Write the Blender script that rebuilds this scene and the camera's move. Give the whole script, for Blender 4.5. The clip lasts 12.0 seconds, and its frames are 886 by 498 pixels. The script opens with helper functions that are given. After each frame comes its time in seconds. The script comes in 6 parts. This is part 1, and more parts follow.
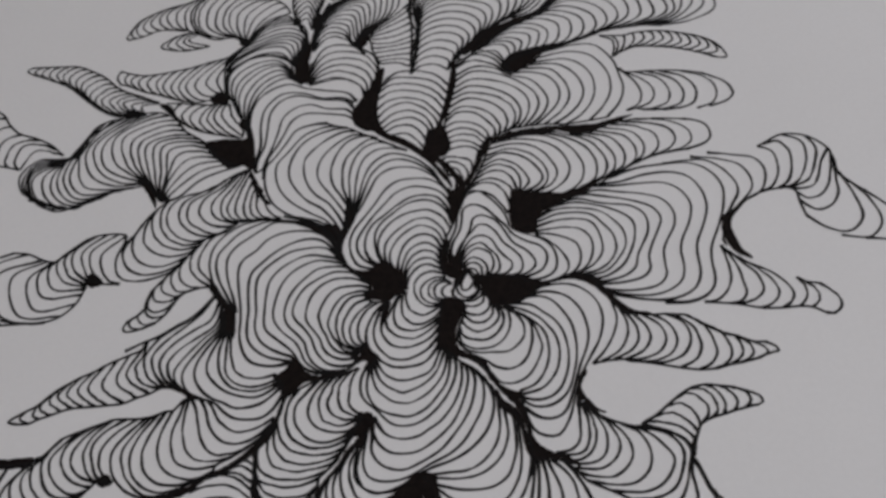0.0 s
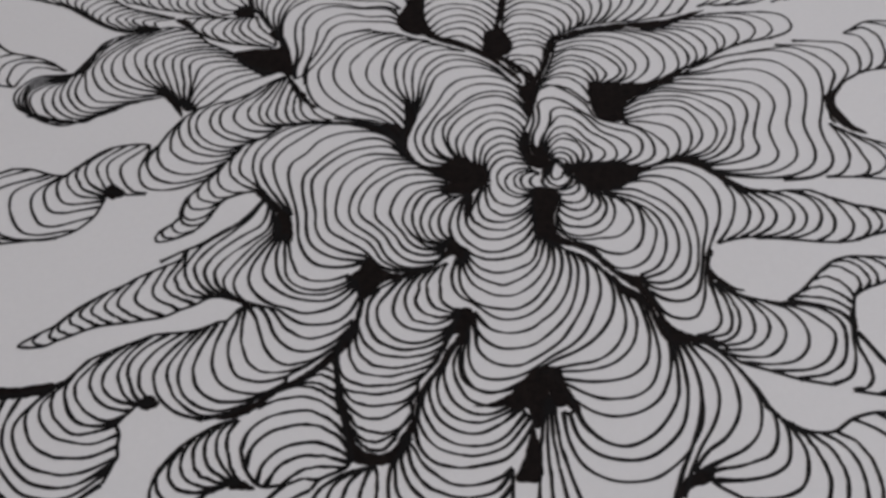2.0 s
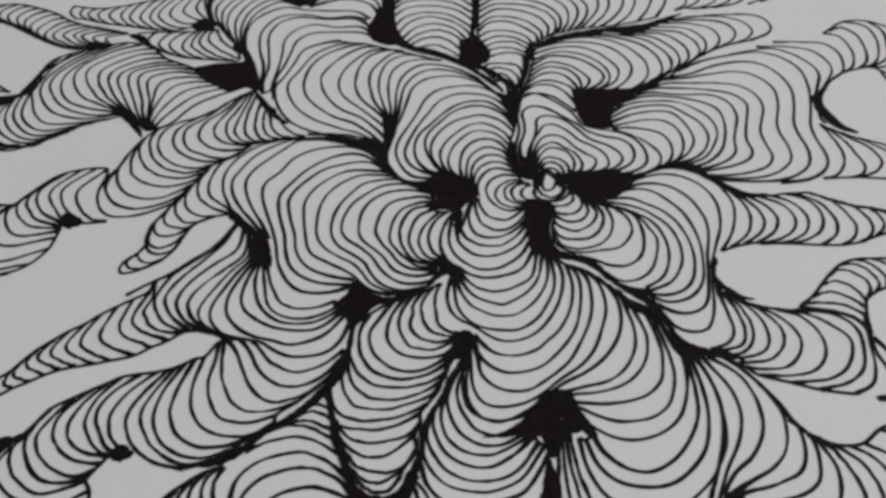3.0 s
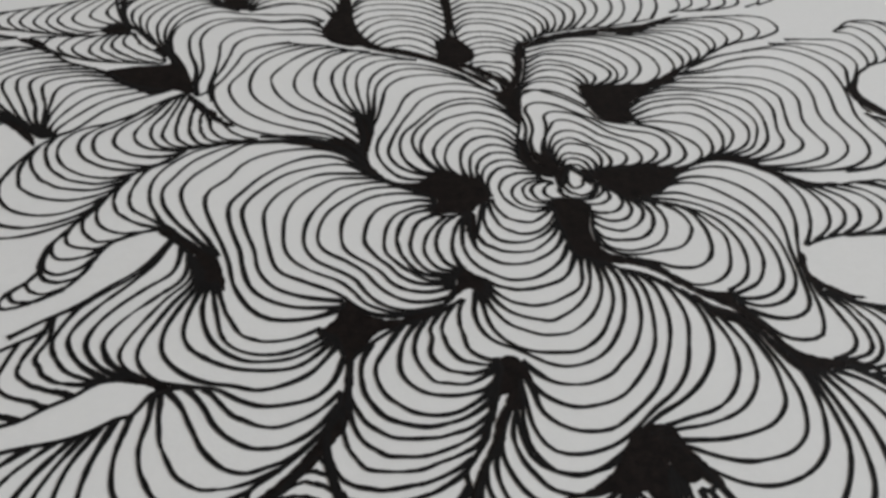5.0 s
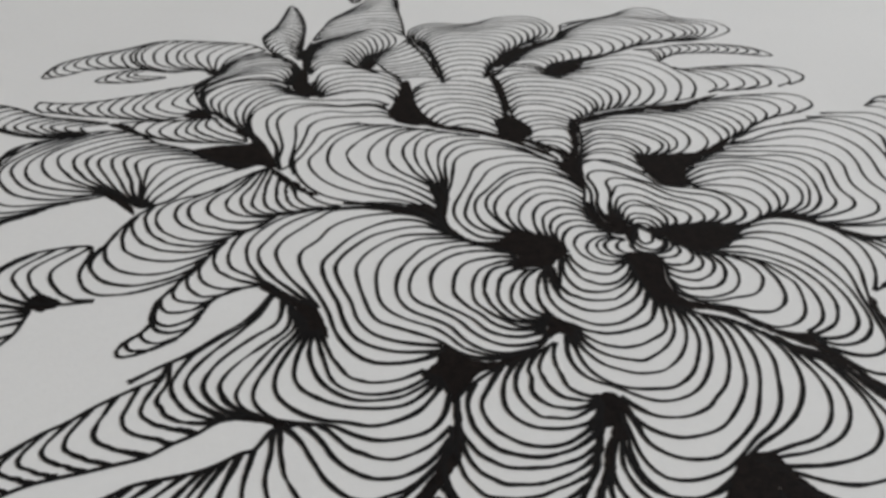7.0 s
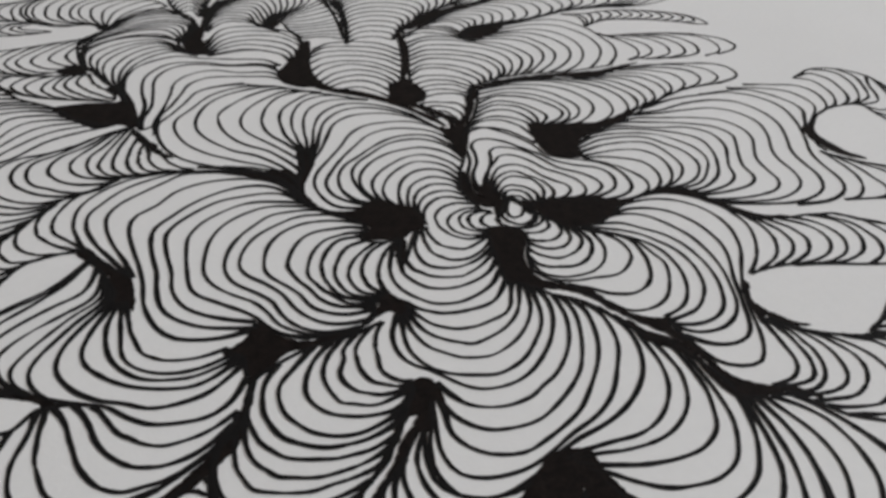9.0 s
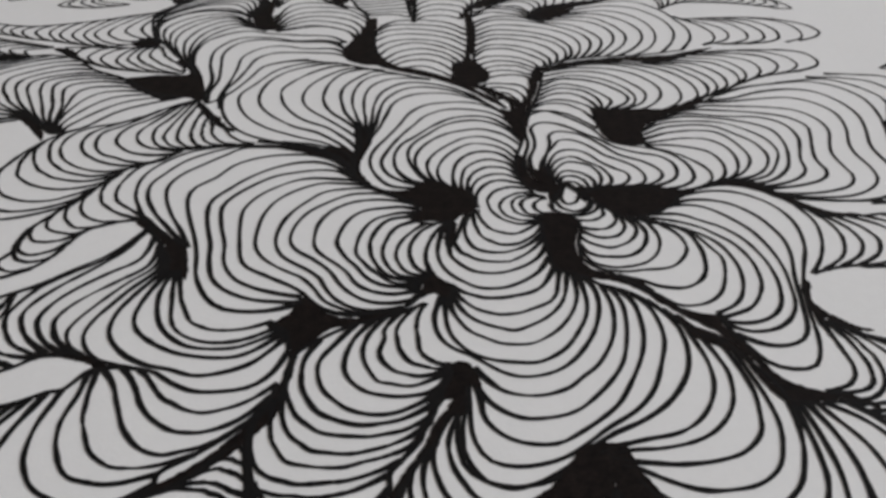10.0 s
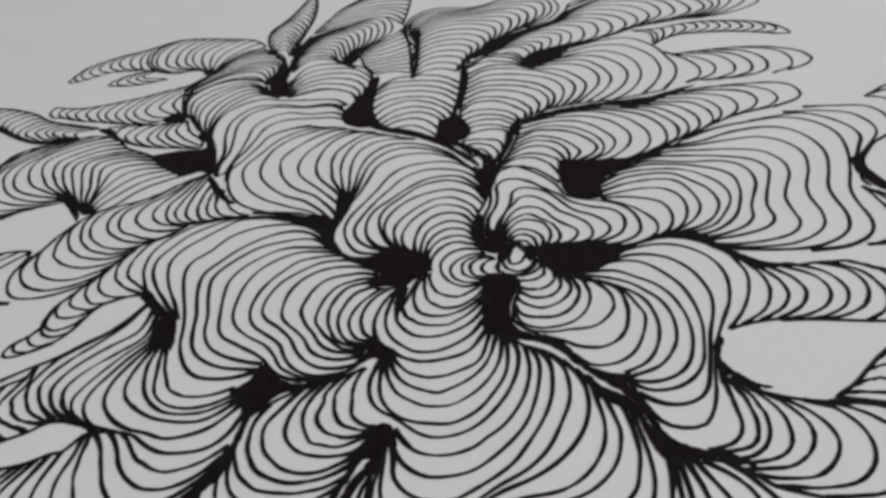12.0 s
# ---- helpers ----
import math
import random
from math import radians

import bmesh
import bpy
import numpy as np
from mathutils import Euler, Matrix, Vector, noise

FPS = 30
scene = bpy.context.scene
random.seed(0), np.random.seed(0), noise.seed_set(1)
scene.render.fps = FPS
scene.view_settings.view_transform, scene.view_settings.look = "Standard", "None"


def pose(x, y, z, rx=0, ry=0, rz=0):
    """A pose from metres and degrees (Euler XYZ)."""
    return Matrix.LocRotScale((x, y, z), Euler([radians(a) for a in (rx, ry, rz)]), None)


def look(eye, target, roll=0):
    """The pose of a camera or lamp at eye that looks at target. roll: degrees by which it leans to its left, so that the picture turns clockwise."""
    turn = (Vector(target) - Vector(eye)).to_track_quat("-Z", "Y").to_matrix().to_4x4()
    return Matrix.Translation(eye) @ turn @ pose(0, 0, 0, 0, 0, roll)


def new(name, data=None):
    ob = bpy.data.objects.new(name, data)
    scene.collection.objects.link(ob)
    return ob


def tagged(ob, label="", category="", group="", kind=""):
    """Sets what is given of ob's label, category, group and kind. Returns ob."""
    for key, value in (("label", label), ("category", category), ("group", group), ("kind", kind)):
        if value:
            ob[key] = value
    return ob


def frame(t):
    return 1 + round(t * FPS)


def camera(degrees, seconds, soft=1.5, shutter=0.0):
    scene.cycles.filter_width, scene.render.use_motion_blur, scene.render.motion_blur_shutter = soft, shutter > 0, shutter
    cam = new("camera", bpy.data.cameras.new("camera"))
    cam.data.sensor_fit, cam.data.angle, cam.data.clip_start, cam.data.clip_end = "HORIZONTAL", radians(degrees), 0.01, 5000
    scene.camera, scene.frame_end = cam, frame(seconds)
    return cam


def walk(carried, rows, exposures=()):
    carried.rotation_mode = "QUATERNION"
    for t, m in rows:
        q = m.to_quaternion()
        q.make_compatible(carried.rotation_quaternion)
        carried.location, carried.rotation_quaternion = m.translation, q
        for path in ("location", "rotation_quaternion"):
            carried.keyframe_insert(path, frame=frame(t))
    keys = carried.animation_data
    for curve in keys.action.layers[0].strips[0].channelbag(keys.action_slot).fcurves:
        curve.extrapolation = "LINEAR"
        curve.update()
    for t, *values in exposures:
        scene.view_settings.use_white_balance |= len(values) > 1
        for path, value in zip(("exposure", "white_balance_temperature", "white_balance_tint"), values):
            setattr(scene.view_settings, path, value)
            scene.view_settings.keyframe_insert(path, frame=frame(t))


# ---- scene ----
from mathutils.geometry import tessellate_polygon

cam = camera(59.05, 12.0, soft=3.3)
PATH = [
    (0, (0.00473, -0.00006, 0.14580), (-0.00215, 0.10637, -0.02339), -7.15),
    (0.5, (0.00021, -0.00579, 0.13050), (-0.00236, 0.10523, -0.03583), -5.67),
    (1, (-0.00785, -0.01175, 0.12470), (-0.00748, 0.10327, -0.03892), -4.11),
    (1.5, (-0.01302, -0.01439, 0.11816), (-0.00611, 0.10359, -0.04319), -2.27),
    (2, (-0.02672, -0.01460, 0.10850), (-0.01651, 0.10616, -0.05059), -2.60),
    (2.5, (-0.02928, -0.01117, 0.10521), (-0.01296, 0.11253, -0.05109), -2.21),
    (3, (-0.03316, -0.00812, 0.10166), (-0.00945, 0.11433, -0.05468), -0.04),
    (5, (-0.04487, 0.00544, 0.06626), (0.00759, 0.14386, -0.06824), 4.17),
    (5.5, (-0.05998, 0.00506, 0.06303), (-0.00207, 0.14721, -0.06519), 5.53),
    (6, (-0.05923, 0.00138, 0.06487), (0.00096, 0.15351, -0.05017), 3.94),
    (6.5, (-0.05996, 0.00082, 0.06435), (-0.00362, 0.15599, -0.04855), 2.76),
    (8.5, (-0.03810, -0.00035, 0.06005), (0.01646, 0.15323, -0.05586), 2.06),
    (9, (-0.03497, 0.00025, 0.05895), (0.01768, 0.15276, -0.05924), 3.37),
    (9.5, (-0.03309, 0.00027, 0.05816), (0.00911, 0.15347, -0.06329), 3.08),
    (10, (-0.03192, 0.00020, 0.05900), (0.00218, 0.15421, -0.06396), 2.04),
    (10.5, (-0.02834, -0.00126, 0.06697), (-0.00309, 0.15556, -0.05455), -1.04),
    (11, (-0.01760, -0.00308, 0.07029), (-0.00215, 0.15278, -0.05409), -2.72),
    (11.5, (-0.01081, -0.00712, 0.07565), (-0.00766, 0.15052, -0.04739), -6.78),
    (12, (-0.00963, -0.00601, 0.07379), (-0.00513, 0.15052, -0.05062), -7.03),
]
EXPOSURES = [(0.0, -0.46, 6430, 15), (0.5, -0.5, 6410, 16), (1.5, -0.42, 6400, 16), (2.2, -0.29, 6400, 16), (3.0, -0.18, 6460, 12), (5.0, -0.06, 6490, 9), (5.5, -0.04, 6490, 9), (6.0, 0.12, 6490, 9), (6.5, 0.06, 6480, 9), (8.5, -0.08, 6500, 11), (9.0, -0.09, 6500, 11), (10.0, -0.1, 6480, 12), (11.0, -0.05, 6470, 12), (12.0, -0.09, 6470, 13)]
walk(cam, [(t, look(eye, target, roll)) for t, eye, target, roll in PATH], EXPOSURES)

# ---- light ----
world = bpy.data.worlds.new("daylight")
scene.world = world
world.use_nodes = True
wn = world.node_tree.nodes
sky = wn.new("ShaderNodeTexSky")
sky.sky_type, sky.sun_disc, sky.sun_elevation, sky.sun_rotation = "NISHITA", False, radians(35), radians(150)
world.node_tree.links.new(sky.outputs[0], wn["Background"].inputs[0])
wn["Background"].inputs[1].default_value = 0.1


def assumed_window_light(name, m, width, height, watts, colour):
    """An area lamp in the opening of an assumed, unseen window, for the sky outside it."""
    data = bpy.data.lights.new(name, "AREA")
    data.shape, data.size, data.size_y, data.energy, data.color = "RECTANGLE", width, height, watts, colour
    ob = new(name, data)
    ob.matrix_world = m
    return ob


# Added lamp without a known source, set east to brighten the sheet's right side.
assumed_window_light("assumed_side_daylight", look((2.12, -0.5, 1.0), (0.0, 0.1, 0.0)), 1.5, 1.2, 60, (0.935, 0.967, 1.0))


# ---- materials ----
def material(name, colour, rough, metal=0.0, spec=0.5):
    m = bpy.data.materials.new(name)
    m.use_nodes = True
    b = m.node_tree.nodes["Principled BSDF"]
    b.inputs["Base Color"].default_value = (*colour, 1)
    b.inputs["Roughness"].default_value = rough
    b.inputs["Metallic"].default_value = metal
    b.inputs["Specular IOR Level"].default_value = spec
    return m


def grained(m, low, high, scales, stretch=(1, 1, 1), bump=0.0, bump_scale=800.0, bump_metres=0.0001):
    """Base colour between two tones by noise at two scales, and a fine relief."""
    t, b = m.node_tree, m.node_tree.nodes["Principled BSDF"]
    co = t.nodes.new("ShaderNodeTexCoord")
    mp = t.nodes.new("ShaderNodeMapping")
    mp.inputs["Scale"].default_value = stretch
    t.links.new(co.outputs["Object"], mp.inputs["Vector"])
    fields = []
    for s in scales:
        n = t.nodes.new("ShaderNodeTexNoise")
        n.inputs["Scale"].default_value, n.inputs["Detail"].default_value = s, 5
        t.links.new(mp.outputs[0], n.inputs["Vector"])
        fields.append(n)
    add = t.nodes.new("ShaderNodeMath")
    add.operation = "MULTIPLY_ADD"
    add.inputs[1].default_value = 0.5
    half = t.nodes.new("ShaderNodeMath")
    half.operation = "MULTIPLY"
    half.inputs[1].default_value = 0.5
    t.links.new(fields[0].outputs["Fac"], half.inputs[0])
    t.links.new(fields[1].outputs["Fac"], add.inputs[0])
    t.links.new(half.outputs[0], add.inputs[2])
    ramp = t.nodes.new("ShaderNodeValToRGB")
    ramp.color_ramp.elements[0].position, ramp.color_ramp.elements[1].position = 0.3, 0.7
    ramp.color_ramp.elements[0].color, ramp.color_ramp.elements[1].color = (*low, 1), (*high, 1)
    t.links.new(add.outputs[0], ramp.inputs[0])
    t.links.new(ramp.outputs[0], b.inputs["Base Color"])
    if bump:
        n = t.nodes.new("ShaderNodeTexNoise")
        n.inputs["Scale"].default_value, n.inputs["Detail"].default_value = bump_scale, 3
        t.links.new(co.outputs["Object"], n.inputs["Vector"])
        bp = t.nodes.new("ShaderNodeBump")
        bp.inputs["Strength"].default_value, bp.inputs["Distance"].default_value = bump, bump_metres
        t.links.new(n.outputs["Fac"], bp.inputs["Height"])
        t.links.new(bp.outputs[0], b.inputs["Normal"])
    return m


PAPER = grained(material("white_drawing_paper", (0.78, 0.775, 0.76), 0.85, spec=0.3), (0.75, 0.745, 0.735), (0.79, 0.785, 0.775), (30, 900), bump=0.35, bump_scale=2200, bump_metres=0.00006)
INK = grained(material("black_pen_ink", (0.012, 0.011, 0.011), 0.8, spec=0.12), (0.004, 0.0037, 0.0037), (0.011, 0.01, 0.01), (120, 1500), bump=0.3, bump_scale=3000, bump_metres=0.00003)
# Uneven pen ink; its brown mottle also paints the marker's sheen into the colour.
POOLED = grained(material("pooled_pen_ink", (0.006, 0.005, 0.005), 0.8, spec=0.1), (0.0008, 0.0007, 0.0007), (0.016, 0.011, 0.0095), (700, 2500), bump=0.4, bump_scale=1500, bump_metres=0.00003)
WOOD = grained(material("table_wood", (0.42, 0.27, 0.17), 0.45), (0.33, 0.2, 0.12), (0.5, 0.34, 0.22), (6, 60), (1, 9, 1), 0.2, 300, 0.0003)
WALL = grained(material("wall_paint", (0.75, 0.74, 0.72), 0.9), (0.72, 0.71, 0.69), (0.77, 0.76, 0.74), (2, 40), bump=0.2, bump_scale=200, bump_metres=0.0006)
FLOOR = grained(material("floor_boards", (0.3, 0.2, 0.12), 0.5), (0.24, 0.16, 0.1), (0.36, 0.25, 0.16), (3, 50), (8, 1, 1), 0.2, 120, 0.0005)


# ---- helpers for meshes ----
def mesh_object(name, bm, mat, parent=None):
    me = bpy.data.meshes.new(name)
    bm.to_mesh(me)
    bm.free()
    me.materials.append(mat)
    ob = new(name, me)
    ob.parent = parent
    return ob


def slab(lo, hi, bevel=0.0, turn=None):
    bm = bmesh.new()
    bmesh.ops.create_cube(bm, size=1)
    for v in bm.verts:
        v.co = Vector([a + (b - a) * (c + 0.5) for a, b, c in zip(lo, hi, v.co)])
    if bevel:
        bmesh.ops.bevel(bm, geom=bm.edges[:], offset=bevel, segments=2, affect="EDGES")
    if turn:
        bmesh.ops.transform(bm, matrix=turn, verts=bm.verts)
    return bm


# ---- the room round the table, unseen and made up to enclose the light ----
X0, X1, Y0, Y1, Z0, Z1 = -2.2, 2.2, -2.3, 2.5, -0.75, 1.75
tagged(mesh_object("floor", slab((X0, Y0, Z0 - 0.1), (X1, Y1, Z0)), FLOOR), "brown wooden floor of the room", "floor", kind="structure")
tagged(mesh_object("ceiling", slab((X0, Y0, Z1), (X1, Y1, Z1 + 0.1)), WALL), "plain white painted ceiling", "ceiling", kind="structure")
tagged(mesh_object("wall_south", slab((X0, Y0 - 0.12, Z0), (X1, Y0, Z1)), WALL), "plain off-white painted wall", "wall", kind="structure")
tagged(mesh_object("wall_north", slab((X0, Y1, Z0), (X1, Y1 + 0.12, Z1)), WALL), "plain off-white painted wall", "wall", kind="structure")
tagged(mesh_object("wall_west", slab((X0 - 0.12, Y0, Z0), (X0, Y1, Z1)), WALL), "plain off-white painted wall", "wall", kind="structure")
# The window opening is made up too, placed where the added lamp shines in.
WY0, WY1, WZ0, WZ1 = -1.3, 0.3, 0.35, 1.65
bm = bmesh.new()
for lo, hi in (((Y0, Z0), (WY0, Z1)), ((WY1, Z0), (Y1, Z1)), ((WY0, Z0), (WY1, WZ0)), ((WY0, WZ1), (WY1, Z1))):
    piece = slab((X1, lo[0], lo[1]), (X1 + 0.12, hi[0], hi[1]))
    me = bpy.data.meshes.new("piece")
    piece.to_mesh(me)
    piece.free()
    bm.from_mesh(me)
    bpy.data.meshes.remove(me)
tagged(mesh_object("wall_east", bm, WALL), "unseen off-white wall, added with an opening for the lamp", "wall", kind="structure")

# ---- the table ----
table = tagged(new("table"), "brown wooden table under the sheet", "table")
mesh_object("tabletop", slab((-0.75, -0.35, -0.0285), (0.75, 0.45, -0.0005), 0.004), WOOD, table)
for lx, ly in ((-0.68, -0.28), (0.68, -0.28), (-0.68, 0.38), (0.68, 0.38)):
    mesh_object("leg", slab((lx - 0.03, ly - 0.03, Z0), (lx + 0.03, ly + 0.03, -0.0285), 0.004), WOOD, table)

# ---- the sheet of paper ----
SHEET = pose(-0.0178, 0.1058, 0, 0, 0, -12.5)
paper = mesh_object("drawing_paper", slab((-0.1485, -0.105, -0.0005), (0.1485, 0.105, 0.0), 0.0001, SHEET), PAPER)
tagged(paper, "white paper sheet with black ink drawing of striped tentacles", "drawing")

# ---- the drawing: arms striped across by pen lines, coordinates in millimetres ----
ARMS, POOLS = [], []
LINE = 0.000245
TAIL = 0.0022


def arm(name, step=2.5):
    """A winding arm, to be given its ribs from one end to the other, and the step between its lines in millimetres."""
    ARMS.append((name, [], step * 0.001))
    return ARMS[-1][1]


def rib(ribs, *points):
    """A pen line across the arm, from its one border to the other, which the lines between follow."""
    ribs.append(points)


def fold(ribs):
    """A crease, which no line crosses."""
    ribs.append(None)


def pool(*points):
    """A hollow between arms, blackened with the pen."""
    POOLS.append(points)


def smooth(points, count, closed=False):
    """A Catmull-Rom curve through the points, as count places even in length."""
    p = np.array(points, float)
    if closed:
        p = np.concatenate([p[-1:], p, p[:2]])
    else:
        p = np.concatenate([2 * p[:1] - p[1:2], p, 2 * p[-1:] - p[-2:-1]])
    knots = np.concatenate([[0], np.cumsum(np.maximum(np.linalg.norm(np.diff(p, axis=0), axis=1), 1e-6) ** 0.5)])
    out = []
    for i in range(1, len(p) - 2):
        t0, t1, t2, t3 = knots[i - 1 : i + 3]
        t = np.linspace(t1, t2, 14, endpoint=False)[:, None]
        a1 = (t1 - t) / (t1 - t0) * p[i - 1] + (t - t0) / (t1 - t0) * p[i]
        a2 = (t2 - t) / (t2 - t1) * p[i] + (t - t1) / (t2 - t1) * p[i + 1]
        a3 = (t3 - t) / (t3 - t2) * p[i + 1] + (t - t2) / (t3 - t2) * p[i + 2]
        b1 = (t2 - t) / (t2 - t0) * a1 + (t - t0) / (t2 - t0) * a2
        b2 = (t3 - t) / (t3 - t1) * a2 + (t - t1) / (t3 - t1) * a3
        out.append((t2 - t) / (t2 - t1) * b1 + (t - t1) / (t2 - t1) * b2)
    out = np.concatenate(out + [p[-2:-1]])
    far = np.concatenate([[0], np.cumsum(np.linalg.norm(np.diff(out, axis=0), axis=1))])
    at = np.linspace(0, far[-1], count)
    return np.stack([np.interp(at, far, out[:, k]) for k in range(2)], 1)


def stroke(verts, faces, line, half, z):
    """A pen stroke along a line: a low ridge of ink of the given half width, place by place."""
    way = np.gradient(line, axis=0)
    way /= np.maximum(np.linalg.norm(way, axis=1, keepdims=True), 1e-9)
    side = np.stack([-way[:, 1], way[:, 0]], 1) * np.asarray(half)[:, None]
    first = len(verts)
    for c, s in zip(line, side):
        verts.append((c[0] - s[0], c[1] - s[1], z))
        verts.append((c[0], c[1], z + 0.00002))
        verts.append((c[0] + s[0], c[1] + s[1], z))
    for k in range(len(line) - 1):
        a = first + 3 * k
        faces.append((a + 1, a, a + 3, a + 4))
        faces.append((a + 2, a + 1, a + 4, a + 5))


def ink_mesh(name, verts, faces, parent):
    me = bpy.data.meshes.new(name)
    me.from_pydata(verts, [], faces)
    me.materials.append(INK)
    ob = new(name, me)
    ob.parent = parent
    return ob


def blend(rails, step):
    """The lines from rib to rib, in even steps that widen and narrow slowly along the arm; with no step, the ribs alone."""
    if not step:
        return rails
    fine, gaps, steps = [], [], []
    for k in range(len(rails) - 1):
        a, b = rails[max(k - 1, 0)], rails[min(k + 2, len(rails) - 1)]
        p, q = rails[k], rails[k + 1]
        gaps.append(np.linalg.norm(q - p, axis=1).max())
        steps.append(max(1, round(gaps[-1] / step)))
        m0, m1 = (q - a) / 2, (b - p) / 2
        for f in np.arange(8) / 8:
            fine.append((2 * f**3 - 3 * f**2 + 1) * p + (f**3 - 2 * f**2 + f) * m0 + (3 * f**2 - 2 * f**3) * q + (f**3 - f**2) * m1)
    fine = np.array(fine + [rails[-1]])
    if len(rails) == 1:
        return list(fine)
    own = np.array(gaps) / np.array(steps)
    near = np.exp(-0.5 * ((np.arange(len(own))[:, None] - np.arange(len(own))[None]) / 1.6) ** 2)
    pace = near @ own / near.sum(1)
    grown = np.linalg.norm(np.diff(fine, axis=0), axis=2)
    far = np.concatenate([[0], np.cumsum(np.sort(grown, axis=1)[:, -10:].mean(1) / np.repeat(pace, 8))])
    at = np.linspace(0, far[-1], max(2, round(far[-1]) + 1))
    where = np.interp(at, far, np.arange(len(far)))
    low = np.minimum(where.astype(int), len(fine) - 2)
    part = (where - low)[:, None, None]
    return list(fine[low] * (1 - part) + fine[low + 1] * part)


def tails(lines):
    """Lets the ends of the lines run on a little along the arm's borders, back towards its root, where they merge into black."""
    out = [line.copy() for line in lines]
    u = np.linspace(0, 1, len(lines[0]))
    for end, fade in ((0, np.clip(1 - u / 0.16, 0, 1) ** 2), (-1, np.clip(1 - (1 - u) / 0.16, 0, 1) ** 2)):
        rail = np.array([line[end] for line in lines])
        if len(rail) < 3:
            continue
        walked = np.concatenate([[0], np.cumsum(np.linalg.norm(np.diff(rail, axis=0), axis=1))])
        way = np.gradient(rail, axis=0)
        for k, line in enumerate(lines):
            bulge = line[len(u) // 2] - (line[0] + line[-1]) / 2
            run = min(TAIL, 0.4 * np.linalg.norm(bulge))
            at = walked[k] - run * np.sign(way[k] @ bulge)
            to = np.array([np.interp(at, walked, rail[:, c]) for c in range(2)])
            out[k] += (to - rail[k]) * fade[:, None]
    return out


def draw_arm(name, ribs, step, level):
    """The striped arm: its borders, and pen lines across it that are thicker where they run into the borders."""
    rng = np.random.default_rng(len(name) * 31 + len(ribs))
    count = 40
    u = np.linspace(0, 1, count)
    sections, rails = [], []
    for r in ribs + [None]:
        if r is None:
            sections.append(blend(rails, step))
            rails = []
        else:
            rails.append(smooth(np.array(r) * 0.001, count))
    body = None
    for lines in sections:
        for end in (0, -1):
            if len(lines) < 3:
                continue
            ends = np.array([line[end] for line in lines])
            leaps = np.flatnonzero(np.linalg.norm(np.diff(ends, axis=0), axis=1) > 0.0065) + 1
            for run in np.split(ends, leaps):
                if len(run) < 3:
                    continue
                edge = smooth(run, 6 * len(run))
                verts, faces = [], []
                stroke(verts, faces, edge, np.full(len(edge), LINE * 1.1), level + 0.00001)
                ob = ink_mesh("border" if body else name, verts, faces, body or paper)
                body = body or ob
    for line in [line for lines in sections for line in (tails(lines) if step else lines)]:
        wobble = np.interp(u, np.linspace(0, 1, 13), rng.normal(0, 0.13, 13)) + rng.normal(0, 0.08, count)
        thick = LINE * (1 + 0.7 * np.abs(2 * u - 1) ** 5 + wobble) * rng.uniform(0.9, 1.12)
        shake = np.interp(u, np.linspace(0, 1, 15), rng.normal(0, 0.00005, 15))
        verts, faces = [], []
        stroke(verts, faces, line + shake[:, None], thick, level)
        ob = ink_mesh("pen_line" if body else name, verts, faces, body or paper)
        body = body or ob


def draw_pool(points, level):
    rim = smooth(np.array(points) * 0.001, 120, closed=True)
    mid = rim.mean(0)
    rough = np.random.default_rng(len(points) + int(abs(mid[0]) * 1e5)).normal(0, 1, (120, 2))
    rough = 0.00004 * rough + 0.00016 * sum(np.roll(rough, k, 0) for k in range(6)) / 6
    out = np.gradient(np.concatenate([rim[-2:], rim, rim[:2]]), axis=0)[2:-2]
    out = np.stack([out[:, 1], -out[:, 0]], 1) / np.maximum(np.linalg.norm(out, axis=1, keepdims=True), 1e-9)
    area = np.sum(rim[:, 0] * np.roll(rim[:, 1], -1) - rim[:, 1] * np.roll(rim[:, 0], -1))
    rim = rim + rough + out * np.sign(area) * 0.00005
    verts = [(x, y, level) for x, y in rim]
    faces = tessellate_polygon([[Vector(v) for v in verts]])
    ink_mesh("black_hollow", verts, faces, paper).data.materials[0] = POOLED


neck_arm = arm("neck_arm", 0)
rib(neck_arm, (0.3, 83.0), (-1.4, 82.0), (-1.9, 80.8), (-1.3, 79.8), (0.3, 79.1))
rib(neck_arm, (-0.2, 83.4), (-2.2, 83.2), (-3.4, 82.1), (-3.4, 80.5), (-2.3, 79.3), (-1.1, 79.0))
rib(neck_arm, (-0.8, 83.8), (-3.0, 83.7), (-4.4, 82.7), (-4.7, 81.1), (-3.9, 79.6), (-1.8, 78.5))
rib(neck_arm, (-1.1, 84.5), (-3.7, 84.4), (-5.6, 83.2), (-6.4, 81.5), (-6.0, 79.7), (-4.5, 78.5), (-1.9, 78.0))
rib(neck_arm, (-1.3, 85.4), (-3.9, 86.1), (-6.2, 85.4), (-7.6, 83.4), (-7.7, 81.1), (-6.7, 79.0), (-5.0, 77.7), (-2.4, 77.6))
rib(neck_arm, (-1.6, 86.5), (-3.3, 87.5), (-5.4, 88.0), (-7.3, 87.0), (-8.8, 84.9), (-9.5, 81.9))
rib(neck_arm, (-1.8, 87.5), (-3.1, 89.1), (-5.2, 89.7), (-7.5, 88.8), (-9.0, 86.7), (-9.6, 83.2))
rib(neck_arm, (-2.0, 89.2), (-3.3, 91.0), (-5.5, 91.7), (-7.6, 90.7), (-9.0, 88.9), (-9.8, 86.0))
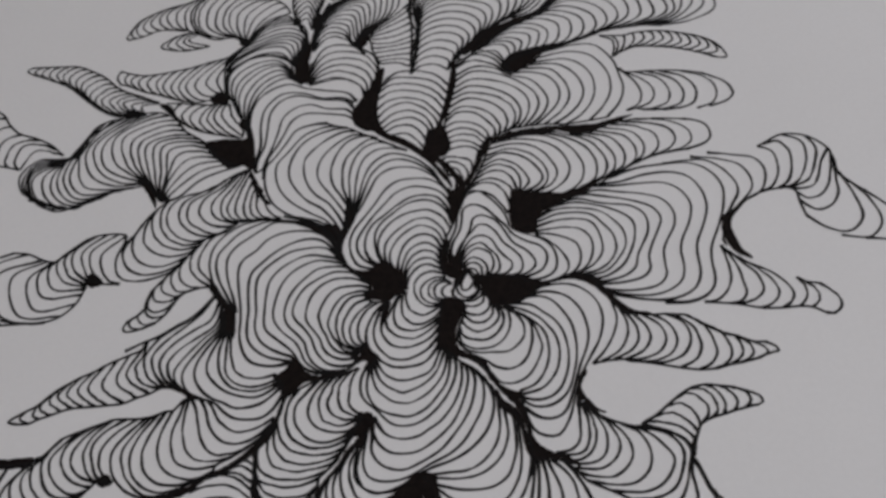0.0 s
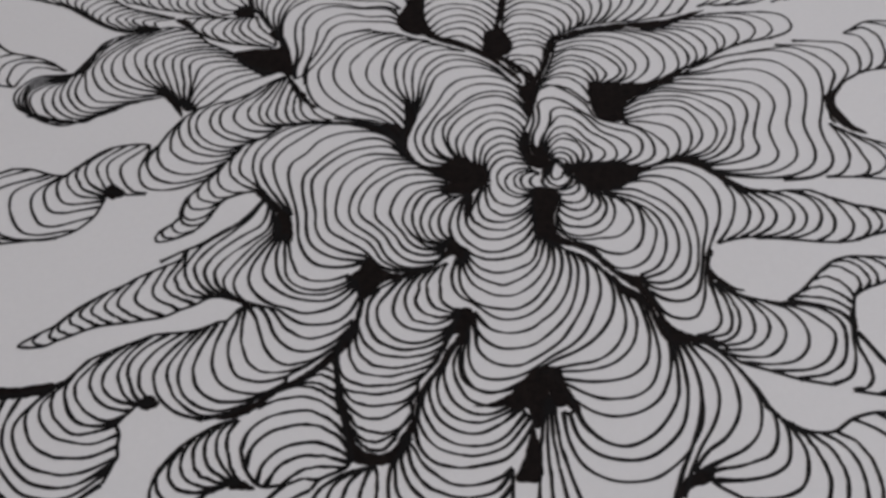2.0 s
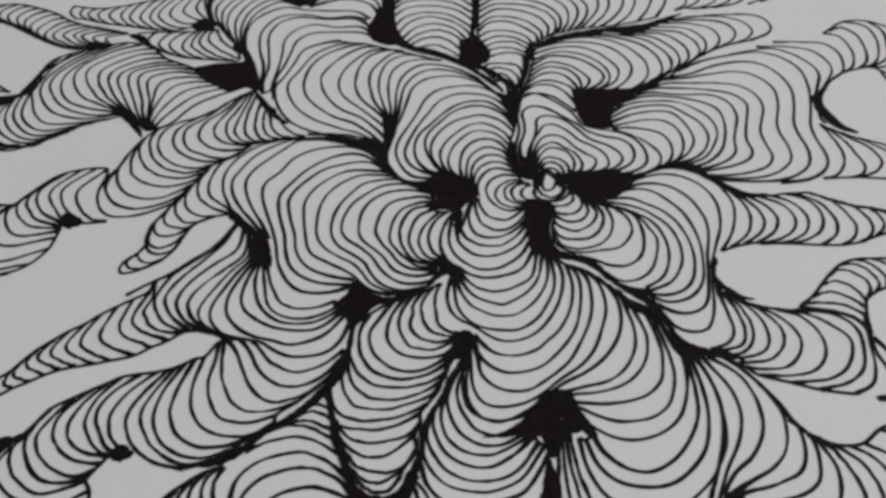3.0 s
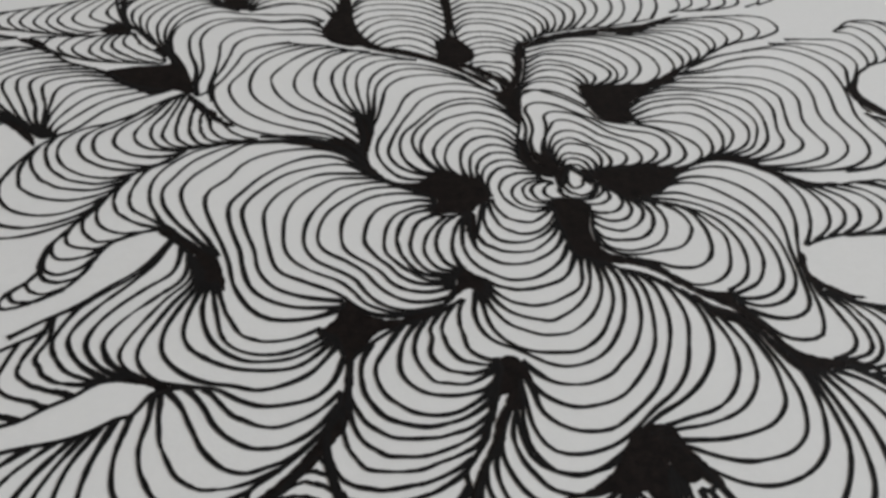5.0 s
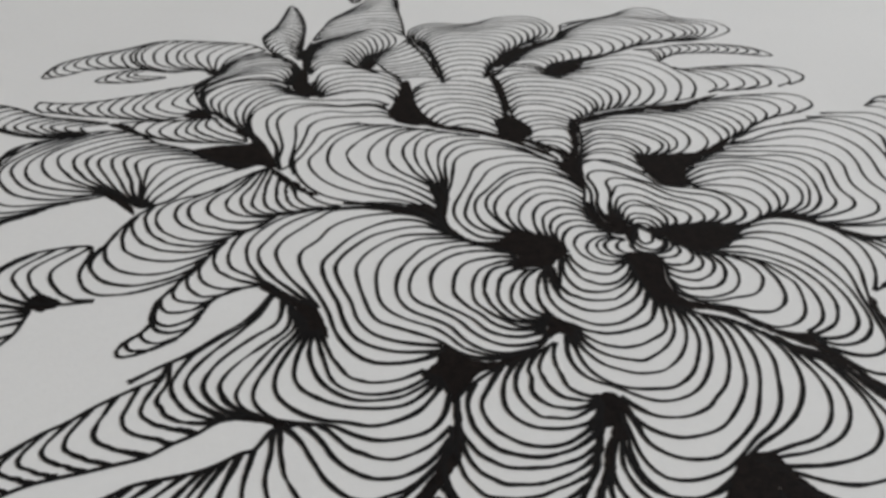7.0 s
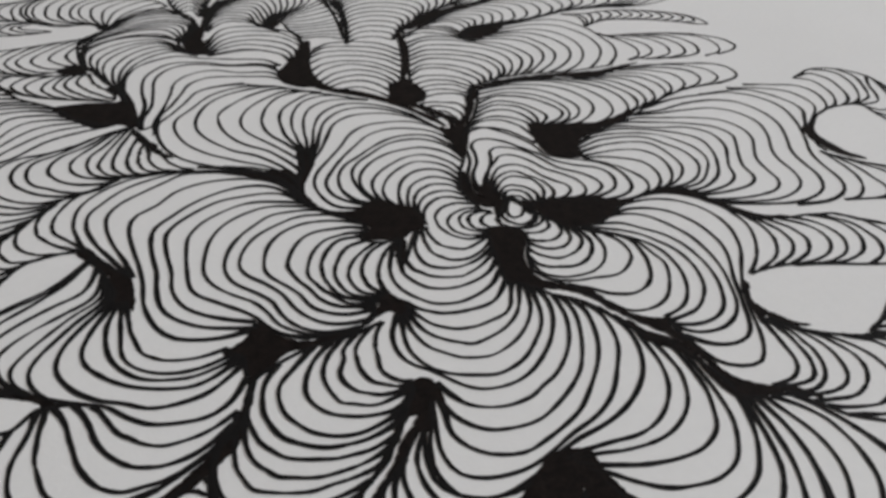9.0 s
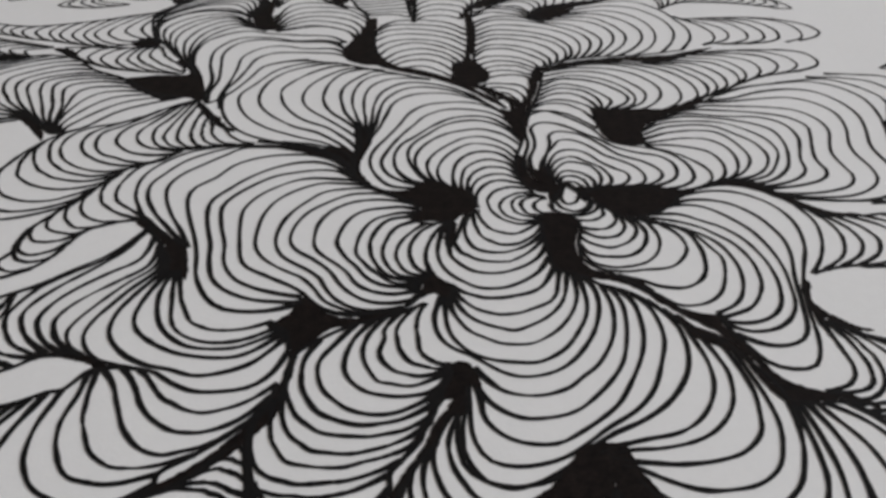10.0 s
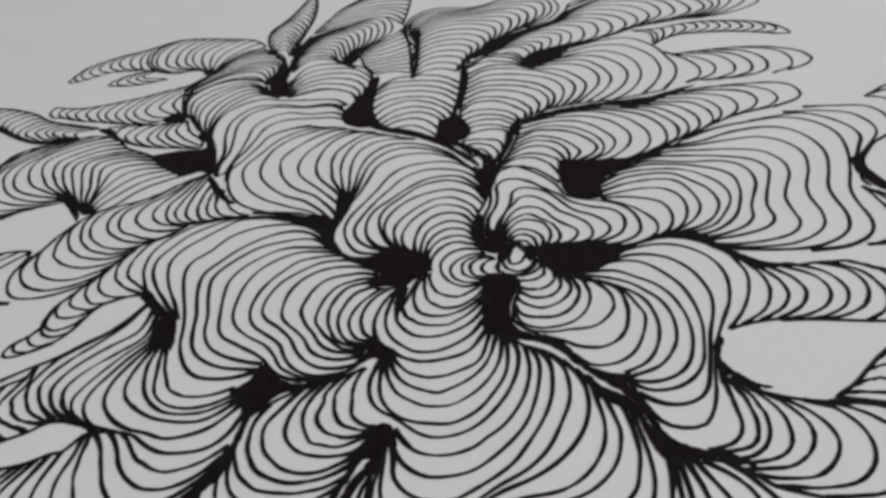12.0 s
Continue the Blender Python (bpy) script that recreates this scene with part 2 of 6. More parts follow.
rib(neck_arm, (-1.9, 90.4), (-2.6, 92.2), (-4.4, 93.5), (-6.2, 93.5), (-8.6, 92.0), (-9.9, 89.3), (-10.5, 86.4))
rib(neck_arm, (-1.4, 91.8), (-2.7, 94.5), (-4.7, 95.9), (-7.3, 95.6), (-9.7, 93.4), (-11.0, 90.0), (-11.3, 86.8))
rib(neck_arm, (-1.0, 93.2), (-2.1, 96.1), (-4.3, 97.9), (-6.6, 98.3), (-9.0, 97.1), (-11.5, 94.6), (-12.8, 91.9), (-12.8, 89.0), (-11.9, 87.0))
rib(neck_arm, (-0.4, 94.6), (-1.5, 97.7), (-4.1, 100.0), (-6.9, 100.2), (-9.8, 98.6), (-12.6, 96.1), (-14.1, 93.3), (-14.0, 90.0), (-13.0, 87.8))
rib(neck_arm, (0.7, 96.7), (-0.8, 100.0), (-3.8, 102.4), (-7.1, 102.4), (-10.1, 101.5), (-13.0, 99.4), (-15.0, 96.5), (-15.6, 93.6), (-14.9, 90.2), (-13.7, 88.2))
rib(neck_arm, (1.2, 97.9), (-0.4, 102.5), (-3.5, 105.0), (-6.4, 105.3), (-9.4, 104.4), (-12.4, 102.0), (-14.9, 99.7), (-16.1, 97.3), (-16.3, 94.2), (-15.6, 91.1), (-14.3, 88.6))
rib(neck_arm, (1.5, 99.1), (0.1, 103.2), (-1.9, 105.8), (-4.8, 106.7), (-8.2, 106.2), (-11.3, 104.3), (-14.3, 101.7), (-16.8, 99.5), (-18.3, 96.2), (-18.4, 93.2), (-17.1, 90.0), (-15.2, 88.6))
rib(neck_arm, (1.6, 101.1), (0.4, 104.9), (-1.7, 107.7), (-4.5, 109.0), (-8.0, 109.4), (-11.5, 107.9), (-14.1, 105.0), (-16.7, 101.8), (-19.1, 98.0), (-20.3, 95.2), (-20.0, 92.1), (-18.4, 89.9), (-15.9, 88.3))
rib(neck_arm, (1.4, 105.1), (-0.6, 108.7), (-3.3, 110.9), (-6.8, 111.7), (-10.8, 111.4), (-13.9, 109.1), (-16.1, 105.5), (-18.6, 101.9), (-21.0, 98.4), (-21.9, 95.5), (-21.5, 91.7), (-19.8, 88.9), (-17.2, 87.8))
neck_side = arm("neck_side", 0)
rib(neck_side, (0.3, 108.0), (-2.7, 112.1), (-6.0, 114.5), (-9.0, 115.3), (-12.6, 115.1), (-15.8, 112.9), (-17.7, 108.9), (-19.3, 105.1), (-21.7, 100.7))
rib(neck_side, (-0.9, 110.1), (-3.5, 113.7), (-6.8, 116.3), (-10.9, 117.8), (-14.0, 117.1), (-17.1, 114.0), (-18.8, 109.7), (-19.9, 105.6), (-21.2, 102.5))
rib(neck_side, (-2.5, 113.4), (-6.2, 117.2), (-9.7, 119.1), (-13.4, 119.5), (-17.1, 116.9), (-19.1, 112.6), (-20.2, 107.4), (-21.2, 103.9))
rib(neck_side, (-8.6, 120.3), (-13.3, 121.5), (-16.7, 120.8), (-19.2, 118.4), (-20.6, 113.9), (-21.0, 109.4), (-21.4, 104.8))
rib(neck_side, (-11.7, 121.9), (-15.3, 123.4), (-19.1, 122.1), (-21.6, 118.1), (-22.5, 113.5), (-22.3, 108.8), (-21.7, 104.8))
rib(neck_side, (-14.3, 123.5), (-17.4, 124.6), (-21.2, 122.0), (-23.6, 118.6), (-24.2, 113.9), (-23.8, 110.1), (-22.2, 105.8))
neck_top = arm("neck_top", 0)
rib(neck_top, (-15.8, 124.6), (-18.5, 125.7), (-22.8, 124.6), (-25.5, 121.1), (-26.9, 116.5), (-26.7, 113.0), (-24.8, 108.9), (-22.3, 104.8))
rib(neck_top, (-18.5, 125.9), (-21.7, 126.4), (-25.5, 124.2), (-29.1, 120.1), (-30.2, 116.4), (-29.4, 112.4), (-26.8, 108.7), (-24.3, 105.0), (-22.6, 101.6))
rib(neck_top, (-21.2, 127.6), (-23.9, 127.7), (-27.7, 125.9), (-31.3, 122.7), (-33.3, 119.8), (-33.5, 116.3), (-32.6, 112.7), (-30.2, 109.0), (-27.2, 106.2), (-24.7, 102.6), (-23.0, 98.9))
rib(neck_top, (-23.4, 128.8), (-26.1, 128.7), (-31.0, 127.2), (-34.6, 124.2), (-36.6, 120.0), (-37.0, 116.3), (-35.9, 112.3), (-32.6, 107.9), (-28.6, 104.8), (-26.1, 101.8), (-23.8, 97.4))
rib(neck_top, (-26.1, 129.6), (-28.9, 129.5), (-33.7, 127.5), (-37.7, 122.3), (-40.0, 119.0), (-40.1, 115.2), (-38.8, 111.2), (-35.5, 106.9), (-31.4, 103.9), (-27.6, 101.6), (-25.1, 98.3), (-24.1, 95.9))
rib(neck_top, (-28.4, 130.7), (-31.7, 130.7), (-36.0, 129.2), (-38.4, 125.0), (-40.7, 121.1), (-42.7, 118.3), (-42.9, 114.9), (-42.2, 111.2), (-40.4, 107.6), (-36.7, 104.1), (-31.3, 101.7), (-27.5, 99.5), (-24.5, 95.4))
rib(neck_top, (-21.7, 131.5), (-23.9, 132.9), (-28.9, 133.9), (-34.0, 134.5), (-37.2, 132.5), (-39.0, 128.2), (-40.5, 124.5), (-42.4, 120.5), (-43.1, 114.7))
rib(neck_top, (-21.8, 132.9), (-23.7, 134.9), (-28.8, 135.7), (-33.2, 137.5), (-37.1, 136.4), (-39.7, 133.3), (-40.7, 128.4), (-41.8, 123.7), (-43.6, 117.5))
rib(neck_top, (-21.9, 135.0), (-24.1, 137.7), (-29.9, 138.7), (-36.3, 140.8), (-40.2, 139.7), (-42.8, 135.9), (-43.3, 129.8), (-43.6, 125.0), (-44.9, 120.5), (-45.2, 116.8))
rib(neck_top, (-22.2, 137.2), (-24.7, 138.9), (-29.9, 139.3), (-35.0, 141.6), (-40.2, 141.8), (-42.8, 139.6), (-44.7, 136.2), (-45.1, 131.1), (-44.6, 125.1), (-45.7, 119.7))
rib(neck_top, (-21.1, 137.4), (-23.6, 140.5), (-29.2, 141.8), (-34.8, 143.2), (-38.4, 144.9), (-41.9, 144.3), (-45.8, 141.4), (-47.6, 137.6), (-48.1, 132.9), (-47.8, 128.2))
upper_neck = arm("upper_neck")
rib(upper_neck, (-47.6, 127.3), (-48.2, 136.8), (-45.3, 143.9), (-39.9, 147.3), (-35.2, 144.7))
rib(upper_neck, (-48.9, 132.1), (-49.2, 140.4), (-46.3, 146.9), (-41.5, 149.6), (-37.1, 146.6))
rib(upper_neck, (-50.8, 135.1), (-51.1, 144.0), (-47.2, 149.7), (-42.4, 151.8), (-37.9, 148.7))
rib(upper_neck, (-53.4, 140.9), (-53.5, 148.3), (-48.9, 153.0), (-43.2, 154.0), (-38.5, 151.3))
rib(upper_neck, (-55.4, 142.7), (-55.5, 151.3), (-50.6, 155.8), (-44.9, 156.8), (-38.5, 154.7))
rib(upper_neck, (-55.1, 144.2), (-53.7, 150.7), (-48.2, 155.3), (-41.5, 154.8), (-38.2, 150.3))
rib(upper_neck, (-55.7, 145.6), (-55.1, 152.4), (-49.1, 157.6), (-42.1, 158.6), (-37.4, 153.1))
rib(upper_neck, (-56.2, 155.5), (-48.8, 160.0), (-41.5, 162.7), (-37.0, 160.8), (-36.7, 154.4))
rib(upper_neck, (-52.0, 160.0), (-47.2, 163.8), (-41.0, 165.9), (-36.0, 163.2), (-36.1, 155.9))
rib(upper_neck, (-51.6, 161.2), (-46.3, 166.6), (-40.7, 168.2), (-36.1, 166.3), (-34.5, 160.3))
rib(upper_neck, (-51.0, 163.0), (-45.9, 169.9), (-40.9, 171.0), (-38.8, 168.5))
upper_left_finger = arm("upper_left_finger")
rib(upper_left_finger, (-84.7, 169.4), (-85.2, 167.0), (-84.5, 166.3))
rib(upper_left_finger, (-83.0, 173.1), (-83.8, 169.5), (-82.4, 166.8))
rib(upper_left_finger, (-80.9, 175.0), (-82.3, 170.5), (-80.0, 167.5))
rib(upper_left_finger, (-76.5, 177.5), (-78.8, 173.0), (-76.3, 169.3))
rib(upper_left_finger, (-72.5, 178.8), (-75.0, 175.2), (-73.5, 171.0), (-70.8, 168.5))
rib(upper_left_finger, (-69.0, 179.9), (-71.9, 176.0), (-71.3, 171.5), (-69.2, 168.2))
rib(upper_left_finger, (-66.1, 181.5), (-69.2, 176.5), (-68.4, 168.3))
rib(upper_left_finger, (-63.0, 182.8), (-66.4, 176.6), (-65.8, 169.8), (-60.9, 164.0))
rib(upper_left_finger, (-60.0, 183.0), (-63.9, 176.1), (-63.2, 169.2), (-57.6, 164.0))
rib(upper_left_finger, (-55.1, 181.7), (-59.2, 175.2), (-59.0, 168.4), (-54.7, 164.0))
rib(upper_left_finger, (-50.3, 180.0), (-56.3, 174.7), (-56.1, 168.5), (-52.9, 162.7))
rib(upper_left_finger, (-46.7, 178.6), (-52.3, 172.2), (-52.3, 161.6))
rib(upper_left_finger, (-43.8, 177.3), (-50.0, 170.7), (-51.9, 160.9))
rib(upper_left_finger, (-41.4, 174.7), (-47.8, 168.9), (-51.6, 160.6))
rib(upper_left_finger, (-40.1, 172.3), (-46.1, 168.6), (-51.1, 160.4))
small_upper_finger = arm("small_upper_finger")
rib(small_upper_finger, (-74.6, 163.7), (-75.0, 162.6), (-74.2, 161.8))
rib(small_upper_finger, (-71.9, 165.9), (-73.4, 162.9), (-71.4, 160.9))
rib(small_upper_finger, (-69.7, 166.7), (-71.7, 163.4), (-68.7, 160.4))
rib(small_upper_finger, (-67.3, 167.5), (-69.5, 163.9), (-65.5, 160.6))
rib(small_upper_finger, (-64.7, 167.0), (-67.8, 164.4), (-61.6, 161.4))
upper_side_finger = arm("upper_side_finger")
rib(upper_side_finger, (-84.7, 154.5), (-85.2, 152.0), (-84.0, 149.7))
rib(upper_side_finger, (-82.5, 153.5), (-83.2, 151.3), (-81.7, 148.9))
rib(upper_side_finger, (-77.9, 152.2), (-79.5, 150.2), (-77.2, 146.4))
rib(upper_side_finger, (-72.9, 152.5), (-74.6, 148.9), (-72.4, 144.6))
rib(upper_side_finger, (-69.3, 153.1), (-71.6, 147.7), (-68.5, 142.8))
rib(upper_side_finger, (-65.7, 153.7), (-68.9, 147.2), (-66.0, 142.0))
rib(upper_side_finger, (-61.4, 155.1), (-66.3, 147.4), (-62.1, 141.1))
rib(upper_side_finger, (-58.1, 155.9), (-63.8, 147.4), (-59.1, 141.7))
rib(upper_side_finger, (-55.3, 156.8), (-60.7, 148.0), (-56.6, 143.0))
rib(upper_side_finger, (-53.3, 157.9), (-58.1, 148.8), (-55.9, 143.6))
leaf_lobe = arm("leaf_lobe")
rib(leaf_lobe, (-30.6, 200.1), (-29.4, 202.2), (-28.6, 200.2))
rib(leaf_lobe, (-32.8, 193.8), (-30.3, 196.0), (-28.3, 193.0))
rib(leaf_lobe, (-35.8, 186.7), (-31.4, 189.7), (-28.9, 185.5))
rib(leaf_lobe, (-38.6, 182.4), (-33.5, 185.1), (-30.3, 179.0))
rib(leaf_lobe, (-39.6, 179.5), (-34.8, 181.4), (-31.4, 174.2))
rib(leaf_lobe, (-39.6, 174.3), (-35.4, 177.6), (-32.3, 170.8))
rib(leaf_lobe, (-38.7, 169.9), (-35.5, 173.6), (-33.0, 167.4))
rib(leaf_lobe, (-38.2, 167.0), (-35.6, 169.3), (-33.8, 164.8))
top_arm = arm("top_arm")
rib(top_arm, (-13.1, 198.5), (-6.8, 205.7), (-2.3, 207.6), (-1.5, 202.4))
rib(top_arm, (-17.0, 194.6), (-10.0, 199.0), (-4.6, 202.4), (-2.5, 197.7))
rib(top_arm, (-21.7, 189.7), (-11.4, 193.6), (-3.9, 192.3))
rib(top_arm, (-24.4, 184.7), (-12.8, 188.1), (-4.9, 186.3))
rib(top_arm, (-27.3, 179.2), (-16.8, 183.3), (-10.8, 184.7), (-6.0, 180.5))
rib(top_arm, (-28.8, 176.0), (-20.6, 179.1), (-11.9, 180.8), (-7.3, 175.1))
top_spray = arm("top_spray")
rib(top_spray, (-17.4, 213.1), (-14.4, 208.5), (-13.6, 201.5))
rib(top_spray, (-15.0, 215.8), (-13.0, 209.3), (-13.1, 201.4))
rib(top_spray, (-12.3, 216.5), (-11.8, 209.1), (-12.4, 201.7))
rib(top_spray, (-10.1, 216.1), (-10.6, 208.9), (-11.8, 202.1))
rib(top_spray, (-7.3, 214.6), (-9.7, 207.7), (-11.7, 202.1))
top_bend = arm("top_bend")
rib(top_bend, (-29.3, 175.0), (-20.8, 178.0), (-11.9, 180.8), (-10.2, 171.8), (-16.8, 162.5))
rib(top_bend, (-30.7, 171.9), (-22.7, 175.6), (-15.9, 175.9), (-15.6, 168.7), (-18.7, 161.1))
rib(top_bend, (-31.6, 169.2), (-24.5, 173.7), (-19.1, 173.8), (-18.0, 167.3), (-19.7, 160.7))
rib(top_bend, (-32.3, 166.6), (-26.3, 171.1), (-21.8, 171.0), (-20.3, 164.9), (-20.4, 160.1))
rib(top_bend, (-32.8, 163.9), (-27.6, 168.1), (-23.3, 167.3), (-22.2, 161.2), (-21.3, 158.7))
rib(top_bend, (-33.2, 160.7), (-28.8, 165.2), (-24.8, 163.7), (-23.4, 158.7), (-20.9, 156.3))
rib(top_bend, (-33.1, 156.2), (-29.0, 161.2), (-23.9, 159.5), (-19.1, 154.0))
middle_bend = arm("middle_bend")
rib(middle_bend, (-33.3, 152.2), (-29.2, 157.6), (-23.1, 157.4), (-16.9, 152.9), (-15.1, 145.5))
rib(middle_bend, (-33.4, 148.4), (-27.9, 152.6), (-20.3, 151.7), (-16.5, 146.7), (-15.8, 142.4))
rib(middle_bend, (-33.2, 146.1), (-26.4, 148.7), (-20.1, 145.6), (-17.5, 140.2))
rib(middle_bend, (-32.9, 144.3), (-26.1, 145.1), (-20.6, 141.7), (-18.7, 138.3))
rib(middle_bend, (-33.5, 144.1), (-25.1, 145.5), (-20.6, 142.9), (-19.2, 138.8))
fan_lobe = arm("fan_lobe")
rib(fan_lobe, (-17.2, 162.9), (-11.4, 167.5), (-7.4, 172.0))
rib(fan_lobe, (-17.7, 161.0), (-12.4, 164.1), (-7.3, 167.1))
rib(fan_lobe, (-18.2, 159.4), (-12.2, 160.2), (-6.2, 162.9))
rib(fan_lobe, (-17.6, 157.6), (-11.7, 157.7), (-5.4, 160.3))
rib(fan_lobe, (-17.3, 154.9), (-12.4, 155.2), (-6.1, 156.3))
rib(fan_lobe, (-16.0, 151.8), (-10.8, 152.3), (-6.8, 152.1))
rib(fan_lobe, (-15.1, 149.7), (-11.0, 149.8), (-7.4, 148.1))
crest_lobe = arm("crest_lobe")
rib(crest_lobe, (-8.4, 170.7), (-5.2, 177.9), (0.5, 181.5), (10.8, 179.2), (19.6, 182.4), (28.1, 180.5), (29.8, 172.0), (25.7, 165.8), (20.3, 163.0))
rib(crest_lobe, (-6.1, 167.2), (-5.7, 173.2), (-1.1, 178.8), (8.8, 177.9), (19.9, 179.3), (26.5, 176.8), (25.9, 169.8), (19.6, 163.1))
rib(crest_lobe, (-5.5, 164.2), (-4.2, 172.2), (1.1, 176.8), (11.0, 175.8), (20.0, 175.8), (22.8, 172.0), (20.9, 165.5), (16.5, 161.4))
rib(crest_lobe, (-5.1, 161.3), (-3.1, 170.0), (3.1, 174.0), (11.2, 172.5), (16.9, 170.2), (16.7, 164.4), (12.9, 158.5))
rib(crest_lobe, (-5.4, 157.9), (-3.6, 166.4), (2.4, 170.2), (9.8, 168.8), (13.3, 165.1), (11.3, 156.6))
rib(crest_lobe, (-5.8, 153.9), (-3.9, 161.7), (1.1, 164.4), (7.6, 163.1), (9.9, 159.1), (8.4, 153.1))
rib(crest_lobe, (-6.2, 150.8), (-4.4, 157.0), (0.7, 159.4), (6.0, 157.3), (6.4, 152.1))
rib(crest_lobe, (-7.0, 147.8), (-4.7, 152.4), (-0.5, 154.2), (3.9, 152.0), (4.1, 148.7))
rib(crest_lobe, (-7.4, 145.4), (-4.7, 147.9), (-0.8, 148.1), (2.4, 145.8))
middle_arm = arm("middle_arm", 0)
rib(middle_arm, (-13.7, 144.1), (-10.8, 146.2), (-6.9, 146.4), (-1.4, 144.7), (2.3, 140.6))
rib(middle_arm, (-14.8, 141.8), (-11.8, 144.3), (-7.0, 144.1), (-1.5, 142.0), (1.9, 137.6))
rib(middle_arm, (-15.5, 139.7), (-12.6, 142.0), (-7.7, 142.0), (-2.3, 139.7), (1.3, 135.2))
rib(middle_arm, (-15.9, 137.2), (-12.6, 139.6), (-7.1, 139.5), (-2.4, 137.2), (0.7, 132.5))
rib(middle_arm, (-16.1, 133.9), (-13.4, 136.5), (-8.6, 137.3), (-3.9, 135.4), (-0.1, 130.2))
rib(middle_arm, (-15.9, 131.1), (-13.4, 134.0), (-9.3, 135.7), (-4.6, 133.6), (-1.5, 129.4), (-0.9, 127.1))
rib(middle_arm, (-15.3, 129.1), (-12.1, 132.1), (-8.0, 133.0), (-4.1, 130.6), (-2.0, 126.3))
rib(middle_arm, (-15.0, 127.4), (-11.5, 130.0), (-7.4, 130.5), (-4.2, 127.9), (-2.9, 125.0))
rib(middle_arm, (-14.2, 126.4), (-10.8, 128.2), (-7.5, 127.9), (-5.0, 125.2), (-3.8, 122.0))
rib(middle_arm, (-12.6, 125.3), (-8.9, 125.6), (-5.7, 122.6), (-4.2, 119.5))
little_arm = arm("little_arm")
rib(little_arm, (1.0, 111.8), (2.5, 111.3), (2.4, 107.0))
rib(little_arm, (-0.3, 114.6), (2.8, 114.6), (4.7, 111.0), (3.3, 106.6))
rib(little_arm, (-1.7, 117.2), (2.4, 117.2), (6.3, 115.6), (6.3, 111.7), (4.5, 108.1))
branching_arm = arm("branching_arm", 0)
rib(branching_arm, (0.8, 119.3), (4.1, 120.2), (7.1, 119.7), (8.8, 117.9))
rib(branching_arm, (0.8, 121.3), (3.5, 122.1), (6.6, 121.5), (9.2, 119.3))
rib(branching_arm, (0.8, 122.7), (3.5, 123.9), (7.4, 123.4), (10.0, 120.6))
rib(branching_arm, (0.6, 124.5), (3.6, 125.9), (7.5, 125.2), (10.6, 122.0))
rib(branching_arm, (0.6, 126.4), (3.1, 127.9), (7.0, 127.5), (10.1, 125.3), (11.4, 122.2))
rib(branching_arm, (0.8, 128.2), (3.9, 131.0), (7.9, 130.7), (11.0, 127.9), (12.7, 125.0), (12.6, 122.8))
rib(branching_arm, (1.2, 130.0), (4.7, 132.8), (9.4, 131.9), (12.5, 129.3), (14.1, 125.7), (13.7, 123.2))
rib(branching_arm, (1.9, 132.8), (6.3, 135.4), (10.9, 134.4), (14.7, 131.3), (16.0, 127.4), (15.0, 123.8))
rib(branching_arm, (2.5, 135.2), (6.4, 137.3), (11.8, 136.4), (16.2, 133.6), (18.1, 129.4), (17.1, 125.4), (15.9, 124.1))
rib(branching_arm, (3.0, 137.1), (7.3, 139.6), (13.3, 138.2), (17.7, 134.8), (19.5, 130.7), (18.8, 127.0), (17.1, 124.5))
rib(branching_arm, (3.4, 139.2), (8.1, 141.9), (14.2, 140.7), (19.4, 137.5), (21.8, 133.3), (21.0, 128.6), (18.4, 124.7))
rib(branching_arm, (3.7, 141.4), (8.3, 144.5), (13.8, 143.6), (19.0, 140.7), (23.3, 136.1), (24.2, 132.6), (23.0, 129.0), (19.9, 124.9))
rib(branching_arm, (4.1, 143.6), (9.2, 146.2), (14.0, 145.2), (17.8, 142.3), (22.4, 140.5), (25.4, 136.8), (26.5, 132.8), (24.5, 128.2), (21.2, 125.1))
rib(branching_arm, (18.6, 143.0), (24.1, 142.7), (27.9, 140.3), (29.6, 136.3), (28.8, 131.9), (25.8, 128.1), (22.6, 125.1))
rib(branching_arm, (21.5, 144.3), (28.3, 143.1), (31.1, 139.1), (32.0, 134.0), (29.7, 129.5), (24.9, 125.2))
rib(branching_arm, (23.0, 145.3), (29.9, 144.9), (33.6, 141.8), (35.5, 136.5), (34.5, 131.8), (30.8, 127.5), (27.1, 125.0))
rib(branching_arm, (24.1, 146.0), (32.2, 146.5), (36.6, 143.5), (38.5, 138.2), (37.5, 132.4), (34.1, 127.5), (30.1, 124.8))
rib(branching_arm, (25.4, 147.6), (34.0, 149.0), (39.2, 146.7), (42.3, 140.7), (42.2, 134.7), (39.7, 129.7), (35.7, 125.3))
rib(branching_arm, (27.0, 149.5), (34.3, 151.1), (39.9, 150.8), (43.9, 145.6), (45.0, 140.4), (45.4, 135.3), (43.9, 130.7), (40.0, 125.9))
upper_right_finger = arm("upper_right_finger", 0)
rib(upper_right_finger, (45.3, 141.8), (48.4, 136.9), (49.4, 132.9), (48.3, 129.6), (45.0, 127.5))
rib(upper_right_finger, (46.6, 140.4), (51.1, 136.6), (52.6, 132.9), (51.2, 129.8), (47.6, 128.0))
rib(upper_right_finger, (49.0, 140.1), (54.6, 137.2), (56.3, 133.0), (55.1, 129.3), (51.9, 127.8), (48.8, 127.5))
rib(upper_right_finger, (51.8, 140.1), (57.8, 136.8), (59.6, 132.7), (58.4, 128.9), (55.1, 127.5), (51.1, 127.2))
rib(upper_right_finger, (55.1, 139.9), (60.6, 137.1), (62.7, 132.9), (61.3, 128.6), (57.6, 127.2), (53.7, 127.1))
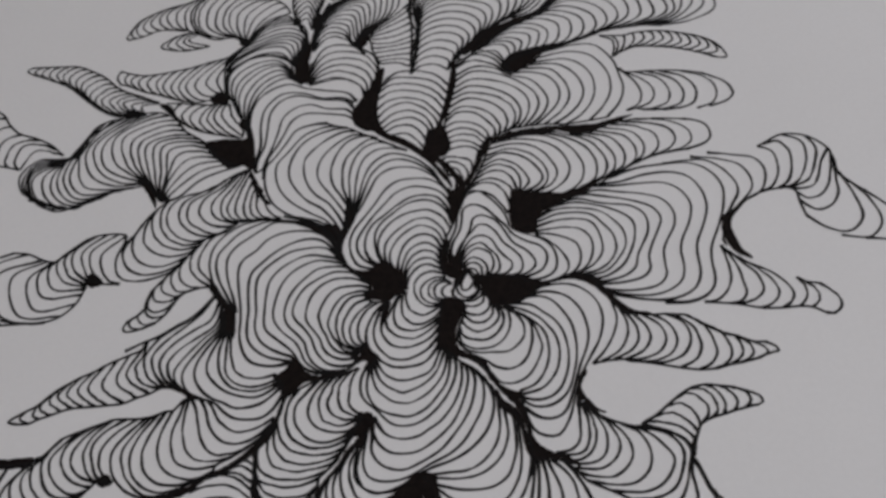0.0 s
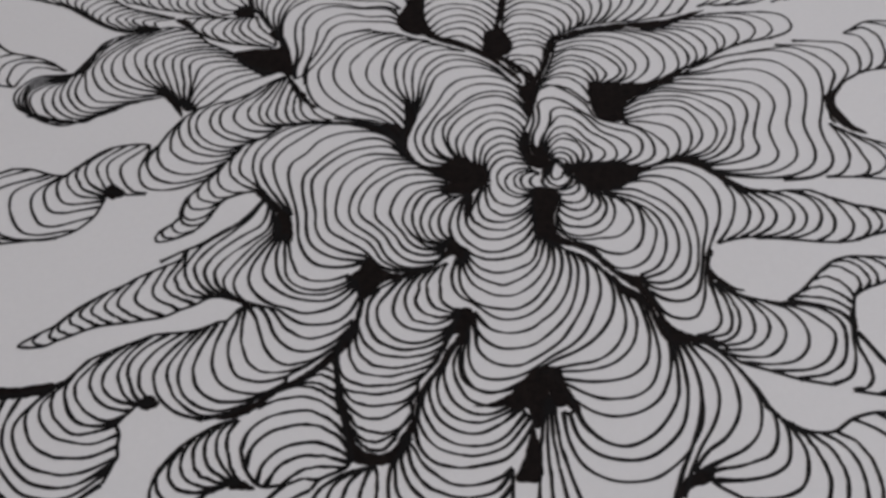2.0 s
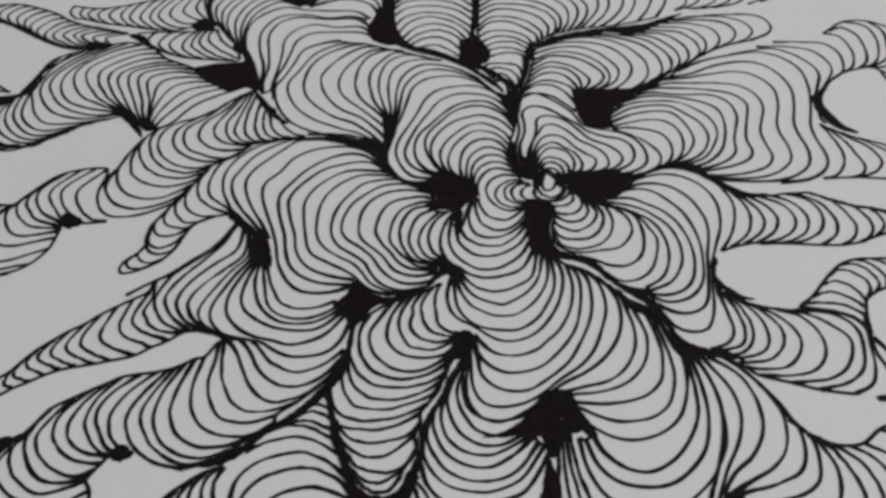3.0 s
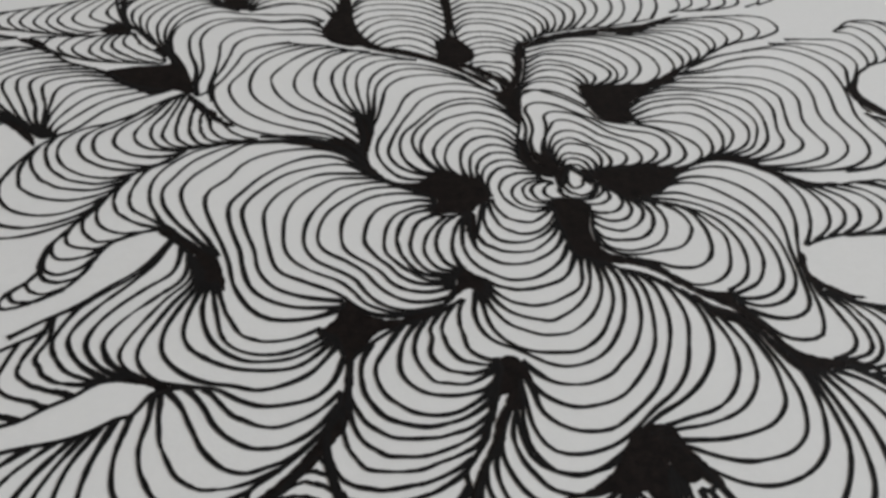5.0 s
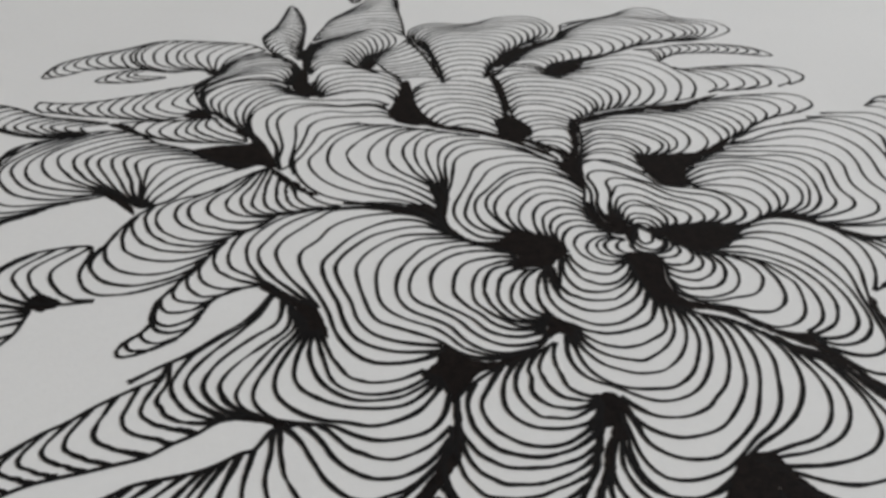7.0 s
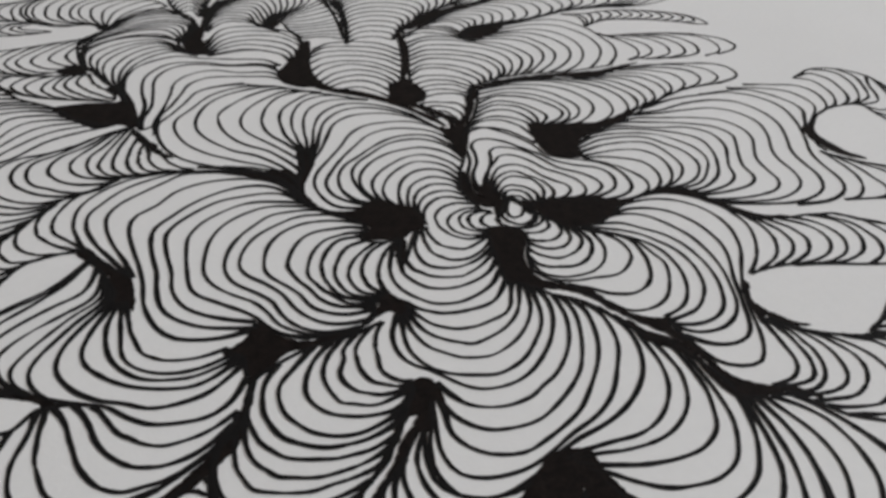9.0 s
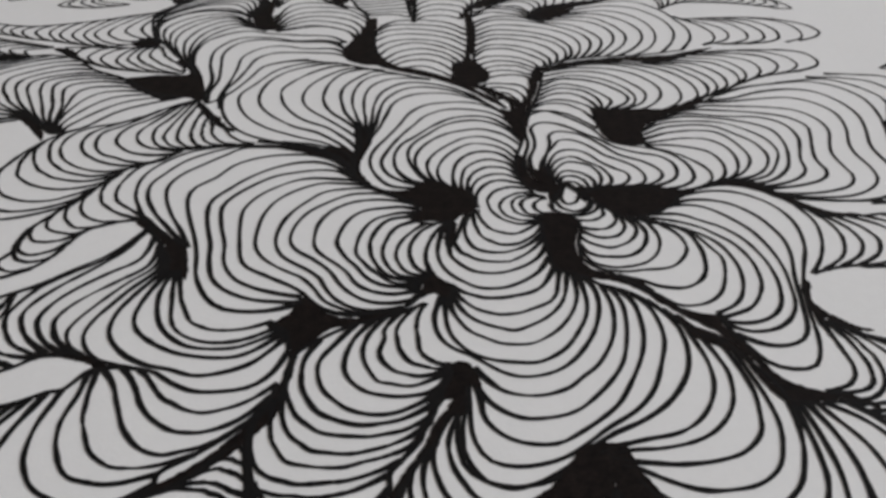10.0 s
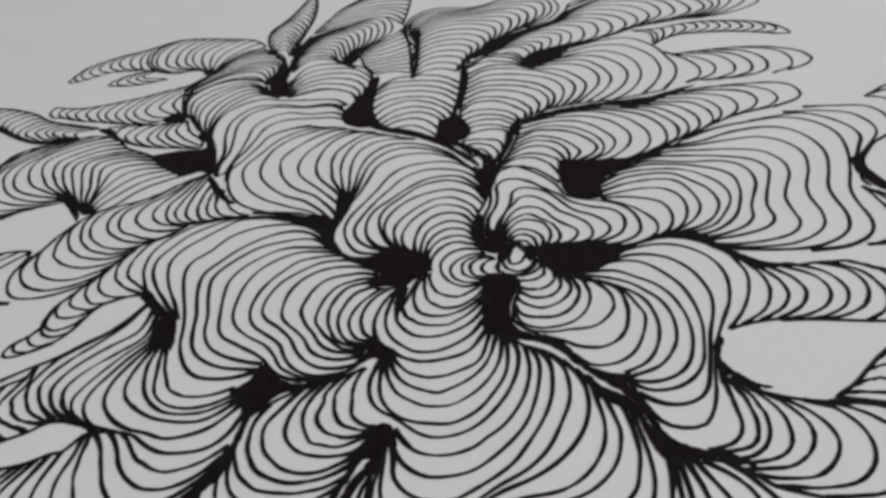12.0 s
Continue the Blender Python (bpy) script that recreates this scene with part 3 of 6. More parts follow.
rib(upper_right_finger, (60.4, 139.3), (65.8, 136.4), (67.6, 132.7), (66.1, 128.4), (61.8, 126.7))
rib(upper_right_finger, (64.9, 138.1), (70.3, 134.3), (71.3, 130.7), (69.1, 128.4), (64.8, 127.1))
far_arm = arm("far_arm", 3.6)
rib(far_arm, (4.0, 146.1), (8.6, 150.4), (15.0, 151.1), (17.0, 146.7), (18.4, 142.5))
rib(far_arm, (6.7, 148.8), (11.8, 153.1), (17.4, 153.4), (18.7, 149.7), (16.2, 144.9))
rib(far_arm, (10.8, 153.3), (17.0, 155.5), (21.2, 154.0), (19.8, 148.1))
rib(far_arm, (13.8, 156.2), (20.4, 158.5), (25.8, 156.7), (24.1, 151.3), (20.5, 148.3))
rib(far_arm, (16.7, 158.8), (23.3, 160.1), (27.8, 157.4), (27.3, 152.8), (24.1, 150.0))
rib(far_arm, (19.1, 160.2), (28.4, 163.0), (33.8, 160.4), (33.3, 154.5), (28.6, 150.4))
rib(far_arm, (24.0, 162.3), (33.4, 165.6), (40.4, 161.5), (40.2, 156.1), (34.5, 152.1))
rib(far_arm, (27.0, 164.8), (36.7, 169.0), (44.5, 166.0), (46.4, 159.6), (39.1, 153.7))
rib(far_arm, (28.6, 166.9), (39.9, 172.2), (50.5, 168.2), (51.4, 161.0), (43.5, 155.5))
rib(far_arm, (30.9, 169.7), (44.3, 174.5), (55.6, 168.5), (57.4, 160.7), (49.7, 156.2))
rib(far_arm, (33.8, 174.2), (49.9, 175.7), (59.5, 169.6), (62.2, 161.9), (54.5, 156.5))
rib(far_arm, (45.4, 176.5), (56.3, 178.2), (62.5, 171.7), (69.1, 164.8), (64.0, 158.7), (56.6, 156.1))
rib(far_arm, (51.8, 179.0), (58.3, 181.7), (63.0, 179.4), (64.8, 172.6), (73.1, 167.1), (73.6, 161.0), (65.9, 156.7), (58.8, 155.7))
far_finger = arm("far_finger")
rib(far_finger, (42.2, 153.9), (45.3, 151.5), (44.6, 145.9))
rib(far_finger, (47.8, 153.2), (47.6, 150.3), (46.1, 147.0))
rib(far_finger, (50.5, 153.8), (50.4, 151.2), (48.0, 148.0))
rib(far_finger, (54.6, 154.1), (54.8, 151.5), (50.9, 148.9))
rib(far_finger, (59.0, 153.7), (59.4, 150.6), (55.5, 148.4))
rib(far_finger, (63.0, 152.5), (63.4, 149.0), (59.9, 147.5))
rib(far_finger, (66.8, 151.0), (67.6, 147.8), (64.3, 145.9))
rib(far_finger, (70.0, 148.9), (70.2, 145.9), (67.2, 144.6))
rib(far_finger, (72.0, 146.2), (72.5, 142.9), (69.6, 143.1))
swirl_head = arm("swirl_head", 0)
rib(swirl_head, (3.3, 85.5), (4.3, 86.2), (5.5, 85.8), (6.3, 84.4), (6.4, 83.1))
rib(swirl_head, (3.1, 86.1), (4.3, 87.5), (5.4, 87.7), (6.6, 86.8), (7.0, 85.2), (6.8, 83.6))
rib(swirl_head, (2.9, 87.0), (4.7, 88.9), (6.1, 88.7), (7.6, 87.6), (8.2, 86.0), (7.9, 84.1))
rib(swirl_head, (2.7, 87.9), (4.0, 89.7), (5.6, 91.0), (7.0, 91.1), (8.6, 90.2), (9.6, 88.6), (9.6, 86.7), (8.9, 85.0), (8.0, 84.0))
rib(swirl_head, (2.4, 88.5), (4.1, 91.2), (5.8, 92.3), (7.5, 92.4), (9.1, 90.8), (10.6, 88.6), (11.0, 86.4), (10.3, 84.8), (8.8, 84.1))
rib(swirl_head, (2.2, 89.0), (3.8, 92.0), (5.7, 94.1), (7.9, 94.5), (9.6, 93.1), (10.9, 90.5), (12.2, 88.6), (13.5, 87.2), (13.5, 85.8), (12.1, 84.4), (9.7, 84.0))
rib(swirl_head, (1.7, 89.0), (3.5, 93.3), (5.4, 95.7), (6.8, 97.3), (8.6, 97.3), (10.2, 96.0), (11.2, 94.3), (12.2, 92.3), (14.0, 90.4), (15.6, 88.2), (15.9, 85.9), (15.1, 84.4), (12.8, 83.7), (10.9, 83.7))
rib(swirl_head, (1.2, 87.9), (2.3, 91.4), (4.3, 94.7), (5.4, 97.3), (5.8, 99.0), (7.3, 100.0), (9.5, 99.3), (11.5, 97.5), (12.8, 95.0), (14.3, 92.0), (16.9, 89.8), (18.5, 87.5), (18.6, 86.0), (17.3, 84.5), (14.9, 83.6), (11.9, 83.5))
rib(swirl_head, (0.3, 89.3), (1.1, 93.1), (2.6, 95.9), (3.3, 99.0), (3.5, 101.1), (4.5, 102.6), (6.4, 103.0), (9.0, 101.5), (11.2, 98.7), (13.1, 96.6), (14.4, 94.3), (17.1, 92.2), (19.9, 90.9), (21.2, 89.1), (21.2, 86.9), (19.9, 84.7), (17.4, 83.5), (15.4, 83.1))
rib(swirl_head, (-0.5, 90.5), (0.3, 93.3), (1.8, 96.6), (2.6, 101.7), (3.5, 105.0), (5.1, 106.7), (7.1, 106.9), (9.2, 105.3), (11.6, 102.5), (13.3, 99.4), (14.1, 96.2), (16.3, 94.5), (19.2, 93.3), (21.7, 91.7), (23.1, 89.4), (23.3, 86.4), (22.5, 84.1), (20.2, 82.7), (16.2, 82.1))
swan_arm = arm("swan_arm", 0)
rib(swan_arm, (4.2, 105.6), (7.1, 106.6), (10.3, 105.5), (12.5, 102.5), (14.1, 100.0))
rib(swan_arm, (5.0, 107.2), (8.3, 108.9), (11.6, 108.3), (13.8, 105.2), (14.7, 101.9))
rib(swan_arm, (5.8, 108.5), (9.7, 110.1), (12.6, 109.5), (14.9, 107.3), (15.6, 103.8))
rib(swan_arm, (6.6, 109.8), (10.9, 112.2), (14.2, 111.4), (15.9, 108.9), (16.4, 105.2))
rib(swan_arm, (7.7, 111.7), (11.9, 114.0), (15.3, 113.0), (17.2, 110.4), (17.4, 107.7), (16.5, 105.4))
rib(swan_arm, (8.5, 113.4), (12.9, 115.4), (16.7, 113.7), (18.8, 110.7), (19.3, 108.2), (17.0, 105.5))
rib(swan_arm, (9.3, 115.1), (14.0, 117.4), (19.0, 115.5), (21.7, 112.3), (22.7, 109.4), (21.4, 107.3), (17.7, 105.3))
rib(swan_arm, (9.9, 116.7), (15.5, 118.5), (20.5, 116.5), (23.2, 113.0), (23.9, 109.5), (22.5, 106.7), (18.8, 105.1))
rib(swan_arm, (10.6, 118.7), (16.5, 119.9), (21.7, 118.5), (24.8, 114.6), (26.2, 110.5), (24.4, 107.2), (19.9, 104.9))
rib(swan_arm, (11.5, 120.4), (17.5, 121.2), (23.4, 120.1), (27.4, 116.9), (29.2, 111.8), (28.0, 108.4), (24.4, 105.4), (21.2, 104.5))
rib(swan_arm, (13.8, 121.6), (21.5, 122.2), (26.7, 120.6), (30.9, 116.3), (32.3, 111.2), (31.4, 107.7), (28.5, 105.0), (24.2, 103.7))
rib(swan_arm, (16.6, 122.4), (22.9, 122.8), (29.8, 120.4), (34.2, 116.6), (35.5, 111.5), (34.6, 108.0), (31.7, 105.8), (27.8, 103.7))
rib(swan_arm, (21.4, 124.1), (28.9, 121.8), (34.4, 119.1), (37.3, 115.0), (37.8, 111.1), (36.2, 108.2), (32.7, 106.2))
rib(swan_arm, (30.3, 121.9), (36.9, 119.2), (39.7, 114.6), (39.5, 110.8), (37.5, 108.5), (34.2, 106.8))
rib(swan_arm, (34.5, 121.5), (40.1, 119.4), (42.3, 115.0), (41.6, 111.3), (38.5, 108.7))
rib(swan_arm, (36.3, 122.0), (42.9, 119.9), (45.1, 115.8), (44.5, 112.6), (41.1, 109.7))
rib(swan_arm, (37.6, 123.0), (45.1, 120.7), (47.2, 117.0), (46.5, 113.8), (42.8, 110.7))
rib(swan_arm, (40.4, 123.8), (46.9, 122.2), (50.3, 119.4), (50.6, 116.3), (48.7, 113.8), (44.5, 111.5))
rib(swan_arm, (43.2, 124.3), (50.4, 122.9), (54.1, 120.7), (54.8, 117.9), (53.1, 115.3), (48.8, 113.2))
rib(swan_arm, (46.6, 124.7), (53.9, 123.5), (57.9, 120.6), (58.5, 117.4), (56.3, 115.2), (52.3, 113.9))
rib(swan_arm, (50.4, 124.4), (57.8, 123.6), (62.3, 121.8), (63.1, 118.3), (61.7, 116.2), (56.5, 114.4))
wide_arm = arm("wide_arm", 0)
rib(wide_arm, (19.7, 93.3), (22.7, 91.3), (24.9, 88.2), (25.7, 85.8), (25.1, 83.8), (23.5, 82.5), (20.7, 81.6))
rib(wide_arm, (19.4, 94.0), (22.9, 93.5), (26.5, 92.0), (28.2, 90.0), (28.6, 87.3), (27.5, 84.6), (25.9, 83.2), (22.9, 81.9))
rib(wide_arm, (19.6, 94.6), (22.9, 95.0), (27.5, 95.0), (30.3, 93.6), (31.4, 90.4), (31.0, 87.5), (29.5, 84.9), (27.7, 83.6), (24.4, 82.5))
rib(wide_arm, (19.7, 95.8), (24.4, 97.1), (29.1, 97.1), (32.0, 96.0), (33.4, 92.0), (33.4, 88.4), (31.7, 85.8), (29.2, 84.0), (26.1, 83.0))
rib(wide_arm, (19.9, 96.9), (24.4, 98.7), (28.7, 98.9), (32.2, 98.0), (34.2, 95.7), (36.2, 92.4), (36.5, 89.2), (35.3, 86.5), (32.7, 84.1), (28.4, 82.9))
rib(wide_arm, (20.1, 97.8), (24.3, 100.0), (29.1, 100.1), (33.5, 99.0), (36.8, 96.4), (38.5, 93.5), (38.5, 89.5), (36.5, 86.2), (33.7, 83.5), (29.7, 82.4))
rib(wide_arm, (24.1, 100.9), (29.6, 101.6), (34.0, 100.3), (38.8, 98.0), (41.1, 95.4), (40.8, 91.3), (39.3, 87.7), (37.2, 84.5), (33.7, 82.2), (30.5, 81.5))
rib(wide_arm, (25.3, 101.8), (29.9, 102.6), (34.2, 101.1), (41.3, 99.5), (44.0, 96.8), (44.0, 92.9), (42.2, 89.4), (40.7, 86.7), (39.8, 83.9), (37.4, 81.9), (33.2, 80.9), (30.9, 80.9))
rib(wide_arm, (26.9, 102.9), (31.2, 103.7), (34.9, 103.0), (41.9, 100.9), (45.8, 98.8), (47.3, 95.8), (46.3, 93.2), (44.0, 88.9), (42.9, 86.1), (42.8, 83.2), (41.2, 81.4), (37.1, 80.3), (31.8, 80.1))
rib(wide_arm, (30.3, 103.8), (34.4, 104.6), (39.0, 103.7), (44.5, 102.6), (48.5, 100.8), (50.3, 97.3), (49.9, 93.9), (47.8, 90.3), (46.4, 87.6), (46.0, 83.9), (45.9, 81.4), (44.1, 79.3), (39.6, 78.3), (34.7, 78.5), (32.3, 79.1))
rib(wide_arm, (33.8, 105.7), (38.7, 105.5), (44.7, 105.6), (49.5, 105.3), (52.9, 103.0), (54.5, 99.2), (53.4, 94.7), (50.7, 89.6), (49.9, 86.7), (49.8, 82.9), (48.8, 79.9), (46.6, 78.1), (42.2, 76.7), (37.5, 77.2), (33.1, 78.2))
rib(wide_arm, (35.2, 106.2), (40.1, 106.5), (45.6, 107.9), (51.7, 108.2), (55.5, 106.5), (57.6, 102.6), (57.8, 98.0), (56.0, 93.2), (53.8, 88.8), (53.2, 85.6), (53.0, 81.5), (51.6, 78.3), (49.6, 76.7), (45.3, 75.4), (40.2, 75.9), (34.3, 77.4))
rib(wide_arm, (37.5, 107.7), (44.4, 110.0), (50.7, 110.5), (56.7, 110.3), (60.6, 107.7), (62.4, 103.3), (61.5, 97.9), (59.1, 92.4), (56.5, 87.4), (55.9, 83.7), (55.8, 80.1), (54.8, 77.5), (52.8, 75.7), (49.4, 74.6), (44.2, 74.8))
horn = arm("horn", 0)
rib(horn, (50.3, 110.6), (54.9, 111.1), (59.9, 110.9), (63.4, 108.1), (65.5, 104.3), (65.5, 101.4), (63.8, 98.5), (61.2, 94.8))
rib(horn, (57.1, 112.2), (63.6, 110.8), (67.4, 108.9), (69.1, 105.5), (68.8, 102.2), (66.5, 99.4), (62.8, 95.9))
rib(horn, (61.2, 113.0), (66.5, 111.8), (70.9, 110.7), (72.7, 107.9), (72.2, 103.9), (70.5, 101.1), (67.4, 99.4))
rib(horn, (72.9, 113.7), (75.6, 112.2), (76.1, 108.5), (75.2, 105.0), (73.3, 102.2), (70.8, 100.9))
rib(horn, (74.4, 114.4), (77.8, 114.8), (79.5, 111.8), (79.0, 107.2), (77.3, 103.5), (74.7, 101.5))
rib(horn, (79.2, 116.7), (82.9, 114.6), (83.1, 110.4), (81.4, 106.0), (78.9, 102.8), (75.9, 101.5))
rib(horn, (84.6, 115.7), (85.7, 112.0), (83.8, 106.7), (81.6, 103.3), (78.5, 101.9), (76.7, 101.4))
rib(horn, (88.4, 111.7), (85.7, 107.9), (84.0, 103.9), (82.1, 101.5), (79.4, 101.0), (77.3, 101.2))
rib(horn, (88.6, 110.1), (86.8, 104.5), (85.3, 101.2), (82.8, 98.8), (80.1, 98.3), (78.2, 100.1))
rib(horn, (88.8, 108.6), (87.8, 103.5), (87.0, 99.2), (84.7, 96.1), (81.3, 95.1), (78.1, 98.0))
rib(horn, (88.6, 104.8), (90.1, 99.3), (90.2, 92.4), (86.3, 89.0), (82.1, 90.1), (78.5, 93.9))
rib(horn, (90.0, 102.4), (92.9, 97.5), (93.9, 91.2), (90.3, 87.3), (84.3, 88.1))
rib(horn, (92.5, 99.5), (96.6, 94.7), (98.1, 89.7), (95.2, 86.6), (89.0, 87.0))
lower_horn = arm("lower_horn", 0)
rib(lower_horn, (58.6, 87.7), (59.0, 84.6), (59.0, 80.1), (57.8, 77.1), (55.1, 74.7), (52.2, 74.3))
rib(lower_horn, (59.0, 86.9), (60.7, 82.9), (61.2, 78.4), (61.2, 75.8), (59.8, 74.1), (57.4, 73.6))
rib(lower_horn, (59.9, 86.0), (62.4, 82.7), (64.6, 79.5), (64.8, 76.3), (62.9, 74.4), (59.0, 73.3))
rib(lower_horn, (61.3, 84.5), (64.3, 81.8), (67.1, 78.5), (67.8, 75.5), (66.1, 73.2), (63.5, 72.1))
rib(lower_horn, (63.5, 82.7), (67.2, 80.4), (69.6, 77.8), (70.6, 75.2), (69.6, 73.1), (67.7, 71.8))
rib(lower_horn, (72.2, 78.7), (73.3, 76.4), (73.1, 74.2), (71.2, 71.9))
rib(lower_horn, (73.8, 77.5), (75.4, 75.4), (75.4, 73.3), (73.5, 71.5))
rib(lower_horn, (76.4, 76.9), (79.2, 73.7), (79.2, 71.4), (77.3, 69.9), (75.8, 70.1))
right_lobe = arm("right_lobe", 0)
rib(right_lobe, (5.8, 82.0), (6.1, 80.6), (5.1, 79.2), (3.3, 78.5), (2.2, 78.5))
rib(right_lobe, (7.1, 80.0), (6.6, 77.8), (5.0, 76.9), (2.9, 77.1))
rib(right_lobe, (8.0, 78.5), (7.9, 76.5), (6.5, 75.1), (4.6, 74.9), (2.7, 75.7))
rib(right_lobe, (8.7, 77.1), (8.4, 74.7), (6.8, 73.2), (4.7, 73.2), (2.5, 74.8))
rib(right_lobe, (9.4, 76.6), (9.8, 74.5), (9.1, 72.9), (7.1, 71.4), (5.1, 71.0), (3.3, 72.0), (2.0, 73.9))
rib(right_lobe, (9.8, 76.8), (10.6, 75.1), (10.6, 72.8), (8.9, 70.2), (6.6, 69.0), (4.3, 69.3), (2.2, 70.3), (1.4, 72.4))
rib(right_lobe, (11.8, 75.4), (12.1, 73.0), (11.3, 70.3), (9.4, 68.1), (6.5, 67.1), (3.9, 67.4), (1.9, 68.6), (1.1, 71.1))
rib(right_lobe, (13.4, 74.7), (14.7, 72.1), (14.6, 69.6), (13.1, 67.5), (10.8, 66.1), (7.8, 66.2), (4.8, 66.3), (2.4, 67.2), (0.9, 69.3))
rib(right_lobe, (14.7, 74.3), (16.0, 72.4), (16.3, 69.8), (15.8, 67.1), (14.7, 64.6), (12.9, 62.9), (10.5, 62.3), (8.2, 63.0), (6.6, 64.3), (3.9, 65.6))
rib(right_lobe, (13.5, 74.9), (15.5, 73.4), (16.8, 71.6), (17.6, 69.0), (17.9, 66.5), (16.5, 63.2), (14.7, 60.7), (12.7, 59.5), (10.8, 59.2), (8.8, 59.7), (7.1, 61.8))
rib(right_lobe, (11.0, 76.5), (13.5, 74.8), (15.9, 73.3), (17.7, 71.6), (19.0, 69.2), (19.3, 66.4), (18.9, 63.8), (17.4, 60.5), (15.6, 58.7), (12.7, 57.6))
rib(right_lobe, (10.8, 76.6), (15.0, 75.3), (17.3, 73.9), (19.3, 71.7), (20.4, 70.0), (21.2, 67.3), (21.1, 63.8), (20.5, 61.7), (19.3, 59.9), (17.6, 58.2), (15.5, 57.2), (13.0, 56.8))
rib(right_lobe, (12.8, 76.9), (16.6, 76.4), (18.9, 74.6), (21.0, 72.6), (22.6, 69.6), (23.1, 66.1), (22.8, 62.5), (21.7, 59.4), (20.7, 57.7), (19.1, 56.3), (17.1, 55.6), (15.0, 55.6), (12.6, 56.4))
rib(right_lobe, (13.9, 77.3), (15.7, 78.2), (18.1, 78.3), (20.6, 77.4), (22.5, 75.4), (24.1, 72.4), (24.9, 68.6), (24.8, 65.2), (23.8, 61.2), (22.4, 57.5), (20.6, 55.4), (18.3, 54.2), (15.6, 54.1), (14.1, 54.7), (12.7, 55.9))
rib(right_lobe, (17.0, 78.8), (19.2, 79.3), (21.9, 79.0), (24.5, 77.7), (26.2, 75.5), (27.3, 72.5), (27.7, 69.6), (27.0, 66.4), (25.0, 62.0), (23.2, 57.4), (21.4, 53.4), (20.1, 52.1), (18.1, 51.6), (16.5, 51.8), (14.8, 52.6), (13.1, 54.0))
rib(right_lobe, (18.2, 80.3), (21.9, 80.9), (24.7, 80.8), (27.3, 79.8), (29.6, 77.6), (30.8, 74.7), (31.0, 72.0), (30.3, 69.1), (29.3, 66.8), (27.5, 64.1), (25.2, 60.4), (23.4, 56.4), (22.3, 53.0), (21.2, 50.6), (20.0, 48.9), (19.1, 48.2), (17.5, 48.1), (15.5, 48.9), (14.3, 50.2), (13.5, 52.4))
right_finger = arm("right_finger", 0)
rib(right_finger, (33.3, 76.5), (33.8, 72.3), (32.9, 69.0), (30.7, 65.4), (27.6, 62.2))
rib(right_finger, (34.6, 74.4), (35.8, 70.7), (35.4, 68.1), (33.6, 65.1), (29.5, 62.6))
rib(right_finger, (35.8, 73.4), (37.4, 69.9), (37.5, 67.2), (35.8, 64.8), (31.9, 62.8))
rib(right_finger, (37.0, 72.9), (39.5, 69.7), (39.8, 67.0), (38.2, 64.6), (34.2, 62.7))
rib(right_finger, (39.0, 72.5), (42.3, 69.6), (42.9, 66.6), (41.4, 64.2), (38.4, 62.8), (34.6, 62.4))
rib(right_finger, (41.1, 72.2), (44.2, 69.8), (45.1, 66.4), (43.3, 63.4), (40.3, 62.2), (36.6, 62.1))
rib(right_finger, (43.8, 72.2), (47.3, 69.5), (47.7, 66.1), (45.8, 63.1), (42.8, 61.8), (39.1, 61.6))
rib(right_finger, (45.9, 71.9), (48.9, 68.6), (49.5, 64.6), (48.1, 62.0), (44.7, 60.2))
rib(right_finger, (48.0, 71.6), (51.0, 69.1), (52.2, 65.6), (52.2, 62.8), (50.6, 60.7), (48.0, 59.6))
rib(right_finger, (50.2, 69.8), (53.7, 67.5), (55.0, 64.7), (54.9, 62.1), (53.3, 60.4), (51.3, 59.6))
rib(right_finger, (53.5, 67.6), (56.8, 65.8), (57.4, 63.8), (56.8, 61.9), (54.6, 60.3))
rib(right_finger, (56.8, 66.3), (59.1, 64.2), (59.3, 62.5), (58.0, 61.2), (56.3, 60.5))
rib(right_finger, (59.9, 64.8), (61.8, 63.4), (62.0, 62.3), (60.1, 61.3))
rib(right_finger, (62.0, 64.6), (63.9, 63.5), (64.2, 62.5), (62.9, 62.2), (61.7, 62.0))
forked_arm = arm("forked_arm", 0)
rib(forked_arm, (23.6, 54.2), (23.4, 49.4), (22.8, 46.7), (21.2, 45.3), (18.3, 44.8))
rib(forked_arm, (24.1, 54.3), (25.1, 50.4), (24.8, 47.1), (23.3, 44.7), (19.1, 44.2))
rib(forked_arm, (24.6, 54.2), (26.1, 50.3), (26.0, 46.9), (24.6, 44.4), (22.2, 43.2), (19.2, 43.4))
rib(forked_arm, (25.5, 53.5), (27.7, 49.5), (28.1, 46.2), (26.9, 43.6), (24.4, 42.5), (20.0, 42.7))
rib(forked_arm, (26.6, 52.2), (29.4, 48.8), (30.3, 45.4), (29.2, 43.2), (26.5, 41.5), (21.1, 41.7))
rib(forked_arm, (28.5, 50.9), (31.5, 47.5), (32.5, 44.6), (31.4, 41.9), (28.4, 39.8), (25.2, 39.9), (22.1, 40.8))
rib(forked_arm, (31.2, 49.7), (33.7, 48.1), (35.4, 45.7), (35.7, 42.7), (34.5, 40.2), (31.8, 38.4), (28.0, 38.3), (23.3, 39.4))
rib(forked_arm, (32.7, 49.2), (35.1, 48.1), (38.2, 45.4), (39.8, 42.8), (39.3, 40.8), (36.8, 37.9), (33.7, 36.7), (27.7, 37.1))
rib(forked_arm, (33.9, 48.9), (36.4, 48.3), (40.5, 46.3), (41.7, 43.7), (41.0, 40.6), (39.0, 37.2), (36.1, 35.7), (31.2, 35.3))
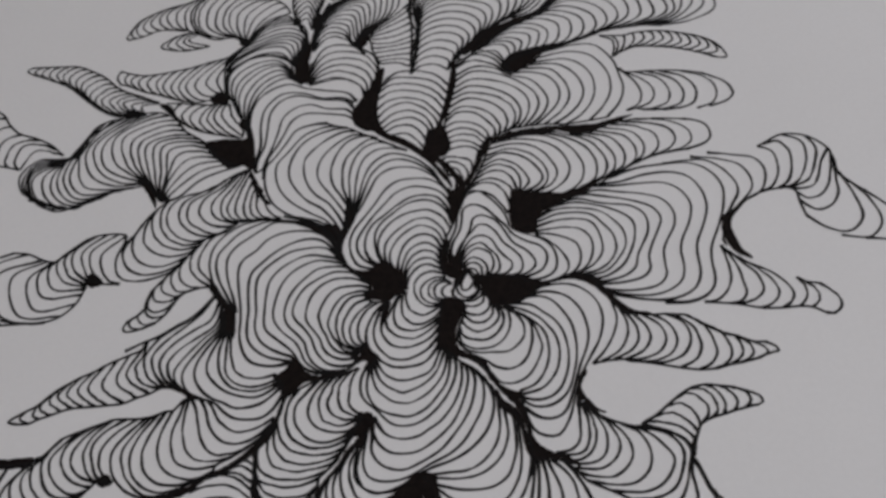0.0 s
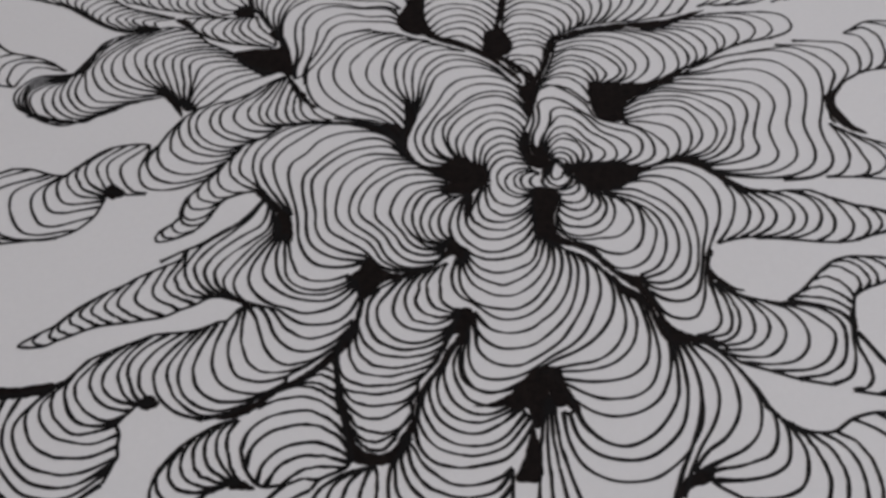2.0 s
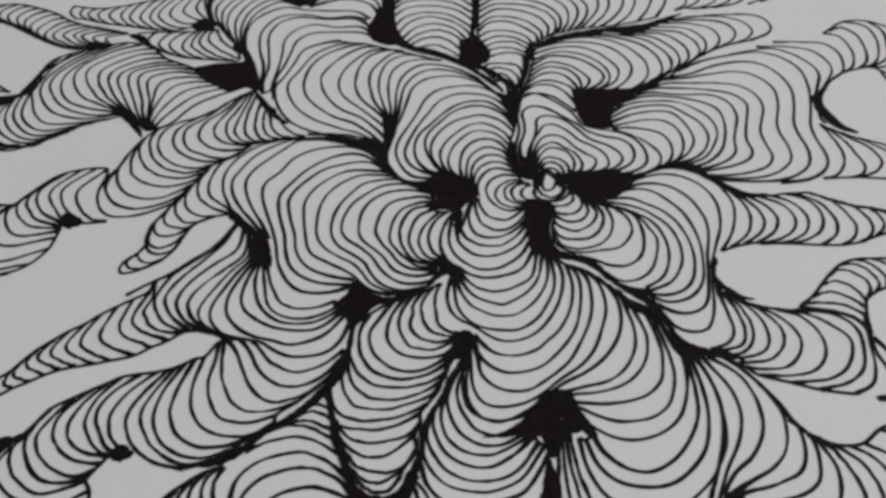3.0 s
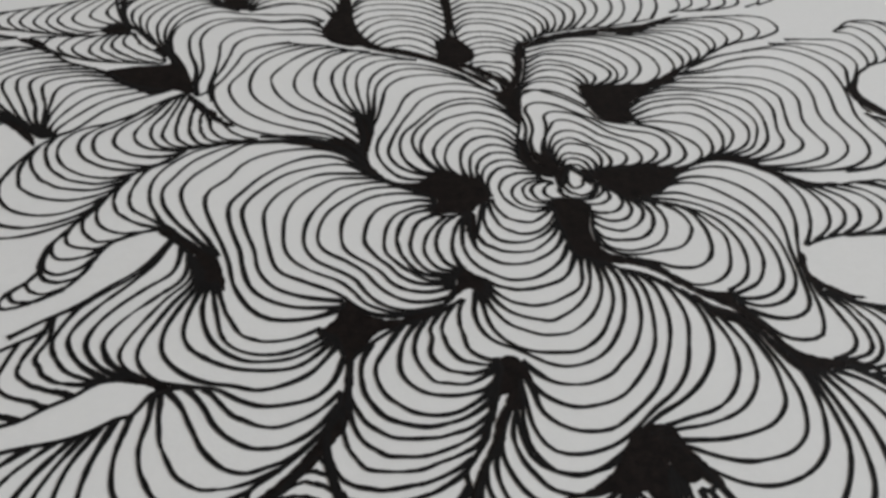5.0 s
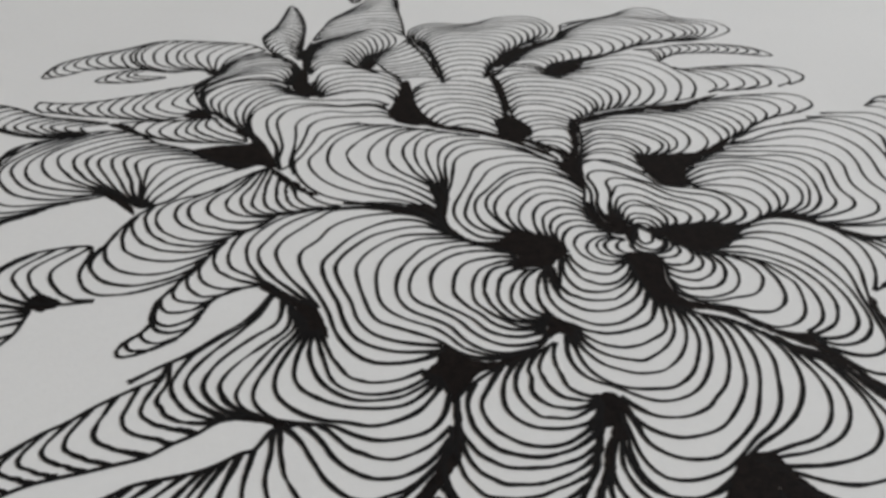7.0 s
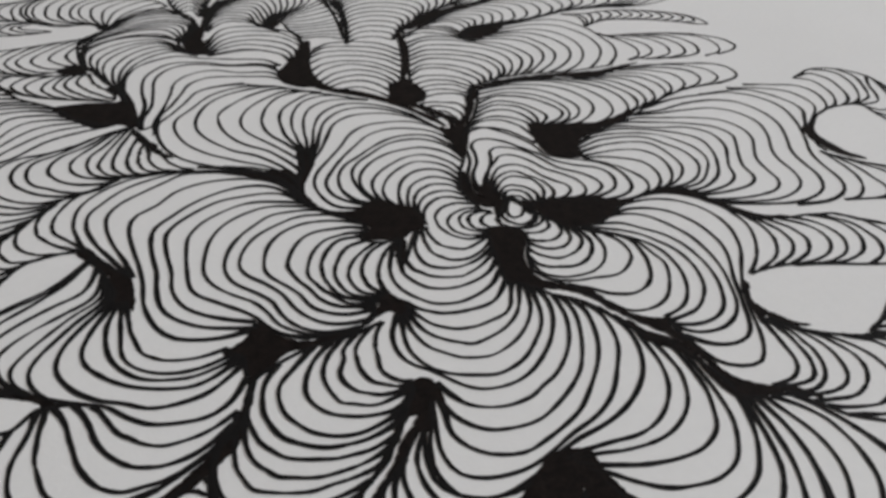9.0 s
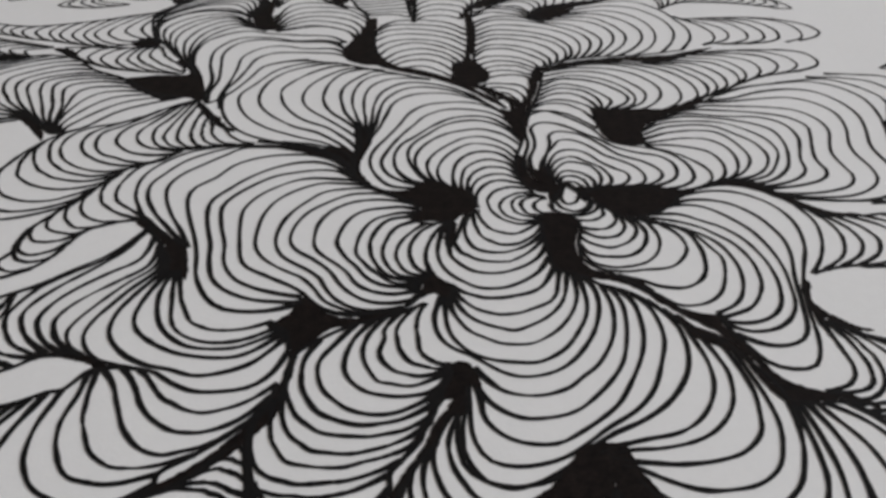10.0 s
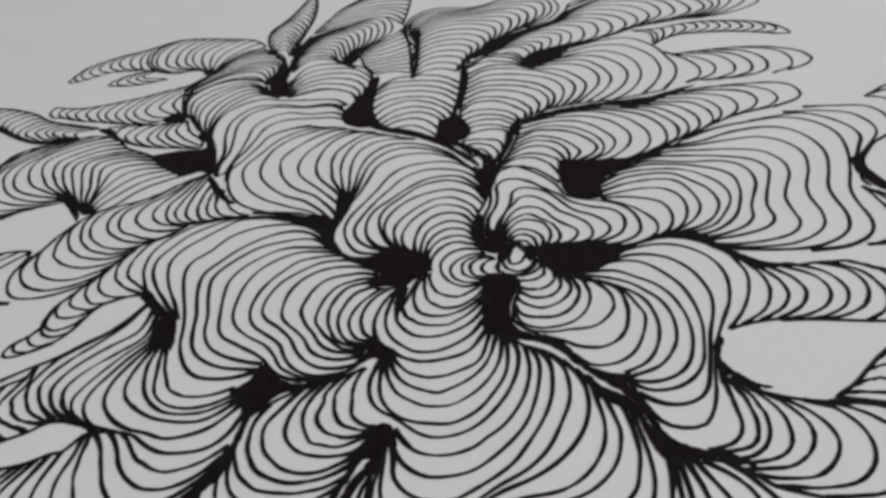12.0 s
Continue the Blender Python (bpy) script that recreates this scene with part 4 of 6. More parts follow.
rib(forked_arm, (34.9, 49.0), (38.1, 48.1), (41.5, 46.4), (43.1, 43.9), (42.3, 41.0), (40.9, 37.0), (39.1, 34.7), (35.7, 33.7))
upper_fork = arm("upper_fork", 0)
rib(upper_fork, (35.0, 49.3), (39.5, 47.8), (42.3, 46.1), (43.7, 43.8))
rib(upper_fork, (35.8, 49.8), (39.5, 49.4), (42.5, 48.0), (44.5, 45.8))
rib(upper_fork, (37.9, 50.8), (41.0, 51.2), (43.5, 49.6), (45.2, 47.3))
rib(upper_fork, (40.5, 52.7), (43.1, 52.9), (45.1, 51.4), (45.9, 48.5))
rib(upper_fork, (42.6, 54.2), (44.7, 54.9), (46.9, 53.8), (48.0, 52.0), (47.8, 50.5), (46.5, 49.0))
rib(upper_fork, (45.6, 55.9), (48.2, 55.3), (49.4, 53.6), (49.7, 51.2), (48.5, 49.8))
rib(upper_fork, (48.6, 56.4), (50.7, 54.6), (51.4, 52.2), (50.7, 50.3))
rib(upper_fork, (51.2, 56.0), (53.2, 54.3), (53.7, 52.5), (52.9, 50.9))
rib(upper_fork, (53.4, 55.6), (55.8, 54.4), (56.3, 52.8), (55.3, 51.4))
rib(upper_fork, (56.1, 54.6), (58.0, 53.6), (58.5, 52.4), (57.5, 51.8), (55.8, 51.6))
lower_fork = arm("lower_fork", 0)
rib(lower_fork, (42.9, 42.0), (42.5, 38.9), (42.7, 35.8), (42.2, 33.9), (40.7, 32.6), (38.5, 32.3))
rib(lower_fork, (43.4, 42.1), (44.7, 37.6), (45.7, 35.0), (45.5, 33.4), (44.0, 31.8), (42.0, 31.2))
rib(lower_fork, (45.5, 36.3), (47.5, 33.5), (47.7, 32.4), (46.5, 30.8), (44.9, 30.3))
rib(lower_fork, (47.3, 33.7), (48.6, 31.8), (48.8, 30.8), (47.5, 30.1), (45.5, 30.2))
lower_right_arm = arm("lower_right_arm", 0)
rib(lower_right_arm, (17.1, 43.7), (19.8, 41.0), (21.2, 37.8), (21.2, 33.7), (19.8, 30.4), (17.0, 27.6), (13.8, 25.9), (10.8, 23.3))
rib(lower_right_arm, (19.6, 43.0), (22.3, 39.1), (23.8, 35.0), (23.8, 31.7), (22.1, 27.8), (19.2, 25.6), (15.9, 24.5), (12.4, 23.3))
rib(lower_right_arm, (22.8, 38.0), (24.4, 33.8), (25.2, 30.1), (24.4, 26.6), (22.5, 24.3), (19.2, 23.4), (13.3, 23.0))
rib(lower_right_arm, (24.6, 32.0), (26.3, 28.6), (25.7, 25.1), (24.4, 22.7), (21.8, 21.4), (17.6, 21.1), (13.0, 21.7))
rib(lower_right_arm, (26.1, 29.3), (27.2, 27.1), (27.6, 24.2), (26.8, 21.2), (24.9, 19.0), (21.3, 18.1), (16.6, 18.4))
rib(lower_right_arm, (27.1, 28.5), (28.7, 25.8), (29.4, 22.9), (29.3, 19.6), (27.9, 16.6))
rib(lower_right_arm, (28.7, 27.2), (30.7, 24.9), (31.7, 22.5), (31.7, 19.3), (30.2, 15.9))
rib(lower_right_arm, (31.0, 26.5), (33.1, 24.6), (34.2, 21.9), (34.0, 18.2), (32.8, 15.1))
rib(lower_right_arm, (33.1, 26.5), (35.7, 23.8), (36.4, 20.7), (36.0, 17.9), (34.7, 14.5))
rib(lower_right_arm, (36.4, 28.0), (40.2, 24.7), (40.7, 20.1), (38.2, 15.5), (32.8, 14.4))
rib(lower_right_arm, (40.2, 28.5), (43.3, 24.8), (43.6, 20.8), (41.5, 15.2), (36.7, 13.6))
rib(lower_right_arm, (43.5, 27.8), (46.0, 23.7), (46.1, 19.6), (43.6, 14.1), (39.8, 12.9))
rib(lower_right_arm, (45.8, 26.7), (47.8, 22.6), (48.0, 18.7), (45.2, 14.0), (42.0, 12.3))
rib(lower_right_arm, (47.4, 24.0), (49.1, 20.5), (49.7, 17.7), (47.6, 13.8))
heart_lobe = arm("heart_lobe", 0)
rib(heart_lobe, (-9.6, 81.5), (-9.2, 78.1), (-8.0, 76.5), (-6.0, 75.7), (-4.0, 76.4), (-2.1, 77.7))
rib(heart_lobe, (-10.4, 80.6), (-10.5, 77.9), (-9.9, 75.4), (-8.3, 73.8), (-6.3, 73.6), (-4.2, 74.6), (-2.2, 76.5))
rib(heart_lobe, (-11.0, 80.7), (-11.9, 78.2), (-12.2, 75.9), (-11.7, 73.8), (-10.0, 72.5), (-7.2, 72.3), (-4.8, 73.3), (-2.5, 75.1))
rib(heart_lobe, (-14.1, 75.1), (-13.4, 73.2), (-12.0, 71.5), (-9.8, 70.5), (-7.4, 70.6), (-4.9, 72.0), (-2.6, 74.1))
rib(heart_lobe, (-14.7, 75.2), (-14.8, 72.4), (-13.6, 70.1), (-11.5, 68.7), (-9.2, 68.5), (-6.4, 69.3), (-4.3, 70.7), (-2.7, 72.7))
rib(heart_lobe, (-13.4, 79.7), (-14.7, 78.2), (-15.8, 75.4), (-16.4, 72.7), (-16.2, 70.4), (-14.9, 68.0), (-12.8, 66.3), (-10.2, 65.8), (-7.9, 66.4), (-5.3, 67.8), (-3.0, 70.5))
rib(heart_lobe, (-16.1, 67.2), (-14.3, 65.4), (-11.5, 64.2), (-8.5, 64.3), (-5.8, 65.1), (-3.1, 68.3))
rib(heart_lobe, (-16.0, 66.4), (-14.9, 64.1), (-13.1, 62.2), (-10.7, 61.3), (-8.5, 61.5), (-5.0, 62.9), (-2.6, 67.7))
rib(heart_lobe, (-16.3, 65.6), (-15.3, 62.2), (-13.3, 60.0), (-10.9, 58.8), (-8.8, 59.1), (-5.7, 60.7), (-3.8, 62.7), (-1.8, 67.3))
rib(heart_lobe, (-16.8, 65.1), (-16.4, 61.8), (-15.4, 59.4), (-13.1, 57.4), (-10.8, 56.5), (-9.1, 56.5), (-6.1, 57.9), (-3.6, 60.3), (-2.1, 62.9), (-1.2, 66.9))
rib(heart_lobe, (-17.2, 64.9), (-17.7, 60.6), (-17.3, 58.2), (-15.7, 55.9), (-13.0, 54.4), (-9.4, 53.8), (-6.2, 55.0), (-3.7, 57.5), (-2.0, 59.9), (-1.1, 62.7), (-0.7, 66.4))
rib(heart_lobe, (-17.5, 65.4), (-18.9, 62.2), (-19.0, 59.5), (-18.0, 57.5), (-16.0, 55.6), (-13.5, 53.0), (-11.2, 51.9), (-8.9, 51.9), (-6.1, 53.1), (-3.3, 55.6), (-1.5, 58.0), (-0.1, 61.0), (0.4, 63.7), (-0.1, 66.1))
rib(heart_lobe, (-16.3, 54.1), (-15.3, 52.4), (-14.1, 50.5), (-12.3, 49.6), (-10.0, 49.3), (-7.4, 49.8), (-5.5, 51.0), (-3.4, 52.3), (-1.1, 54.9), (0.3, 57.3), (1.4, 60.9), (1.3, 64.5))
rib(heart_lobe, (-16.5, 53.7), (-16.3, 50.9), (-15.2, 48.5), (-13.1, 46.8), (-10.7, 46.4), (-7.6, 46.8), (-5.4, 48.0), (-2.8, 50.0), (-0.7, 52.2), (0.8, 55.0), (1.8, 57.5), (2.6, 61.2), (2.2, 64.0))
rib(heart_lobe, (-16.8, 53.4), (-16.6, 50.2), (-16.7, 47.3), (-15.3, 45.1), (-13.3, 43.7), (-10.6, 43.3), (-8.0, 44.2), (-5.2, 45.6), (-3.0, 47.1), (-0.9, 49.4), (1.3, 52.3), (2.8, 55.0), (3.6, 57.6), (3.9, 60.9), (3.1, 63.4))
rib(heart_lobe, (-17.2, 53.0), (-17.9, 49.0), (-18.4, 45.3), (-17.4, 42.6), (-15.3, 41.5), (-12.4, 41.4), (-10.0, 41.9), (-8.0, 42.8), (-5.4, 44.2), (-1.4, 46.1), (1.1, 48.2), (3.5, 51.8), (5.0, 54.6), (5.6, 57.5), (5.4, 60.5), (4.3, 62.5))
rib(heart_lobe, (-17.7, 53.2), (-19.0, 49.2), (-19.7, 45.9), (-19.8, 42.6), (-18.5, 40.5), (-16.5, 39.4), (-13.6, 39.3), (-11.3, 39.9), (-8.7, 41.6), (-5.5, 43.3), (-1.4, 44.6), (1.7, 46.2), (4.3, 48.4), (5.9, 50.5), (7.0, 53.3), (7.3, 56.4), (6.7, 58.8), (5.5, 61.0))
left_thigh = arm("left_thigh", 0)
rib(left_thigh, (-17.5, 52.0), (-18.1, 49.3), (-19.2, 46.2), (-19.4, 43.2), (-18.4, 40.7), (-16.2, 39.3), (-12.6, 39.8), (-8.8, 41.5))
rib(left_thigh, (-18.6, 49.4), (-20.7, 45.3), (-20.7, 41.8), (-19.1, 38.6), (-16.0, 37.1), (-12.8, 37.5), (-9.7, 39.6))
rib(left_thigh, (-19.9, 48.6), (-22.3, 44.5), (-22.5, 41.2), (-21.4, 38.4), (-18.8, 36.2), (-15.7, 36.0), (-11.9, 37.4))
rib(left_thigh, (-21.9, 45.5), (-23.6, 42.6), (-23.9, 39.6), (-22.4, 36.5), (-18.9, 34.8), (-15.7, 35.1), (-12.0, 36.6))
rib(left_thigh, (-22.9, 44.7), (-24.8, 42.2), (-25.1, 39.2), (-24.2, 36.2), (-21.6, 33.8), (-18.6, 33.0), (-15.4, 33.9), (-11.6, 36.2))
rib(left_thigh, (-25.2, 42.2), (-26.3, 39.3), (-25.6, 35.4), (-23.5, 32.7), (-20.0, 31.2), (-15.5, 31.6), (-11.2, 35.2))
rib(left_thigh, (-26.7, 39.9), (-27.2, 36.1), (-26.1, 33.0), (-23.1, 30.6), (-19.2, 29.7), (-15.2, 30.4), (-10.5, 34.6))
rib(left_thigh, (-27.9, 35.2), (-27.5, 31.9), (-25.7, 29.6), (-22.3, 28.2), (-18.8, 28.1), (-14.9, 28.8), (-10.0, 33.6))
right_thigh = arm("right_thigh", 0)
rib(right_thigh, (-7.3, 41.7), (-5.5, 42.0), (-1.9, 42.4), (1.1, 42.5), (3.8, 43.6), (6.1, 45.7), (7.5, 48.1), (8.2, 50.9), (8.2, 54.2), (7.9, 57.1), (6.7, 59.3))
rib(right_thigh, (-6.9, 41.4), (-4.6, 41.4), (-1.3, 41.1), (1.6, 41.2), (4.4, 42.0), (6.9, 43.7), (8.4, 45.6), (9.4, 48.2), (9.6, 51.1), (9.1, 54.7))
rib(right_thigh, (-6.5, 41.0), (-3.6, 39.9), (0.0, 39.1), (3.4, 38.9), (6.6, 39.5), (8.9, 41.1), (10.1, 43.4), (10.9, 46.3), (11.0, 49.9), (10.6, 54.1))
rib(right_thigh, (-6.2, 40.3), (-4.0, 39.0), (-1.9, 37.5), (0.3, 36.3), (2.8, 35.8), (5.7, 35.8), (8.5, 37.1), (10.2, 39.4), (11.4, 42.4), (11.8, 45.7), (11.7, 49.4), (11.5, 52.6))
rib(right_thigh, (-5.5, 39.4), (-4.2, 37.2), (-2.4, 35.2), (0.9, 33.2), (4.6, 33.0), (7.6, 33.9), (9.7, 35.3), (11.3, 37.5), (12.8, 40.6), (13.6, 43.8), (13.6, 46.9))
rib(right_thigh, (-3.7, 35.1), (-2.2, 31.2), (-0.3, 29.2), (2.2, 28.2), (5.9, 29.0), (8.9, 31.0), (11.9, 34.5), (13.2, 38.3), (14.0, 44.4))
rib(right_thigh, (-4.7, 34.3), (-4.1, 30.5), (-1.9, 27.5), (2.3, 26.0), (5.4, 26.2), (8.7, 27.8), (11.5, 30.3), (13.6, 34.8), (14.5, 39.7), (14.6, 44.1))
rib(right_thigh, (-5.5, 34.8), (-5.7, 30.2), (-4.2, 26.0), (0.1, 23.2), (4.8, 22.9), (8.2, 24.3), (11.1, 26.3), (14.2, 30.0), (15.7, 34.6), (16.1, 39.5), (15.4, 44.0))
rib(right_thigh, (6.8, 19.3), (9.0, 23.1), (11.8, 27.0), (14.5, 31.6), (15.9, 35.6), (16.1, 39.9), (15.5, 43.8))
rib(right_thigh, (8.3, 19.8), (10.2, 22.9), (12.8, 26.4), (16.1, 30.0), (18.0, 33.4), (18.4, 37.7), (16.4, 43.7))
under_lobe = arm("under_lobe")
rib(under_lobe, (-8.4, 35.5), (-10.1, 29.0), (-11.9, 21.0), (-13.2, 16.5))
rib(under_lobe, (-7.1, 37.7), (-8.4, 30.6), (-8.8, 24.6), (-9.1, 19.0), (-9.0, 16.0))
rib(under_lobe, (-6.5, 37.4), (-7.0, 30.4), (-6.4, 24.3), (-5.3, 18.5), (-4.1, 15.3))
left_lobe = arm("left_lobe", 0)
rib(left_lobe, (-13.7, 79.6), (-15.6, 77.8), (-16.9, 75.7), (-17.9, 73.0), (-18.0, 71.0), (-17.7, 69.3))
rib(left_lobe, (-15.5, 79.4), (-17.6, 78.0), (-19.0, 76.1), (-19.7, 73.9), (-19.5, 71.7), (-18.4, 69.4))
rib(left_lobe, (-16.7, 79.6), (-18.4, 78.4), (-20.3, 76.4), (-21.4, 73.7), (-21.3, 72.0), (-20.4, 70.2), (-18.6, 69.0))
rib(left_lobe, (-17.9, 80.4), (-20.4, 79.4), (-22.2, 76.8), (-23.0, 74.1), (-22.7, 71.7), (-21.7, 69.9), (-19.2, 68.7))
rib(left_lobe, (-18.3, 81.4), (-21.2, 81.1), (-23.1, 79.1), (-24.2, 76.6), (-24.4, 74.1), (-23.8, 71.7), (-22.5, 69.7), (-19.2, 68.2))
rib(left_lobe, (-17.7, 82.1), (-19.9, 82.4), (-22.8, 81.6), (-24.7, 79.5), (-25.8, 77.0), (-26.1, 75.2), (-25.4, 72.9), (-24.2, 71.0), (-22.5, 68.8), (-19.5, 67.9))
rib(left_lobe, (-17.1, 82.8), (-19.5, 83.8), (-22.8, 83.8), (-24.9, 83.2), (-26.6, 81.4), (-27.9, 78.6), (-28.2, 76.9), (-27.6, 74.7), (-26.4, 72.5), (-25.4, 70.2), (-23.6, 68.5), (-19.7, 67.3))
rib(left_lobe, (-17.6, 84.2), (-20.3, 85.5), (-22.8, 85.9), (-25.4, 85.7), (-27.9, 84.5), (-29.9, 82.1), (-30.8, 79.2), (-30.9, 77.2), (-30.0, 75.2), (-28.5, 72.9), (-27.6, 71.3), (-26.8, 69.2), (-25.3, 67.7), (-22.9, 66.8), (-19.9, 66.9))
rib(left_lobe, (-18.6, 85.3), (-21.1, 87.1), (-22.8, 87.5), (-25.4, 87.6), (-28.8, 86.1), (-31.3, 84.3), (-32.8, 82.1), (-33.8, 79.2), (-33.8, 78.0), (-33.1, 76.5), (-31.1, 74.4), (-29.8, 72.4), (-28.7, 69.5), (-27.3, 67.4), (-25.3, 65.8), (-22.9, 65.2), (-20.3, 65.5))
rib(left_lobe, (-20.3, 87.2), (-22.8, 88.8), (-26.3, 89.0), (-28.9, 88.7), (-31.4, 86.7), (-33.0, 85.1), (-34.5, 82.8), (-35.5, 79.6), (-35.5, 77.6), (-34.8, 75.6), (-32.2, 72.8), (-30.8, 70.8), (-30.3, 69.0), (-29.1, 66.7), (-27.3, 65.1), (-25.4, 64.3), (-22.1, 64.3))
rib(left_lobe, (-22.0, 88.7), (-23.7, 89.7), (-26.4, 90.5), (-29.0, 90.9), (-32.5, 89.7), (-35.3, 87.5), (-36.8, 84.9), (-37.6, 81.9), (-38.0, 78.9), (-37.7, 76.9), (-36.7, 74.9), (-34.8, 73.0), (-32.9, 71.4), (-31.6, 69.2), (-30.8, 67.0), (-29.5, 65.6), (-27.6, 64.4), (-25.8, 63.9))
rib(left_lobe, (-23.2, 90.1), (-24.6, 91.0), (-27.3, 91.9), (-30.0, 92.5), (-32.6, 92.1), (-36.0, 90.3), (-37.6, 89.0), (-39.5, 86.1), (-39.9, 82.4), (-39.9, 78.7), (-39.8, 76.4), (-39.2, 74.5), (-36.8, 72.2), (-34.3, 70.1), (-33.1, 68.8), (-31.8, 66.7), (-30.2, 65.1), (-27.6, 63.9))
rib(left_lobe, (-23.7, 90.5), (-24.8, 91.9), (-26.4, 93.6), (-28.3, 94.3), (-31.4, 94.3), (-35.4, 93.5), (-38.7, 91.4), (-41.1, 89.1), (-42.2, 87.1), (-42.2, 82.9), (-41.7, 79.1), (-41.7, 75.6), (-40.6, 72.6), (-38.5, 70.6), (-35.7, 69.0), (-33.1, 67.9))
rib(left_lobe, (-24.1, 91.2), (-25.1, 92.8), (-26.9, 95.2), (-29.2, 96.5), (-32.0, 96.7), (-35.6, 95.7), (-39.0, 93.6), (-41.4, 91.3), (-43.5, 89.0), (-44.0, 86.4), (-43.7, 81.9), (-43.4, 79.5), (-43.5, 76.0), (-43.0, 72.6), (-41.6, 70.5), (-39.1, 68.7), (-35.6, 67.6), (-33.3, 67.0))
rib(left_lobe, (-24.4, 92.1), (-25.1, 94.0), (-27.0, 96.7), (-30.2, 98.6), (-34.0, 99.2), (-36.7, 99.0), (-39.4, 98.1), (-41.1, 97.0), (-43.1, 94.5), (-45.9, 92.3), (-46.6, 89.7), (-46.1, 85.0), (-45.3, 81.0), (-44.9, 77.4), (-44.9, 74.0), (-44.5, 71.8), (-43.6, 69.5), (-41.9, 67.5), (-39.2, 66.5), (-36.2, 66.3), (-33.9, 66.8))
left_lobe_edge = arm("left_lobe_edge", 0)
rib(left_lobe_edge, (-24.9, 94.9), (-26.5, 97.1), (-29.7, 100.0), (-34.8, 101.4), (-39.5, 101.9), (-41.7, 100.5), (-44.5, 98.5), (-47.8, 95.9), (-49.3, 93.3), (-49.3, 90.3), (-48.5, 86.8), (-46.9, 82.4), (-46.1, 79.1))
rib(left_lobe_edge, (-27.5, 99.8), (-34.2, 101.7), (-39.9, 102.5), (-44.0, 101.4), (-47.4, 99.5), (-50.1, 96.4), (-51.7, 94.0), (-51.6, 90.8), (-50.7, 87.6), (-48.7, 84.0), (-46.7, 79.9))
rib(left_lobe_edge, (-39.9, 102.8), (-43.7, 102.6), (-47.3, 101.7), (-51.3, 98.6), (-53.1, 95.3), (-53.3, 91.8), (-52.5, 88.3), (-50.7, 84.9), (-48.5, 81.7))
rib(left_lobe_edge, (-50.0, 101.1), (-53.5, 98.8), (-55.4, 95.4), (-55.9, 92.4), (-55.3, 90.6), (-53.0, 87.7), (-50.8, 85.2))
left_finger = arm("left_finger", 0)
rib(left_finger, (-55.8, 97.7), (-57.1, 95.8), (-57.8, 93.5), (-57.5, 91.0), (-56.3, 89.1), (-53.7, 87.0), (-51.6, 85.9))
rib(left_finger, (-58.4, 94.6), (-59.8, 91.9), (-59.8, 89.5), (-58.6, 87.5), (-56.5, 86.3), (-52.6, 86.1))
rib(left_finger, (-59.8, 93.1), (-61.5, 90.2), (-61.3, 87.6), (-60.2, 85.8), (-57.9, 85.2), (-55.1, 85.9))
rib(left_finger, (-61.8, 90.7), (-63.3, 88.0), (-63.3, 86.1), (-62.2, 85.0), (-59.8, 84.3), (-57.4, 85.3))
rib(left_finger, (-63.4, 88.4), (-64.9, 86.4), (-65.0, 84.8), (-64.2, 83.5), (-61.9, 83.0), (-58.9, 84.2))
rib(left_finger, (-65.3, 86.1), (-65.8, 83.9), (-65.8, 82.1), (-64.6, 80.8), (-62.2, 81.0), (-60.0, 82.6))
rib(left_finger, (-66.0, 84.2), (-66.3, 82.1), (-65.7, 80.3), (-64.1, 79.4), (-61.8, 79.8), (-60.7, 81.4))
rib(left_finger, (-66.0, 82.1), (-67.4, 80.1), (-67.2, 78.7), (-65.4, 77.8), (-63.1, 78.4), (-62.0, 79.5))
rib(left_finger, (-67.5, 80.2), (-69.2, 78.8), (-68.8, 77.5), (-67.0, 76.8), (-65.2, 77.2), (-63.5, 78.1))
rib(left_finger, (-69.4, 79.0), (-70.3, 77.5), (-70.0, 76.6), (-68.7, 76.3), (-67.0, 76.7))
left_arm = arm("left_arm", 0)
rib(left_arm, (-42.6, 109.8), (-42.0, 107.3), (-40.6, 104.8), (-38.0, 102.8))
rib(left_arm, (-44.1, 109.9), (-43.9, 106.4), (-42.7, 104.3), (-40.7, 103.1))
rib(left_arm, (-44.3, 112.9), (-45.3, 110.2), (-45.5, 106.8), (-44.8, 104.5), (-42.8, 103.2))
rib(left_arm, (-45.3, 115.2), (-46.5, 111.3), (-47.1, 107.2), (-46.8, 105.1), (-45.5, 103.5), (-43.5, 102.8))
rib(left_arm, (-46.2, 116.9), (-47.9, 112.6), (-49.0, 108.0), (-48.8, 105.6), (-47.4, 103.8), (-45.0, 102.9))
rib(left_arm, (-46.8, 117.8), (-49.1, 112.5), (-50.7, 108.4), (-50.9, 106.4), (-49.8, 104.2), (-46.8, 102.7))
rib(left_arm, (-47.5, 117.8), (-50.2, 112.8), (-52.3, 109.3), (-52.4, 106.4), (-51.2, 104.2), (-48.4, 102.7))
rib(left_arm, (-48.3, 117.4), (-51.7, 113.0), (-54.3, 109.4), (-54.7, 107.0), (-53.7, 104.8), (-51.3, 103.3), (-48.1, 102.3))
rib(left_arm, (-49.3, 117.0), (-53.0, 112.9), (-56.0, 110.7), (-57.5, 108.0), (-57.4, 105.8), (-55.8, 103.5), (-53.0, 102.1), (-49.0, 101.6))
rib(left_arm, (-52.1, 115.3), (-56.5, 111.5), (-59.7, 109.4), (-60.3, 106.2), (-59.2, 103.5), (-56.6, 101.5), (-53.1, 99.9), (-50.4, 100.4))
